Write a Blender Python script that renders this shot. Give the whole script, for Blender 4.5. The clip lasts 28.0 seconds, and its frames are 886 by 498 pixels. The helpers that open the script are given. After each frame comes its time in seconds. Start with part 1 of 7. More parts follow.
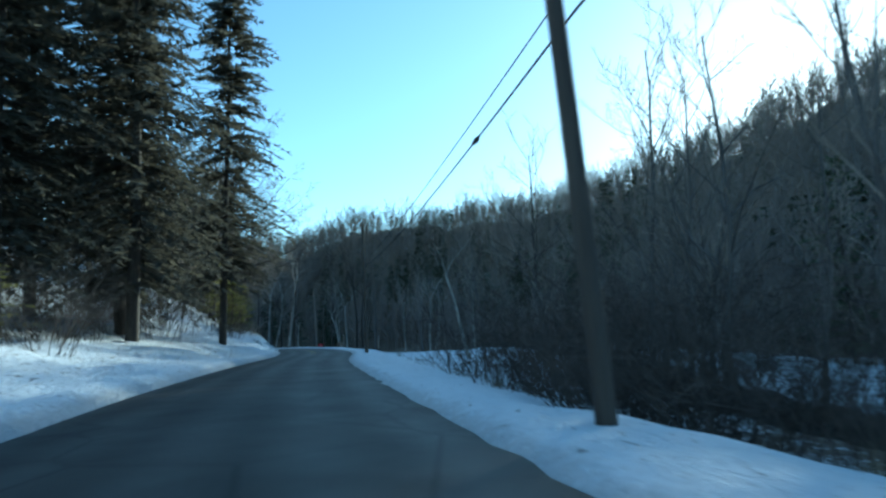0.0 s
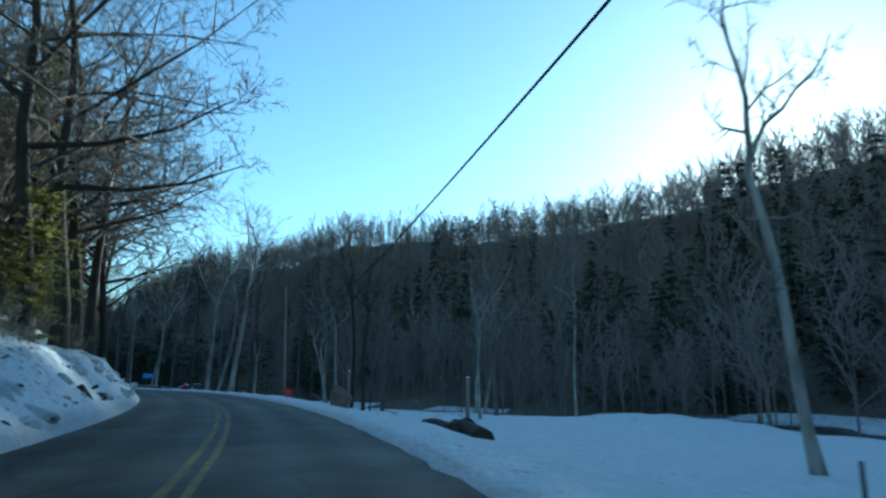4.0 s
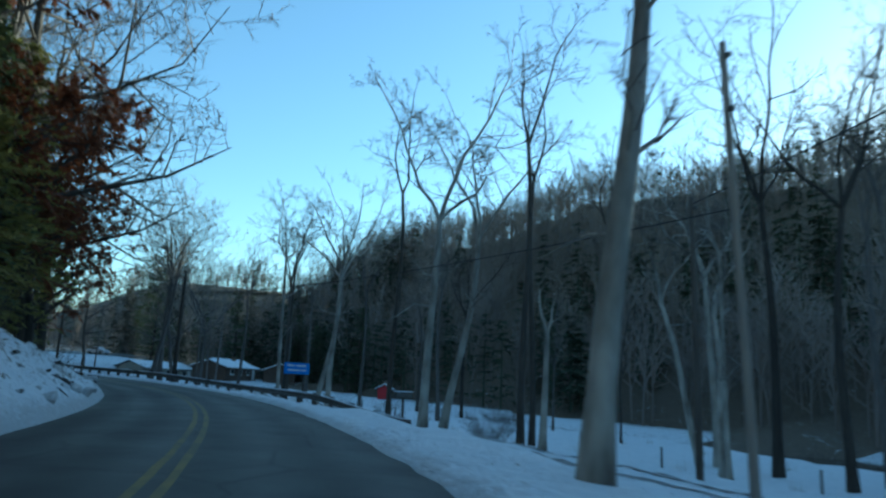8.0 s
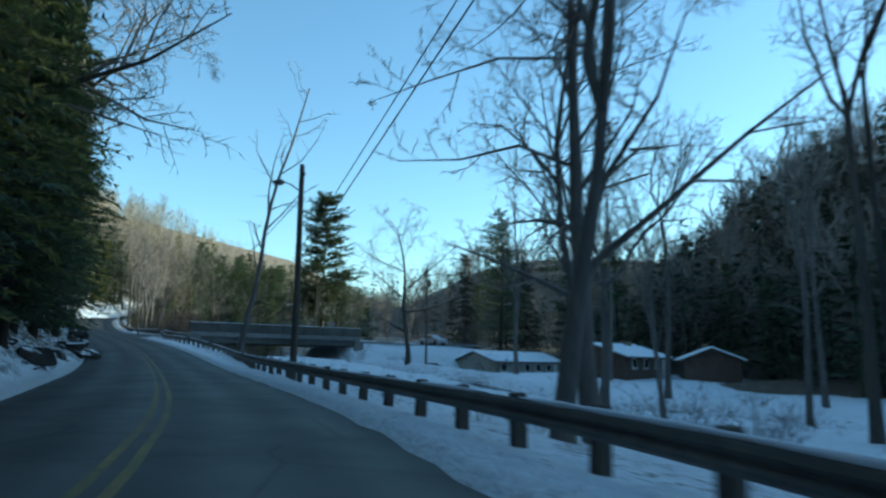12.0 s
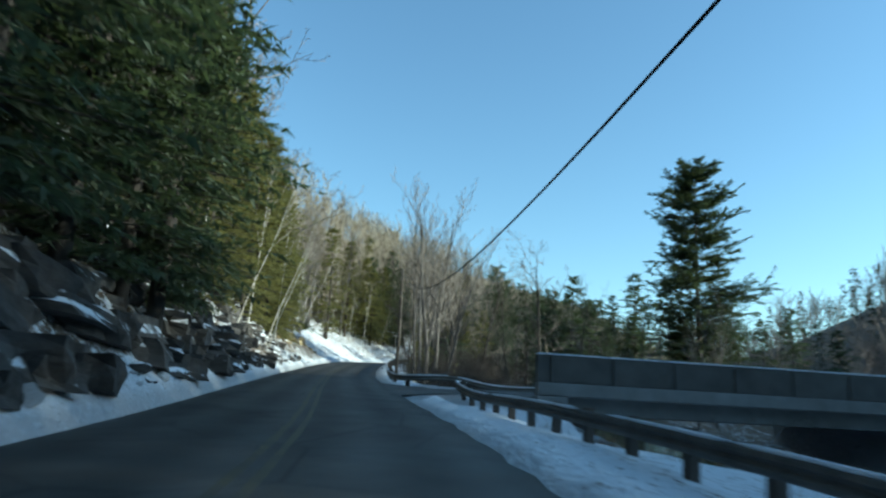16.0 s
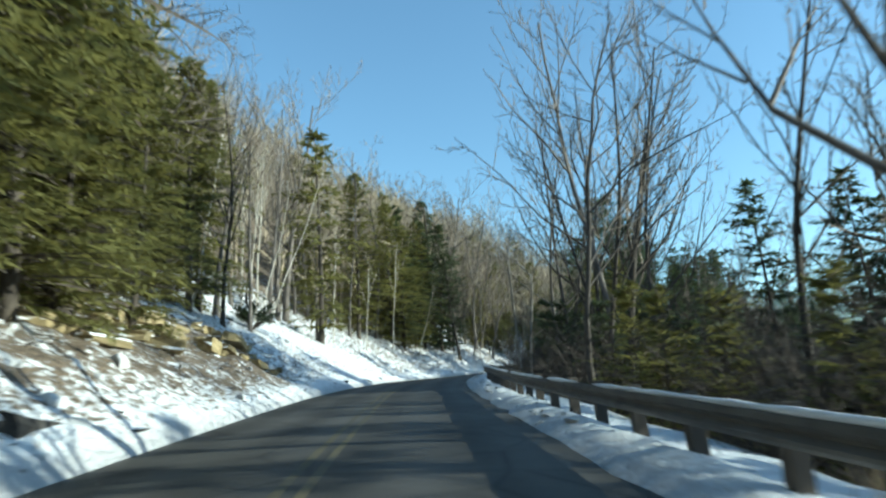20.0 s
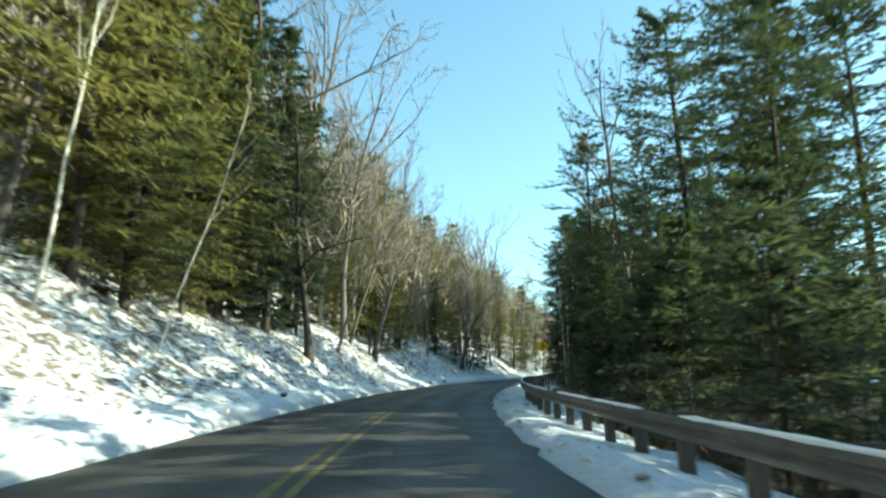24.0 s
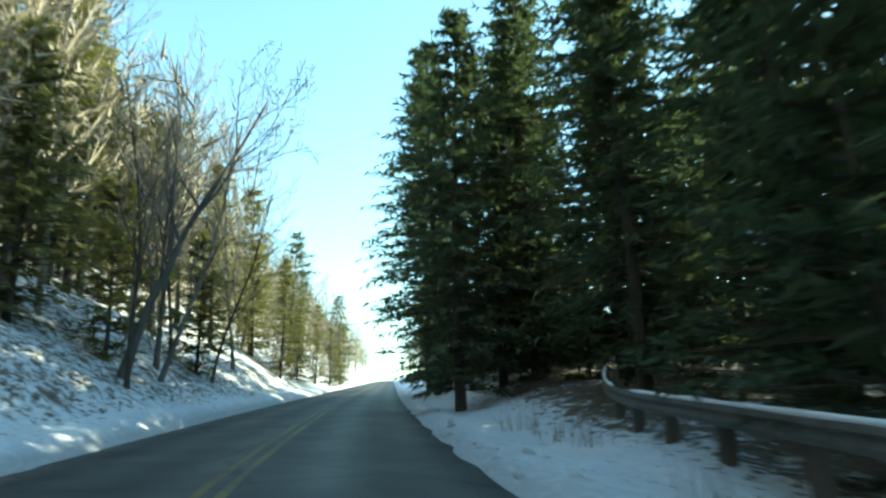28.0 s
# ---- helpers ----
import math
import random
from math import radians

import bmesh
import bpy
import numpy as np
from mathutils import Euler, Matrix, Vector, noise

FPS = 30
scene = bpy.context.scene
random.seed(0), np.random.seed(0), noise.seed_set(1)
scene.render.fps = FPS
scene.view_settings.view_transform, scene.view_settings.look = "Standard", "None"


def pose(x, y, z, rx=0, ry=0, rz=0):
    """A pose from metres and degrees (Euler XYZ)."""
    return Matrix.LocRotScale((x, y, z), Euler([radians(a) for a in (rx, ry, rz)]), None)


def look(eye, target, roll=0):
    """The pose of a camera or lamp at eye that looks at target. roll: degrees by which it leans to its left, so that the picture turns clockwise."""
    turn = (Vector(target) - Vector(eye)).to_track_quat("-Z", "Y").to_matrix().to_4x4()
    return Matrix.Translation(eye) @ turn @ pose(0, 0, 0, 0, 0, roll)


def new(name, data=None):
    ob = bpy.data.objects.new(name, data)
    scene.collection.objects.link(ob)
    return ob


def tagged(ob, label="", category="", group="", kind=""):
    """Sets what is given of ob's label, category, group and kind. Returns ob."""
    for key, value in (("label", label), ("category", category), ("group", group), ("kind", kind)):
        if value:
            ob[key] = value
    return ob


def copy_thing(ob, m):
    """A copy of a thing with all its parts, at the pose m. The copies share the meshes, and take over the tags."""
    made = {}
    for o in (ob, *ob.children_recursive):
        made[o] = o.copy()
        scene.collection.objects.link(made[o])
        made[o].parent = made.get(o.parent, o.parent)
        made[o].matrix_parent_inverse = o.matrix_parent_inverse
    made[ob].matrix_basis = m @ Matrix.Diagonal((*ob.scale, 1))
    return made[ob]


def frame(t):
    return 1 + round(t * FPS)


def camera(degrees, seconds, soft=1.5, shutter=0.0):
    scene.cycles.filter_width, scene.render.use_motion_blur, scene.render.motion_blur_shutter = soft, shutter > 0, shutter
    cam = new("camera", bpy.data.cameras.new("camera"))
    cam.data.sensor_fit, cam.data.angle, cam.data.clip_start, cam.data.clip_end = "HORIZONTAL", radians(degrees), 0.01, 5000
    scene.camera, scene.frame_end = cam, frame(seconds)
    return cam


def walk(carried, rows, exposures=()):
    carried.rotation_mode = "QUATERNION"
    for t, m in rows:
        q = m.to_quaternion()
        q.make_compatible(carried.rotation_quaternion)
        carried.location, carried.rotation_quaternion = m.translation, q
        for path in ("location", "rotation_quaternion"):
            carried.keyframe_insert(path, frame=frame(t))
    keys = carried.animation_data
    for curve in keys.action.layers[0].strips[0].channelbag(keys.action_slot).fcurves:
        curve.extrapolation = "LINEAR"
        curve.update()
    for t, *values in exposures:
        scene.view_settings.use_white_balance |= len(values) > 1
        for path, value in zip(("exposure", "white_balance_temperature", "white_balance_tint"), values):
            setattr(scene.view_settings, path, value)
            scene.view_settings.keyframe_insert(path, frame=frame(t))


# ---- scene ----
cam = camera(66.8, 28.0, soft=2.4, shutter=0.35)
PATH = [
    (0, (0.000, 0.000, 1.300), (0.007, 1.981, 1.573), -2.7),
    (0.5, (-1.425, 7.253, 1.409), (-1.399, 9.232, 1.698), -2.8),
    (1, (-2.954, 14.498, 1.496), (-2.896, 16.475, 1.794), -2.9),
    (1.5, (-4.480, 21.780, 1.560), (-4.392, 23.756, 1.858), -2.2),
    (2, (-5.892, 29.150, 1.619), (-5.789, 31.125, 1.918), -1.3),
    (2.5, (-7.266, 36.585, 1.689), (-7.162, 38.555, 2.018), -1.0),
    (4.5, (-11.649, 66.526, 2.100), (-11.631, 68.483, 2.514), 1.4),
    (5, (-13.395, 73.770, 2.198), (-13.434, 75.725, 2.618), 2.2),
    (5.5, (-15.312, 80.909, 2.296), (-15.413, 82.861, 2.719), 2.2),
    (6, (-17.506, 87.941, 2.392), (-17.682, 89.891, 2.802), 1.8),
    (6.5, (-19.991, 94.845, 2.479), (-20.233, 96.788, 2.886), 1.5),
    (7, (-22.754, 101.699, 2.554), (-23.090, 103.628, 2.963), 2.8),
    (7.5, (-25.688, 108.442, 2.620), (-26.109, 110.354, 3.028), 3.4),
    (8, (-28.919, 115.039, 2.675), (-29.421, 116.934, 3.072), 2.6),
    (8.5, (-32.299, 121.522, 2.721), (-32.877, 123.395, 3.120), 2.6),
    (9, (-35.958, 127.812, 2.757), (-36.608, 129.662, 3.149), 2.5),
    (9.5, (-39.961, 133.852, 2.782), (-40.681, 135.680, 3.156), 2.4),
    (10, (-44.209, 139.659, 2.812), (-45.010, 141.457, 3.166), 2.6),
    (10.5, (-48.774, 145.109, 2.859), (-49.686, 146.856, 3.202), 2.7),
    (11, (-53.595, 150.203, 2.928), (-54.642, 151.877, 3.249), 2.0),
    (11.5, (-58.780, 154.819, 3.030), (-59.969, 156.395, 3.353), 1.4),
    (12, (-64.325, 158.985, 3.151), (-65.643, 160.451, 3.486), 0.8),
    (12.5, (-70.186, 162.730, 3.284), (-71.622, 164.078, 3.635), 0.4),
    (13, (-76.275, 166.122, 3.428), (-77.810, 167.352, 3.790), 0.9),
    (13.5, (-82.542, 169.202, 3.581), (-84.154, 170.324, 3.959), 0.1),
    (15.5, (-108.270, 180.208, 4.677), (-109.990, 181.128, 5.118), 3.8),
    (16, (-114.872, 182.660, 5.118), (-116.642, 183.467, 5.582), 3.1),
    (16.5, (-121.545, 184.995, 5.553), (-123.367, 185.663, 6.037), 2.9),
    (17, (-128.301, 187.093, 5.991), (-130.125, 187.743, 6.489), 2.7),
    (17.5, (-135.054, 189.089, 6.440), (-136.873, 189.745, 6.950), 2.9),
    (18, (-141.824, 191.040, 6.903), (-143.645, 191.691, 7.414), 3.4),
    (18.5, (-148.602, 193.072, 7.376), (-150.418, 193.738, 7.884), 2.5),
    (19, (-155.382, 195.098, 7.863), (-157.186, 195.803, 8.362), -1.2),
    (19.5, (-162.120, 197.196, 8.386), (-163.914, 197.934, 8.875), -3.0),
    (20, (-168.787, 199.443, 8.945), (-170.566, 200.219, 9.428), -3.3),
    (20.5, (-175.383, 201.757, 9.525), (-177.140, 202.575, 10.017), -0.9),
    (21, (-181.862, 204.280, 10.108), (-183.598, 205.134, 10.616), -1.3),
    (21.5, (-188.311, 206.788, 10.680), (-190.020, 207.690, 11.196), -0.5),
    (23.5, (-213.349, 218.056, 12.753), (-214.934, 219.168, 13.253), 0.7),
    (24, (-219.230, 221.586, 13.207), (-220.783, 222.749, 13.692), -0.1),
    (24.5, (-225.000, 225.310, 13.645), (-226.519, 226.525, 14.110), -0.2),
    (25, (-230.607, 229.319, 14.087), (-232.083, 230.593, 14.535), -0.3),
    (25.5, (-236.064, 233.609, 14.551), (-237.476, 234.954, 14.993), 0.4),
    (26, (-241.389, 238.129, 15.038), (-242.717, 239.554, 15.490), -0.3),
    (26.5, (-246.691, 242.704, 15.530), (-247.925, 244.203, 16.008), -1.6),
    (27, (-251.788, 247.534, 16.023), (-252.926, 249.106, 16.505), -2.5),
    (27.5, (-256.650, 252.628, 16.513), (-257.710, 254.251, 17.005), -2.1),
    (28, (-261.424, 257.822, 16.997), (-262.437, 259.471, 17.500), -1.1),
]
EXPOSURES = [(0, 1.08, 5250, -16), (3, 0.97, 5250, -16), (6, 0.98, 5300, -16), (8, 1.15, 5500, -16), (10, 1.27, 5650, -16), (13.5, 1.15, 5650, -12), (15.5, 1.08, 5720, -12), (20, 1.22, 5900, -11), (24, 1.88, 6750, -17), (26, 2.25, 6900, -18), (28, 2.4, 6800, -20)]
walk(cam, [(t, look(eye, target, roll)) for t, eye, target, roll in PATH], EXPOSURES)

# ---- world and sun ----
SUN_AZIMUTH, SUN_HEIGHT = 31.0, 17.0  # degrees to the right of +y, degrees over the horizon
world = bpy.data.worlds.new("world")
scene.world = world
world.use_nodes = True
sky = world.node_tree.nodes.new("ShaderNodeTexSky")
sky.sky_type, sky.sun_disc = "NISHITA", False
sky.sun_elevation, sky.sun_rotation = radians(SUN_HEIGHT), radians(SUN_AZIMUTH)
sky.air_density, sky.dust_density, sky.ozone_density = 1.1, 0.3, 2.6
world.node_tree.links.new(sky.outputs[0], world.node_tree.nodes["Background"].inputs["Color"])
world.node_tree.nodes["Background"].inputs["Strength"].default_value = 0.12
sun_data = bpy.data.lights.new("sun", "SUN")
sun_data.energy, sun_data.angle, sun_data.color = 4.0, radians(0.5), (1.0, 0.93, 0.82)
sun = new("sun", sun_data)
sun.matrix_basis = look((0, 0, 50), (-math.sin(radians(SUN_AZIMUTH)), -math.cos(radians(SUN_AZIMUTH)), 50 - math.tan(radians(SUN_HEIGHT))))

# ---- the road's line, in metres: points along the path of the right-hand lane's middle ----
ROAD = [
    (16.4, -88.5, 0.00), (8.2, -44.2, 0.00), (0.0, 0.0, 0.00), (-4.2, 20.3, 0.25), (-8.0, 41.1, 0.44),
    (-10.8, 62.1, 0.74), (-15.7, 82.3, 1.02), (-22.8, 101.7, 1.25), (-31.6, 120.2, 1.41), (-42.5, 137.4, 1.50),
    (-55.6, 152.1, 1.67), (-71.4, 163.4, 2.01), (-88.9, 172.1, 2.44), (-107.0, 179.7, 2.85), (-125.6, 186.3, 3.09),
    (-144.5, 191.8, 3.38), (-163.5, 197.6, 3.79), (-181.9, 204.3, 4.43), (-199.8, 211.5, 5.01), (-216.9, 220.1, 5.42),
    (-232.8, 231.0, 5.70), (-247.7, 243.6, 6.08), (-261.4, 257.8, 6.46), (-271.1, 269.2, 6.70), (-289.2, 293.2, 7.18),
    (-315.7, 329.6, 7.90), (-351.0, 378.1, 8.86), (-403.9, 450.9, 10.30), (-456.8, 523.7, 11.74),
]


def smooth_line(knots, step):
    """A Catmull-Rom line through the knots, resampled at even steps."""
    a = np.array(knots, float)
    fine = []
    for i in range(len(a) - 1):
        p0, p1, p2, p3 = a[max(i - 1, 0)], a[i], a[i + 1], a[min(i + 2, len(a) - 1)]
        for f in np.linspace(0, 1, 60, endpoint=False):
            fine.append(0.5 * (2 * p1 + (p2 - p0) * f + (2 * p0 - 5 * p1 + 4 * p2 - p3) * f * f + (3 * p1 - p0 - 3 * p2 + p3) * f ** 3))
    fine = np.array(fine + [a[-1]])
    run = np.r_[0, np.cumsum(np.linalg.norm(np.diff(fine[:, :2], axis=0), axis=1))]
    even = np.arange(0, run[-1], step)
    return np.stack([np.interp(even, run, fine[:, k]) for k in range(3)], 1), even


LINE, RUN = smooth_line(ROAD, 0.5)
RUN = RUN - RUN[np.argmin(np.linalg.norm(LINE[:, :2], axis=1))]  # s = 0 at the first camera place
CLIMB = np.clip((RUN - 205) / 20, 0, None)  # past the flat the road climbs, by a further 5 in 100
CLIMB = 0.05 * np.where(CLIMB < 1, 10 * CLIMB ** 2, 20 * CLIMB - 10)
LINE[:, 2] += CLIMB
TAN = np.gradient(LINE[:, :2], axis=0)
TAN /= np.linalg.norm(TAN, axis=1)[:, None]
S_MIN, S_MAX = float(RUN[0]), float(RUN[-1])


def at(s, l):
    """World x, y, the road's height and its heading (degrees to the left of +y) at s metres along and l metres to the right."""
    x, y, z, u, v = (np.interp(s, RUN, c) for c in (LINE[:, 0], LINE[:, 1], LINE[:, 2], TAN[:, 0], TAN[:, 1]))
    n = np.sqrt(u * u + v * v)
    return x + l * v / n, y - l * u / n, z, np.degrees(np.arctan2(-u, v))


def lerp(x, *pairs):
    return np.interp(x, [p[0] for p in pairs], [p[1] for p in pairs])


def ease(x):
    x = np.clip(x, 0, 1)
    return x * x * (3 - 2 * x)


def waves(x, y, size, seed=0):
    """A cheap smooth noise, about -1 to 1, from crossed sines."""
    r = np.random.RandomState(seed)
    out = 0
    for _ in range(7):
        a, f, p = r.uniform(0, 6.28), r.uniform(0.6, 1.7) * 6.28 / size, r.uniform(0, 6.28)
        out = out + np.sin((x * np.cos(a) + y * np.sin(a)) * f + p)
    return out / 3.2


# heights of the left bank over the road, by distance from the lane's middle, at places along the road
BANK_AT = [40, 66, 84, 135, 160, 210, 232, 285, 305, 335, 400, 440]
BANK_L = [-4.4, -5.2, -6.5, -8.5, -12, -18, -30, -75]
BANK_H = [
    [0, 0.25, 0.5, 0.9, 1.5, 2.6, 7, 28], [0, 0.3, 0.8, 1.4, 2.4, 4.5, 10, 30],
    [0, 0.5, 2.0, 2.6, 4.2, 7.5, 14, 32], [0, 0.5, 1.9, 2.8, 5.0, 9, 16, 34], [0, 0.4, 1.2, 2.2, 5, 9.5, 17, 36],
    [0, 0.4, 1.5, 3.0, 6, 11, 19, 38], [0, 0.5, 1.9, 4.2, 8, 14, 23, 42], [0, 0.5, 1.7, 4.0, 7.8, 13, 23, 46],
    [0, 0.35, 1.1, 2.2, 4.0, 6.6, 18, 66], [0, 0.25, 0.9, 2.2, 4.2, 7.2, 18, 66], [0, 0.25, 1.0, 2.7, 4.8, 8.8, 18, 56],
    [0, 0.25, 0.8, 2.1, 4.2, 7.8, 16, 46]]


def creek(s):
    """How far right of the road the creek's middle runs."""
    return lerp(s, (-90, 17), (0, 17), (40, 22), (80, 34), (120, 50), (160, 46), (200, 40), (235, 24), (258, 19), (300, 24), (400, 30), (600, 34))


def hill_foot(s):
    """How far right of the road the wooded hill across the creek begins."""
    return lerp(s, (-90, 40), (0, 44), (60, 50), (130, 60), (200, 63), (256, 72), (300, 96), (350, 70), (400, 52), (600, 46))


def height(s, l):
    """The ground over the road's level."""
    s, l = np.broadcast_arrays(np.asarray(s, float), np.asarray(l, float))
    rows = np.array([np.interp(s.ravel(), BANK_AT, [r[k] for r in BANK_H]) for k in range(len(BANK_L))])
    left = np.array([np.interp(-q, [-v for v in BANK_L], rows[:, i]) for i, q in enumerate(l.ravel())]).reshape(s.shape)
    low = lerp(s, (-90, -1.9), (60, -2.0), (110, -1.4), (150, -1.9), (215, -1.2), (245, -1.0), (262, -2.4), (300, -2.6), (385, -2.2), (400, -1.0), (410, 0.5), (425, 1.4), (438, 2.0), (600, 2.0))
    fall = lerp(s, (-90, 9), (60, 9), (110, 9), (150, 11), (240, 9), (300, 8), (395, 8), (406, 4.5), (425, 5))
    right = low * ease((l - 3.2) / fall)
    right = right - 1.1 * ease((l - 14) / 13) * ease((s - 104) / 18) * ease((236 - s) / 16)   # the creek meadow falls away
    right = right - np.interp(s, RUN, CLIMB) * ease((l - 24) / 14) * ease((304 - s) / 26)          # nor does it climb with the road
    deep = lerp(s, (-90, 1.3), (90, 1.1), (150, 0.9), (235, 1.9), (300, 1.6), (600, 1.5))
    right = right - deep * (1 - ease((np.abs(l - creek(s)) - 1.5) / 4.0))
    foot = hill_foot(s)
    # made higher round s = 256 to 270, out of view, to shade the road
    top = lerp(s, (-90, 48), (40, 44), (100, 43), (150, 44), (200, 44), (232, 40), (256, 36), (270, 26), (300, 11), (350, 12), (400, 17), (600, 20))
    right = right + top * ease((l - foot) / 58) * (1 + 0.08 * waves(s, l, 60, 3) + 0.035 * waves(s, l, 17, 13))
    side = ease(1 - (np.abs(s - 264.5) - 6.5) / 2.0) * (ease((9.5 - l) / 1.5) + ease((l - 26) / 2.0) * ease((60 - l) / 12))
    right = right * (1 - side) - 0.06 * side
    h = np.where(l < -4.4, left, np.where(l > 2.05, right, 0.0))
    out = np.maximum(-4.6 - l, l - 2.3)
    rough = waves(s, l, 9, 5) * 0.22 + waves(s, l, 3.1, 6) * 0.09 + waves(s, l, 1.3, 7) * 0.05
    lumps = waves(s, l, 2.1, 21) * waves(s, l, 1.2, 22)
    rough = rough + np.where(l < 0, 0.22 * np.maximum(lumps, 0) * ease((s - 62) / 6), 0)
    rough = rough * np.where(l < 0, 1 + 0.9 * ease((s - 195) / 30) * ease((300 - s) / 20), 0.55)
    berm = 0.16 * np.exp(-((out - 0.5) / 0.45) ** 2) * (1 + 0.6 * waves(s, l, 2.2, 8))
    berm = berm * np.where(l > 0, 1 - ease(1 - (np.abs(s - 264.5) - 6.0) / 2.0), 1)
    return h + np.where(out > 0, rough * ease(out / 2.5) + berm, -0.09)


def ground(s, l, sink=0.0):
    """The place on the ground at s, l."""
    x, y, z, _ = at(s, l)
    return float(x), float(y), float(z + height(s, l) - sink)


# ---- materials ----
def material(name, base, other=None, rough=0.8, scale=4.0, detail=6.0, metal=0.0, bump=0.0, bump_scale=None, spec=0.3, stretch=(1, 1, 1), spread=0.35, vary=0.0):
    """Two colours mixed by noise at two scales, with fine relief. vary: how far whole objects differ in brightness."""
    m = bpy.data.materials.new(name)
    m.use_nodes = True
    nt = m.node_tree
    n, link = nt.nodes, nt.links.new
    b = n["Principled BSDF"]
    b.inputs["Roughness"].default_value, b.inputs["Metallic"].default_value = rough, metal
    b.inputs["Specular IOR Level"].default_value = spec
    tc, mp = n.new("ShaderNodeTexCoord"), n.new("ShaderNodeMapping")
    mp.inputs["Scale"].default_value = stretch
    link(tc.outputs["Object"], mp.inputs["Vector"])
    t1, t2 = n.new("ShaderNodeTexNoise"), n.new("ShaderNodeTexNoise")
    t1.inputs["Scale"].default_value, t1.inputs["Detail"].default_value = scale, detail
    t2.inputs["Scale"].default_value, t2.inputs["Detail"].default_value = scale * 0.13, 3
    link(mp.outputs[0], t1.inputs["Vector"]), link(mp.outputs[0], t2.inputs["Vector"])
    add = n.new("ShaderNodeMath")
    add.operation = "ADD"
    link(t1.outputs["Fac"], add.inputs[0]), link(t2.outputs["Fac"], add.inputs[1])
    ramp = n.new("ShaderNodeMapRange")
    ramp.inputs["From Min"].default_value, ramp.inputs["From Max"].default_value = 1 - spread, 1 + spread
    link(add.outputs[0], ramp.inputs["Value"])
    mix = n.new("ShaderNodeMix")
    mix.data_type = "RGBA"
    mix.inputs[6].default_value, mix.inputs[7].default_value = (*base, 1), (*(other or base), 1)
    link(ramp.outputs[0], mix.inputs[0])
    out = mix.outputs[2]
    if vary:
        info, rng, hsv = n.new("ShaderNodeObjectInfo"), n.new("ShaderNodeMapRange"), n.new("ShaderNodeHueSaturation")
        rng.inputs["To Min"].default_value, rng.inputs["To Max"].default_value = 1 - vary, 1 + vary
        link(info.outputs["Random"], rng.inputs["Value"]), link(rng.outputs[0], hsv.inputs["Value"]), link(out, hsv.inputs["Color"])
        out = hsv.outputs[0]
    link(out, b.inputs["Base Color"])
    if bump:
        t3, bp = n.new("ShaderNodeTexNoise"), n.new("ShaderNodeBump")
        t3.inputs["Scale"].default_value, t3.inputs["Detail"].default_value = bump_scale or scale * 3, 8
        link(mp.outputs[0], t3.inputs["Vector"])
        bp.inputs["Strength"].default_value, bp.inputs["Distance"].default_value = bump, 0.03
        link(t3.outputs["Fac"], bp.inputs["Height"]), link(bp.outputs[0], b.inputs["Normal"])
    return m


def add_translucency(m, share, colour):
    """Lets light through thin leaves."""
    nt = m.node_tree
    b, outp = nt.nodes["Principled BSDF"], nt.nodes["Material Output"]
    tr, mx = nt.nodes.new("ShaderNodeBsdfTranslucent"), nt.nodes.new("ShaderNodeMixShader")
    tr.inputs["Color"].default_value = (*colour, 1)
    mx.inputs[0].default_value = share
    nt.links.new(b.outputs[0], mx.inputs[1]), nt.links.new(tr.outputs[0], mx.inputs[2]), nt.links.new(mx.outputs[0], outp.inputs["Surface"])


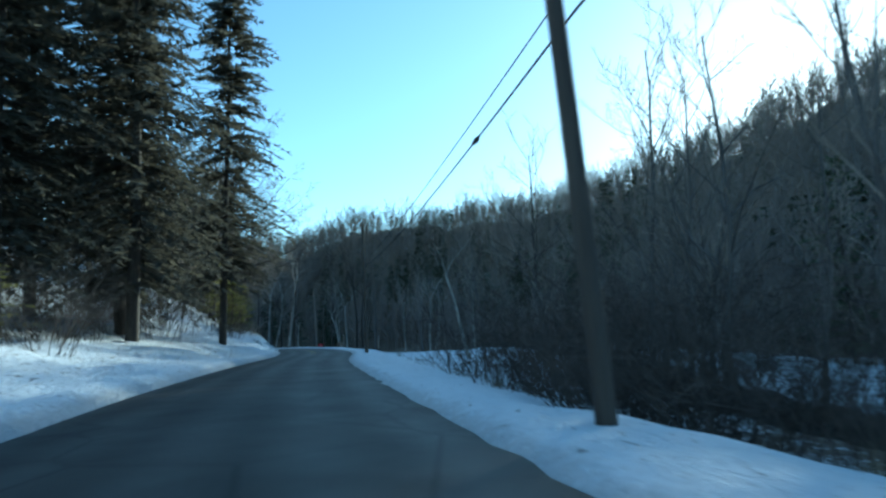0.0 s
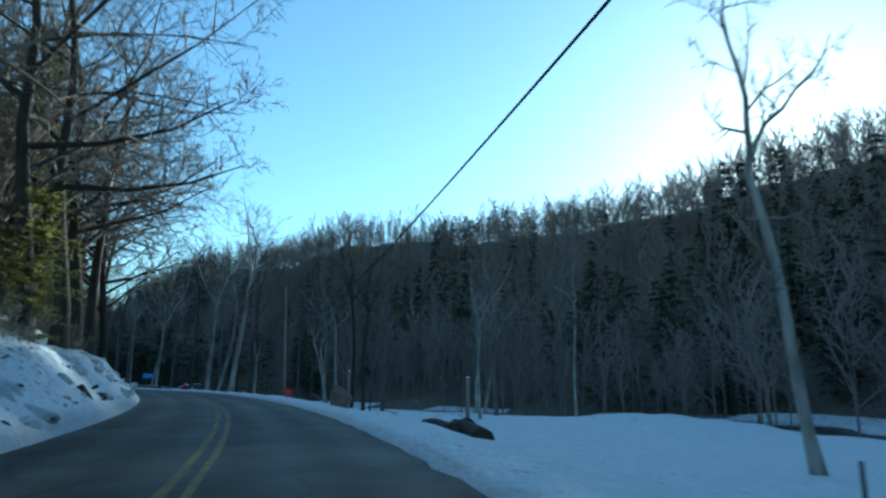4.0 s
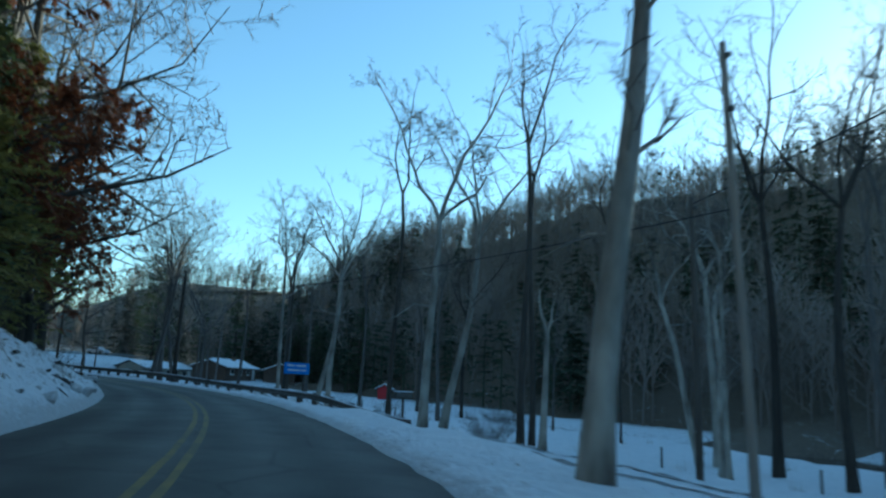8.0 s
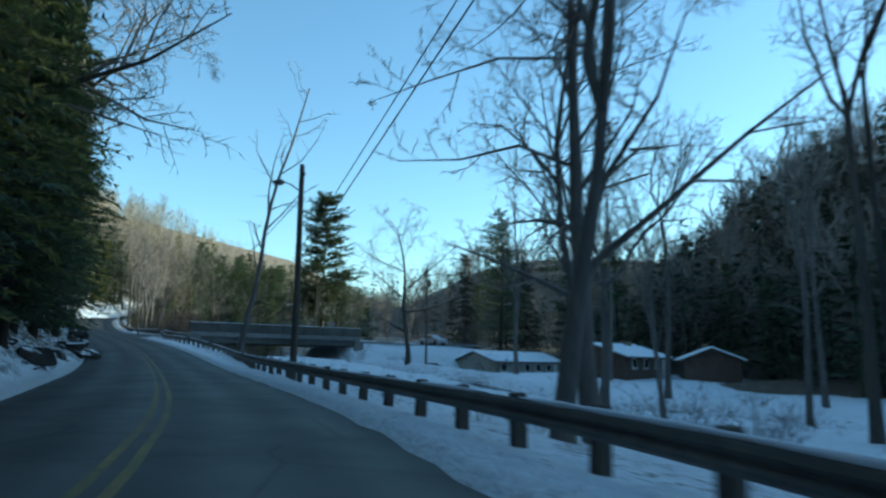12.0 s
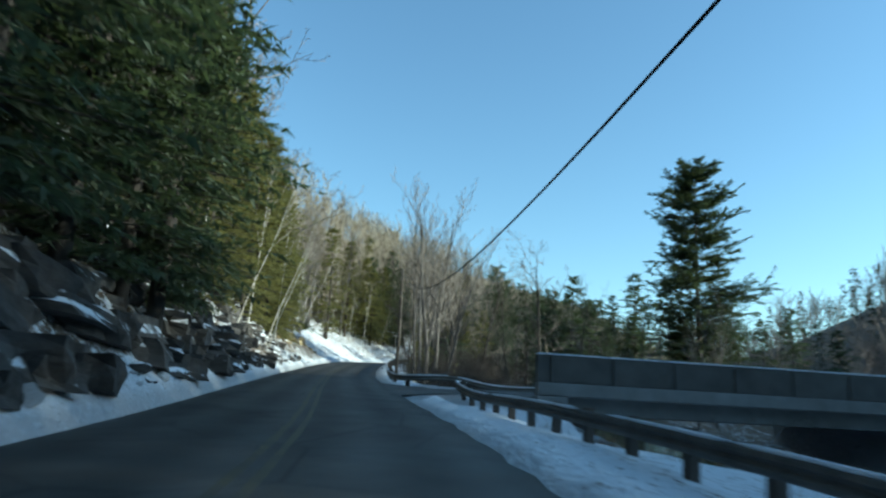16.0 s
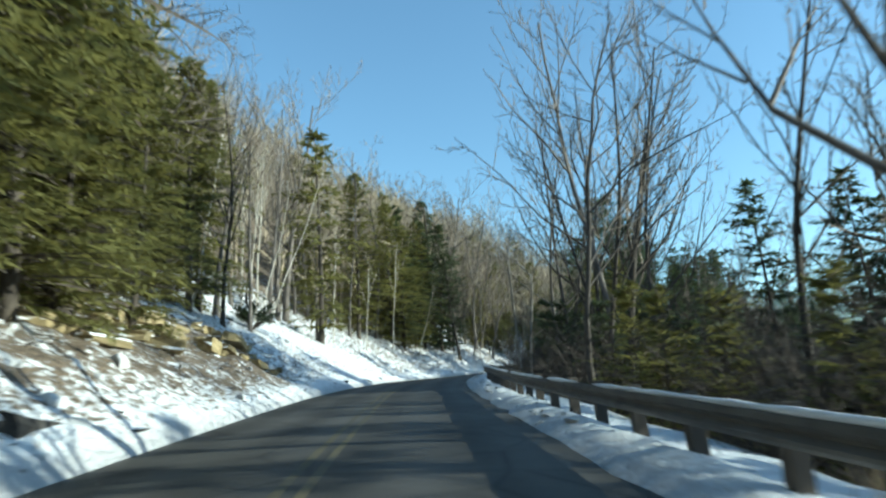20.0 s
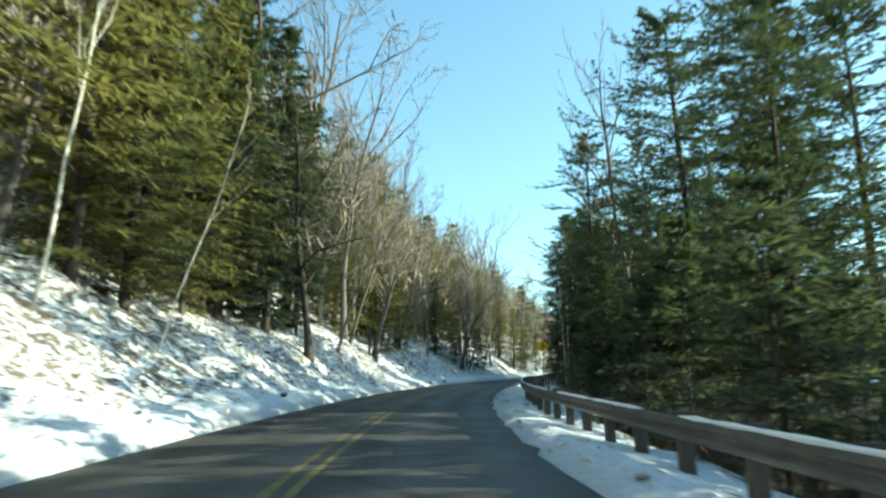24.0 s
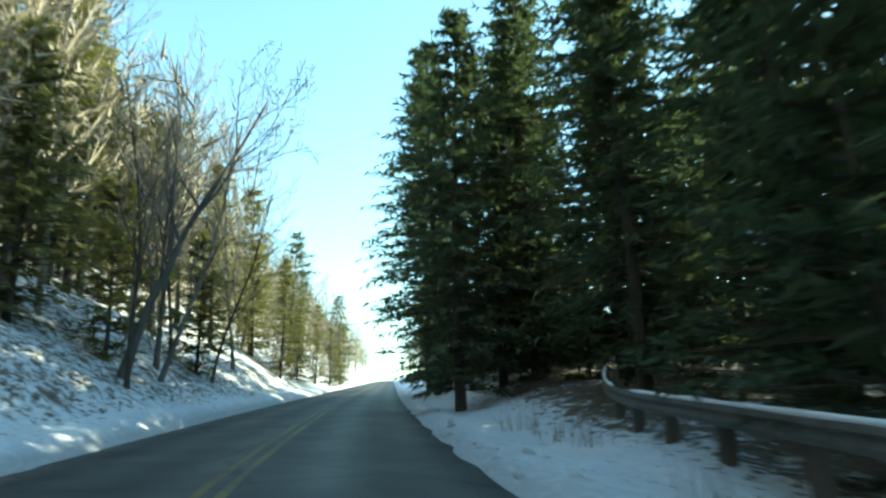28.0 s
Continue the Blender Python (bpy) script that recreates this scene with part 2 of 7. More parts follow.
def ground_material():
    """Old snow with leaf litter showing where the ground's own cover value lets it, and slush along the road."""
    m = bpy.data.materials.new("snowy_ground")
    m.use_nodes = True
    nt = m.node_tree
    n, link = nt.nodes, nt.links.new
    b = n["Principled BSDF"]
    geo = n.new("ShaderNodeNewGeometry")
    litter, slush = n.new("ShaderNodeAttribute"), n.new("ShaderNodeAttribute")
    litter.attribute_name, slush.attribute_name = "litter", "slush"
    def tex(scale, detail, rough=0.6):
        t = n.new("ShaderNodeTexNoise")
        t.inputs["Scale"].default_value, t.inputs["Detail"].default_value, t.inputs["Roughness"].default_value = scale, detail, rough
        link(geo.outputs["Position"], t.inputs["Vector"])
        return t.outputs["Fac"]
    def math_node(op, a, c):
        q = n.new("ShaderNodeMath")
        q.operation = op
        for k, v in enumerate((a, c)):
            if isinstance(v, float):
                q.inputs[k].default_value = v
            else:
                link(v, q.inputs[k])
        return q.outputs[0]
    def mix(f, c1, c2):
        q = n.new("ShaderNodeMix")
        q.data_type = "RGBA"
        link(f, q.inputs[0])
        for k, v in ((6, c1), (7, c2)):
            if isinstance(v, tuple):
                q.inputs[k].default_value = (*v, 1)
            else:
                link(v, q.inputs[k])
        return q.outputs[2]
    def span(v, lo, hi):
        q = n.new("ShaderNodeMapRange")
        q.inputs["From Min"].default_value, q.inputs["From Max"].default_value = lo, hi
        link(v, q.inputs["Value"])
        return q.outputs[0]
    small, mid, big = tex(7.0, 6), tex(1.3, 5), tex(0.16, 4)
    snow = mix(span(mid, 0.3, 0.7), (0.80, 0.82, 0.85), (0.70, 0.73, 0.77))
    earth = mix(span(small, 0.35, 0.65), (0.07, 0.055, 0.042), (0.20, 0.155, 0.11))
    wet = mix(span(small, 0.3, 0.7), (0.30, 0.29, 0.28), (0.55, 0.55, 0.56))
    patch = math_node("ADD", math_node("MULTIPLY", mid, 0.6), math_node("ADD", math_node("MULTIPLY", small, 0.3), math_node("MULTIPLY", big, 0.25)))
    speck = tex(4.2, 4, 0.7)
    bare = span(math_node("ADD", patch, litter.outputs["Fac"]), 0.86, 0.92)
    crumbs = span(math_node("ADD", speck, math_node("MULTIPLY", litter.outputs["Fac"], 0.55)), 0.62, 0.70)
    bare = math_node("MAXIMUM", bare, crumbs)
    dirty = span(math_node("ADD", small, slush.outputs["Fac"]), 0.9, 1.3)
    col = mix(dirty, mix(bare, snow, earth), wet)
    link(col, b.inputs["Base Color"])
    b.inputs["Roughness"].default_value, b.inputs["Specular IOR Level"].default_value = 0.75, 0.25
    bp = n.new("ShaderNodeBump")
    bp.inputs["Strength"].default_value, bp.inputs["Distance"].default_value = 0.9, 0.16
    link(math_node("ADD", math_node("MULTIPLY", mid, 1.5), small), bp.inputs["Height"]), link(bp.outputs[0], b.inputs["Normal"])
    return m


def snowy_rock_material():
    """Layered grey-brown rock with snow lying on what faces up."""
    m = material("snowy_rock", (0.026, 0.024, 0.023), (0.095, 0.086, 0.076), 0.85, 2.2, 8, bump=0.9, bump_scale=6, stretch=(1, 1, 2.6), vary=0.3)
    nt = m.node_tree
    n, link = nt.nodes, nt.links.new
    b = n["Principled BSDF"]
    geo, sep, t, mp = n.new("ShaderNodeNewGeometry"), n.new("ShaderNodeSeparateXYZ"), n.new("ShaderNodeTexNoise"), n.new("ShaderNodeMapRange")
    link(geo.outputs["Normal"], sep.inputs[0])
    link(geo.outputs["Position"], t.inputs["Vector"])
    t.inputs["Scale"].default_value, t.inputs["Detail"].default_value = 3.0, 5
    add = n.new("ShaderNodeMath")
    link(sep.outputs["Z"], add.inputs[0]), link(t.outputs["Fac"], add.inputs[1])
    mp.inputs["From Min"].default_value, mp.inputs["From Max"].default_value = 1.06, 1.24
    link(add.outputs[0], mp.inputs["Value"])
    old = b.inputs["Base Color"].links[0].from_socket
    mix = n.new("ShaderNodeMix")
    mix.data_type = "RGBA"
    mix.inputs[7].default_value = (0.78, 0.81, 0.85, 1)
    link(mp.outputs[0], mix.inputs[0]), link(old, mix.inputs[6]), link(mix.outputs[2], b.inputs["Base Color"])
    return m


M_GROUND = ground_material()
M_ROCK = snowy_rock_material()
M_ASPHALT = material("asphalt", (0.036, 0.034, 0.031), (0.088, 0.083, 0.076), 0.68, 0.7, 9, bump=0.35, bump_scale=60, spread=0.45, spec=0.18)


def add_wheel_tracks(m):
    """Paler, smoother wheel tracks along both lanes, broken up by noise, and dark sealed cracks."""
    nt = m.node_tree
    n, link = nt.nodes, nt.links.new
    b = n["Principled BSDF"]
    side, geo, t, crack = n.new("ShaderNodeAttribute"), n.new("ShaderNodeNewGeometry"), n.new("ShaderNodeTexNoise"), n.new("ShaderNodeTexVoronoi")
    side.attribute_name = "across"
    link(geo.outputs["Position"], t.inputs["Vector"]), link(geo.outputs["Position"], crack.inputs["Vector"])
    t.inputs["Scale"].default_value, t.inputs["Detail"].default_value = 0.35, 6
    crack.feature, crack.inputs["Scale"].default_value = "DISTANCE_TO_EDGE", 0.33
    def step(op, a, c):
        q = n.new("ShaderNodeMath")
        q.operation = op
        for k, v in enumerate((a, c)):
            if isinstance(v, float):
                q.inputs[k].default_value = v
            else:
                link(v, q.inputs[k])
        return q.outputs[0]
    wave = step("SINE", step("MULTIPLY", step("ADD", side.outputs["Fac"], 0.38), 4.1), 0.0)   # two tracks in each lane
    gain = step("ADD", step("MULTIPLY", wave, 0.16), step("ADD", step("MULTIPLY", t.outputs["Fac"], 0.8), 0.62))
    thin = n.new("ShaderNodeMapRange")
    thin.inputs["From Min"].default_value, thin.inputs["From Max"].default_value = 0.0, 0.02
    thin.inputs["To Min"].default_value, thin.inputs["To Max"].default_value = 0.55, 1.0
    link(crack.outputs["Distance"], thin.inputs["Value"])
    hsv = n.new("ShaderNodeHueSaturation")
    old = b.inputs["Base Color"].links[0].from_socket
    link(old, hsv.inputs["Color"]), link(step("MULTIPLY", gain, thin.outputs[0]), hsv.inputs["Value"]), link(hsv.outputs[0], b.inputs["Base Color"])
    link(step("SUBTRACT", 0.78, step("MULTIPLY", gain, 0.16)), b.inputs["Roughness"])


add_wheel_tracks(M_ASPHALT)
M_YELLOW = material("worn_yellow_paint", (0.20, 0.15, 0.04), (0.08, 0.07, 0.048), 0.7, 3.0, 8, spread=0.25)
M_FADED = material("faded_yellow_paint", (0.12, 0.10, 0.05), (0.06, 0.058, 0.052), 0.7, 2.0, 8, spread=0.3)
M_WHITE_PAINT = material("worn_white_paint", (0.55, 0.55, 0.53), (0.12, 0.12, 0.12), 0.7, 3.0, 8, spread=0.2)
M_BARK = material("grey_bark", (0.075, 0.065, 0.058), (0.17, 0.15, 0.135), 0.9, 6, 8, bump=0.8, bump_scale=14, stretch=(1, 1, 0.25), vary=0.3)
M_DARK_BARK = material("dark_bark", (0.035, 0.03, 0.027), (0.09, 0.075, 0.06), 0.92, 6, 8, bump=0.8, bump_scale=14, stretch=(1, 1, 0.25), vary=0.3)
M_PALE_BARK = material("pale_sycamore_bark", (0.40, 0.37, 0.32), (0.10, 0.085, 0.07), 0.85, 1.6, 7, bump=0.6, stretch=(1, 1, 0.4), spread=0.22)
M_BIRCH = material("white_birch_bark", (0.66, 0.63, 0.56), (0.36, 0.32, 0.26), 0.8, 5, 7, bump=0.3, stretch=(1, 1, 2.5), spread=0.5)
M_TWIG = material("bare_twigs", (0.16, 0.13, 0.105), (0.31, 0.26, 0.21), 0.9, 3, 3, vary=0.35)
# darker copy of the twigs for shrubs: backlit shade put into the colour
M_SHADED_BRUSH = material("shaded_brush_twigs", (0.045, 0.036, 0.030), (0.105, 0.085, 0.07), 0.9, 3, 3, vary=0.35)
M_PALE_TWIG = material("pale_twigs", (0.22, 0.18, 0.14), (0.36, 0.30, 0.24), 0.9, 3, 3, vary=0.3)
M_NEEDLE = material("dark_needles", (0.062, 0.08, 0.055), (0.135, 0.155, 0.10), 0.75, 0.9, 4, vary=0.3, spec=0.2)
# brightened to yellow-olive: strong sun on the hemlocks is in the colour
M_HEMLOCK = material("sunlit_hemlock_needles", (0.085, 0.088, 0.034), (0.18, 0.175, 0.066), 0.75, 0.8, 4, vary=0.3, spec=0.2)
M_BLUE_NEEDLE = material("spruce_needles", (0.055, 0.062, 0.052), (0.12, 0.12, 0.10), 0.8, 0.9, 4, vary=0.2, spec=0.2)
M_BROWN_LEAF = material("withered_oak_leaves", (0.10, 0.035, 0.022), (0.20, 0.085, 0.05), 0.8, 2, 4, vary=0.2)
M_BROAD_LEAF = material("rhododendron_leaves", (0.02, 0.035, 0.018), (0.05, 0.07, 0.03), 0.5, 2, 3)
M_GRASS = material("dead_grass", (0.16, 0.12, 0.07), (0.30, 0.24, 0.15), 0.9, 2, 3)
M_FAR_WOOD = material("far_bare_branches", (0.135, 0.11, 0.098), (0.26, 0.215, 0.185), 0.95, 0.05, 4)
# brighter brown than the far branches: sunlight on the bank is in the colour
M_BANK_WOOD = material("sunlit_bare_branches", (0.20, 0.165, 0.12), (0.38, 0.32, 0.23), 0.95, 0.07, 4)
M_FAR_PINE = material("far_needles", (0.035, 0.048, 0.032), (0.085, 0.10, 0.06), 0.9, 0.05, 4)
for leafy, tone in ((M_NEEDLE, (0.10, 0.13, 0.05)), (M_HEMLOCK, (0.30, 0.28, 0.09)), (M_BLUE_NEEDLE, (0.13, 0.12, 0.09)), (M_BROWN_LEAF, (0.25, 0.09, 0.04))):
    add_translucency(leafy, 0.38, tone)
M_STEEL = material("weathered_galvanised_steel", (0.065, 0.06, 0.054), (0.15, 0.14, 0.125), 0.65, 3, 7, metal=0.3, bump=0.15)
M_POST = material("weathered_post_wood", (0.06, 0.05, 0.042), (0.13, 0.11, 0.09), 0.9, 5, 7, bump=0.5, stretch=(1, 1, 0.2))
M_POLE = material("creosoted_pole_wood", (0.055, 0.045, 0.038), (0.13, 0.11, 0.09), 0.9, 5, 8, bump=0.6, stretch=(1, 1, 0.1), vary=0.2)
M_PALE_POLE = material("bleached_pole_wood", (0.22, 0.18, 0.15), (0.32, 0.27, 0.22), 0.9, 5, 8, bump=0.5, stretch=(1, 1, 0.1))
M_CABLE = material("black_cable", (0.012, 0.012, 0.013), (0.03, 0.03, 0.03), 0.7, 2, 2)
M_SNOW = material("snow_cap", (0.82, 0.84, 0.87), (0.72, 0.75, 0.79), 0.7, 6, 5, bump=0.5)
M_CONCRETE = material("stained_concrete", (0.26, 0.25, 0.235), (0.15, 0.14, 0.125), 0.9, 1.3, 8, bump=0.4, spread=0.4)
M_DARK_CONCRETE = material("dark_concrete", (0.075, 0.068, 0.06), (0.13, 0.12, 0.105), 0.9, 1.3, 8, bump=0.4)
M_SIDING = material("tan_siding", (0.32, 0.30, 0.25), (0.26, 0.245, 0.205), 0.8, 0.8, 5)
M_BROWN_SIDING = material("dark_brown_siding", (0.075, 0.05, 0.037), (0.11, 0.08, 0.06), 0.85, 1.5, 6)
M_TRIM = material("white_trim_paint", (0.7, 0.7, 0.68), (0.6, 0.6, 0.57), 0.6, 3, 4)
M_GLASS = material("dark_window_glass", (0.02, 0.022, 0.025), (0.03, 0.032, 0.035), 0.08, 1, 1, spec=0.6)
M_BLUE = material("faded_blue_sign_paint", (0.03, 0.16, 0.55), (0.05, 0.22, 0.62), 0.5, 4, 5)
M_RED = material("red_sign_paint", (0.50, 0.035, 0.045), (0.40, 0.03, 0.04), 0.5, 4, 5)
M_SIGN_YELLOW = material("yellow_sign_sheeting", (0.85, 0.45, 0.01), (0.75, 0.38, 0.01), 0.45, 4, 5)
M_BLACK = material("black_paint", (0.015, 0.015, 0.016), (0.03, 0.03, 0.03), 0.5, 4, 4)
M_CAR = material("dark_car_paint", (0.02, 0.025, 0.035), (0.03, 0.035, 0.045), 0.25, 2, 2, spec=0.5)
M_SILVER = material("silver_car_paint", (0.4, 0.41, 0.43), (0.33, 0.34, 0.36), 0.3, 2, 2, metal=0.4)
M_RUBBER = material("tyre_rubber", (0.015, 0.015, 0.015), (0.03, 0.03, 0.03), 0.8, 8, 4)
M_WATER = material("dark_creek_water", (0.012, 0.016, 0.018), (0.03, 0.034, 0.034), 0.08, 0.4, 4, bump=0.25, bump_scale=2.0, spec=0.5)
M_STONE = material("brown_boulder_stone", (0.13, 0.10, 0.075), (0.24, 0.19, 0.14), 0.9, 2.5, 8, bump=0.8)


# ---- mesh building ----
def mesh_of(name, verts, faces, mat=None, smooth=False, slots=None):
    """A mesh from arrays: faces is a list of (n, 3) or (n, 4) index arrays."""
    me = bpy.data.meshes.new(name)
    verts = np.asarray(verts, np.float32)
    faces = [np.asarray(f, np.int32) for f in faces if len(f)]
    loops = np.concatenate([f.ravel() for f in faces])
    sizes = np.concatenate([np.full(len(f), f.shape[1], np.int32) for f in faces])
    me.vertices.add(len(verts)), me.loops.add(len(loops)), me.polygons.add(len(sizes))
    me.vertices.foreach_set("co", verts.ravel())
    me.loops.foreach_set("vertex_index", loops)
    me.polygons.foreach_set("loop_start", np.r_[0, np.cumsum(sizes)[:-1]].astype(np.int32))
    me.polygons.foreach_set("use_smooth", np.full(len(sizes), smooth))
    for m in mat if isinstance(mat, (list, tuple)) else [mat] if mat else []:
        me.materials.append(m)
    if slots is not None:
        me.polygons.foreach_set("material_index", np.asarray(slots, np.int32))
    me.update(calc_edges=True)
    return me


def part(name, me, parent, label="", at_pose=None):
    ob = new(name, me)
    ob.parent = parent
    if at_pose is not None:
        ob.matrix_basis = at_pose
    return tagged(ob, label)


def thing(name, m, label, category, group="", kind="", me=None):
    ob = new(name, me)
    ob.matrix_basis = m
    return tagged(ob, label, category, group, kind)


def unit(v):
    v = np.asarray(v, float)
    return v / (np.linalg.norm(v) + 1e-9)


class Shape:
    """Collects vertices and faces of one mesh."""

    def __init__(self):
        self.v, self.f3, self.f4, self.n = [], [], [], 0

    def add(self, v, f3=(), f4=()):
        v = np.asarray(v, float).reshape(-1, 3)
        if len(f3):
            self.f3.append(np.asarray(f3, int) + self.n)
        if len(f4):
            self.f4.append(np.asarray(f4, int) + self.n)
        self.v.append(v)
        self.n += len(v)

    def box(self, lo, hi, m=None, bevel=0.0):
        (a, b, c), (d, e, f) = lo, hi
        g = min(bevel, (d - a) / 3, (e - b) / 3, (f - c) / 3)
        if g <= 0:
            v = np.array([(x, y, z) for z in (c, f) for x, y in ((a, b), (d, b), (d, e), (a, e))])
            q = [(3, 2, 1, 0), (4, 5, 6, 7), (0, 1, 5, 4), (1, 2, 6, 5), (2, 3, 7, 6), (3, 0, 4, 7)]
            t = []
        else:
            v = np.array([(x, y, z) for z, i in ((c, g), (c + g, 0), (f - g, 0), (f, g)) for x, y in ((a + i, b + i), (d - i, b + i), (d - i, e - i), (a + i, e - i))])
            q = [(3, 2, 1, 0), (12, 13, 14, 15)] + [(4 * r + k, 4 * r + (k + 1) % 4, 4 * r + 4 + (k + 1) % 4, 4 * r + 4 + k) for r in range(3) for k in range(4)]
            t = []
        if m is not None:
            v = v @ np.array(m.to_3x3()).T + np.array(m.translation)
        self.add(v, t, q)

    def tube(self, pts, radii, sides=5, cap=False):
        pts, radii = np.asarray(pts, float), np.asarray(radii, float)
        d = np.gradient(pts, axis=0)
        d /= np.linalg.norm(d, axis=1)[:, None] + 1e-9
        ref = np.array([0.31, 0.95, 0.05]) if abs(d[0][2]) > 0.7 else np.array([0.02, 0.05, 1.0])
        u = np.cross(d, ref)
        u /= np.linalg.norm(u, axis=1)[:, None] + 1e-9
        w = np.cross(d, u)
        a = np.arange(sides) * 2 * np.pi / sides
        ring = pts[:, None] + radii[:, None, None] * (np.cos(a)[None, :, None] * u[:, None] + np.sin(a)[None, :, None] * w[:, None])
        k = len(pts)
        i, j = np.meshgrid(np.arange(k - 1), np.arange(sides), indexing="ij")
        i, j = i.ravel(), j.ravel()
        j2 = (j + 1) % sides
        f4 = np.stack([i * sides + j, i * sides + j2, (i + 1) * sides + j2, (i + 1) * sides + j], 1)
        v = ring.reshape(-1, 3)
        f3 = []
        if cap:
            v = np.vstack([v, pts[-1], pts[0]])
            f3 = [((k - 1) * sides + q, (k - 1) * sides + (q + 1) % sides, k * sides) for q in range(sides)]
            f3 += [((q + 1) % sides, q, k * sides + 1) for q in range(sides)]
        self.add(v, f3, f4)

    def spike(self, pts, rad):
        """A thin three-sided twig along the points that ends in a tip."""
        pts = np.asarray(pts, float)
        d = unit(pts[-1] - pts[0])
        u = unit(np.cross(d, (0.37, 0.21, 0.9) if abs(d[2]) < 0.9 else (0.9, 0.3, 0.1)))
        w = np.cross(d, u)
        k = len(pts) - 1
        ring = np.stack([u, -0.5 * u + 0.87 * w, -0.5 * u - 0.87 * w])
        v = np.vstack([pts[i] + ring * rad * (1 - 0.8 * i / k) for i in range(k)] + [pts[-1]])
        f4 = [(3 * i + j, 3 * i + (j + 1) % 3, 3 * i + 3 + (j + 1) % 3, 3 * i + 3 + j) for i in range(k - 1) for j in range(3)]
        f3 = [(3 * (k - 1) + j, 3 * (k - 1) + (j + 1) % 3, 3 * k) for j in range(3)]
        self.add(v, f3, f4)

    def mesh(self, name, mat, smooth=False):
        return mesh_of(name, np.vstack(self.v), [np.vstack(f) for f in (self.f3, self.f4) if f], mat, smooth)


# ---- ground, road, creek ----
def build_ground():
    s = np.r_[np.arange(S_MIN, -20, 4.0), np.arange(-20, 440, 0.7), np.arange(440, S_MAX, 4.0)]
    l = np.r_[np.arange(-75, -30, 5.0), np.arange(-30, -16, 1.6), np.arange(-16, -4.4, 0.42), -4.4, -3.9, 1.6, 2.05,
              np.arange(2.4, 12, 0.55), np.arange(12, 40, 1.4), np.arange(40, 161, 5.0)]
    gs, gl = np.meshgrid(s, l, indexing="ij")
    x, y, z, _ = at(gs, gl)
    v = np.stack([x, y, z + height(gs, gl)], -1).reshape(-1, 3)
    a, b = len(s), len(l)
    i, j = np.meshgrid(np.arange(a - 1), np.arange(b - 1), indexing="ij")
    i, j = i.ravel(), j.ravel()
    f = np.stack([i * b + j, i * b + j + 1, (i + 1) * b + j + 1, (i + 1) * b + j], 1)[:, ::-1]
    # the land beyond, out to the horizon, a little lower so that it never shows through
    far = np.r_[np.arange(-4000, -900, 310.0), np.arange(-900, 900, 25.0), np.arange(900, 4001, 310.0)]
    fx, fy = np.meshgrid(far - 100, far + 150, indexing="ij")
    d2 = (fx.ravel()[:, None] - LINE[::8, 0]) ** 2 + (fy.ravel()[:, None] - LINE[::8, 1]) ** 2
    k = d2.argmin(1)
    ls = RUN[::8][k]
    ox, oy = fx.ravel() - LINE[::8, 0][k], fy.ravel() - LINE[::8, 1][k]
    ll = ox * TAN[::8, 1][k] - oy * TAN[::8, 0][k]
    past = (ls > S_MAX - 1.5) | (ls < S_MIN + 1.5)
    fh = height(ls, np.clip(ll, -75, 200)) + LINE[::8, 2][k] - np.where((ll > -70) & (ll < 150) & ~past, 1.2 + 4 * (np.abs(ll) < 20), 0.0)
    n0 = len(v)
    v = np.vstack([v, np.stack([fx.ravel(), fy.ravel(), fh], 1)])
    m = len(far)
    i, j = np.meshgrid(np.arange(m - 1), np.arange(m - 1), indexing="ij")
    i, j = i.ravel(), j.ravel()
    inside = ((d2.min(1) < 55 ** 2) & ~past).reshape(m, m)
    keep = ~(inside[i, j] & inside[i + 1, j] & inside[i, j + 1] & inside[i + 1, j + 1])
    f2 = (np.stack([i * m + j, (i + 1) * m + j, (i + 1) * m + j + 1, i * m + j + 1], 1) + n0)[keep]
    me = mesh_of("ground", v, [f, f2], M_GROUND, True)
    foot = hill_foot(gs)
    lit = np.zeros(gs.shape)
    lit += 0.42 * ease((gl - foot + 12) / 14)                       # the wooded hill across the creek
    lit += 0.18 * ease((-gl - 14) / 14) + 0.10 * ease((-gl - 5) / 2) + 0.06 * ease((-gl - 4.9) / 0.8) * ease((gs - 70) / 10)    # woods above the road
    lit += 0.09 * ease((-gl - 5.0) / 1.0) * ease((gs - 185) / 25) * ease((300 - gs) / 14) * (1 - 0.7 * ease((-gl - 11) / 5))
    lit += 0.10 * ease((-gl - 5.0) / 1.0) * ease((gs - 338) / 14)
    lit += 0.07 * ease((-gl - 4.6) / 1) * ease((gs - 296) / 10) * ease((342 - gs) / 14)
    lit += 0.12 * ease((-gl - 4.3) / 0.8) * ease((gs - 292) / 8) * ease((326 - gs) / 10)
    lit += 0.22 * (1 - ease((np.abs(gl - creek(gs)) - 2.0) / 4.5)) * (gl > 6)
    lit += 0.34 * ease((gl - 4.2) / 2.0) * ease((gs - 276) / 8) * ease((470 - gs) / 8)
    lit += 0.30 * ease((gl - 7.0) / 2.0) * ease((20 - gl) / 3.0) * ease((26 - gs) / 8)
    lit += 0.12 * ease((-gl - 4.7) / 0.4) * ease((7.5 + gl) / 1.5) * ease((gs - 190) / 15) * ease((300 - gs) / 14)
    lit += 0.14 * ease((gl - 3.2) / 1.0) * ease((8.5 - gl) / 2.0) * ease((gs - 160) / 10) * ease((250 - gs) / 6)
    lit = np.r_[lit.ravel(), np.full(len(v) - n0, 0.42)]
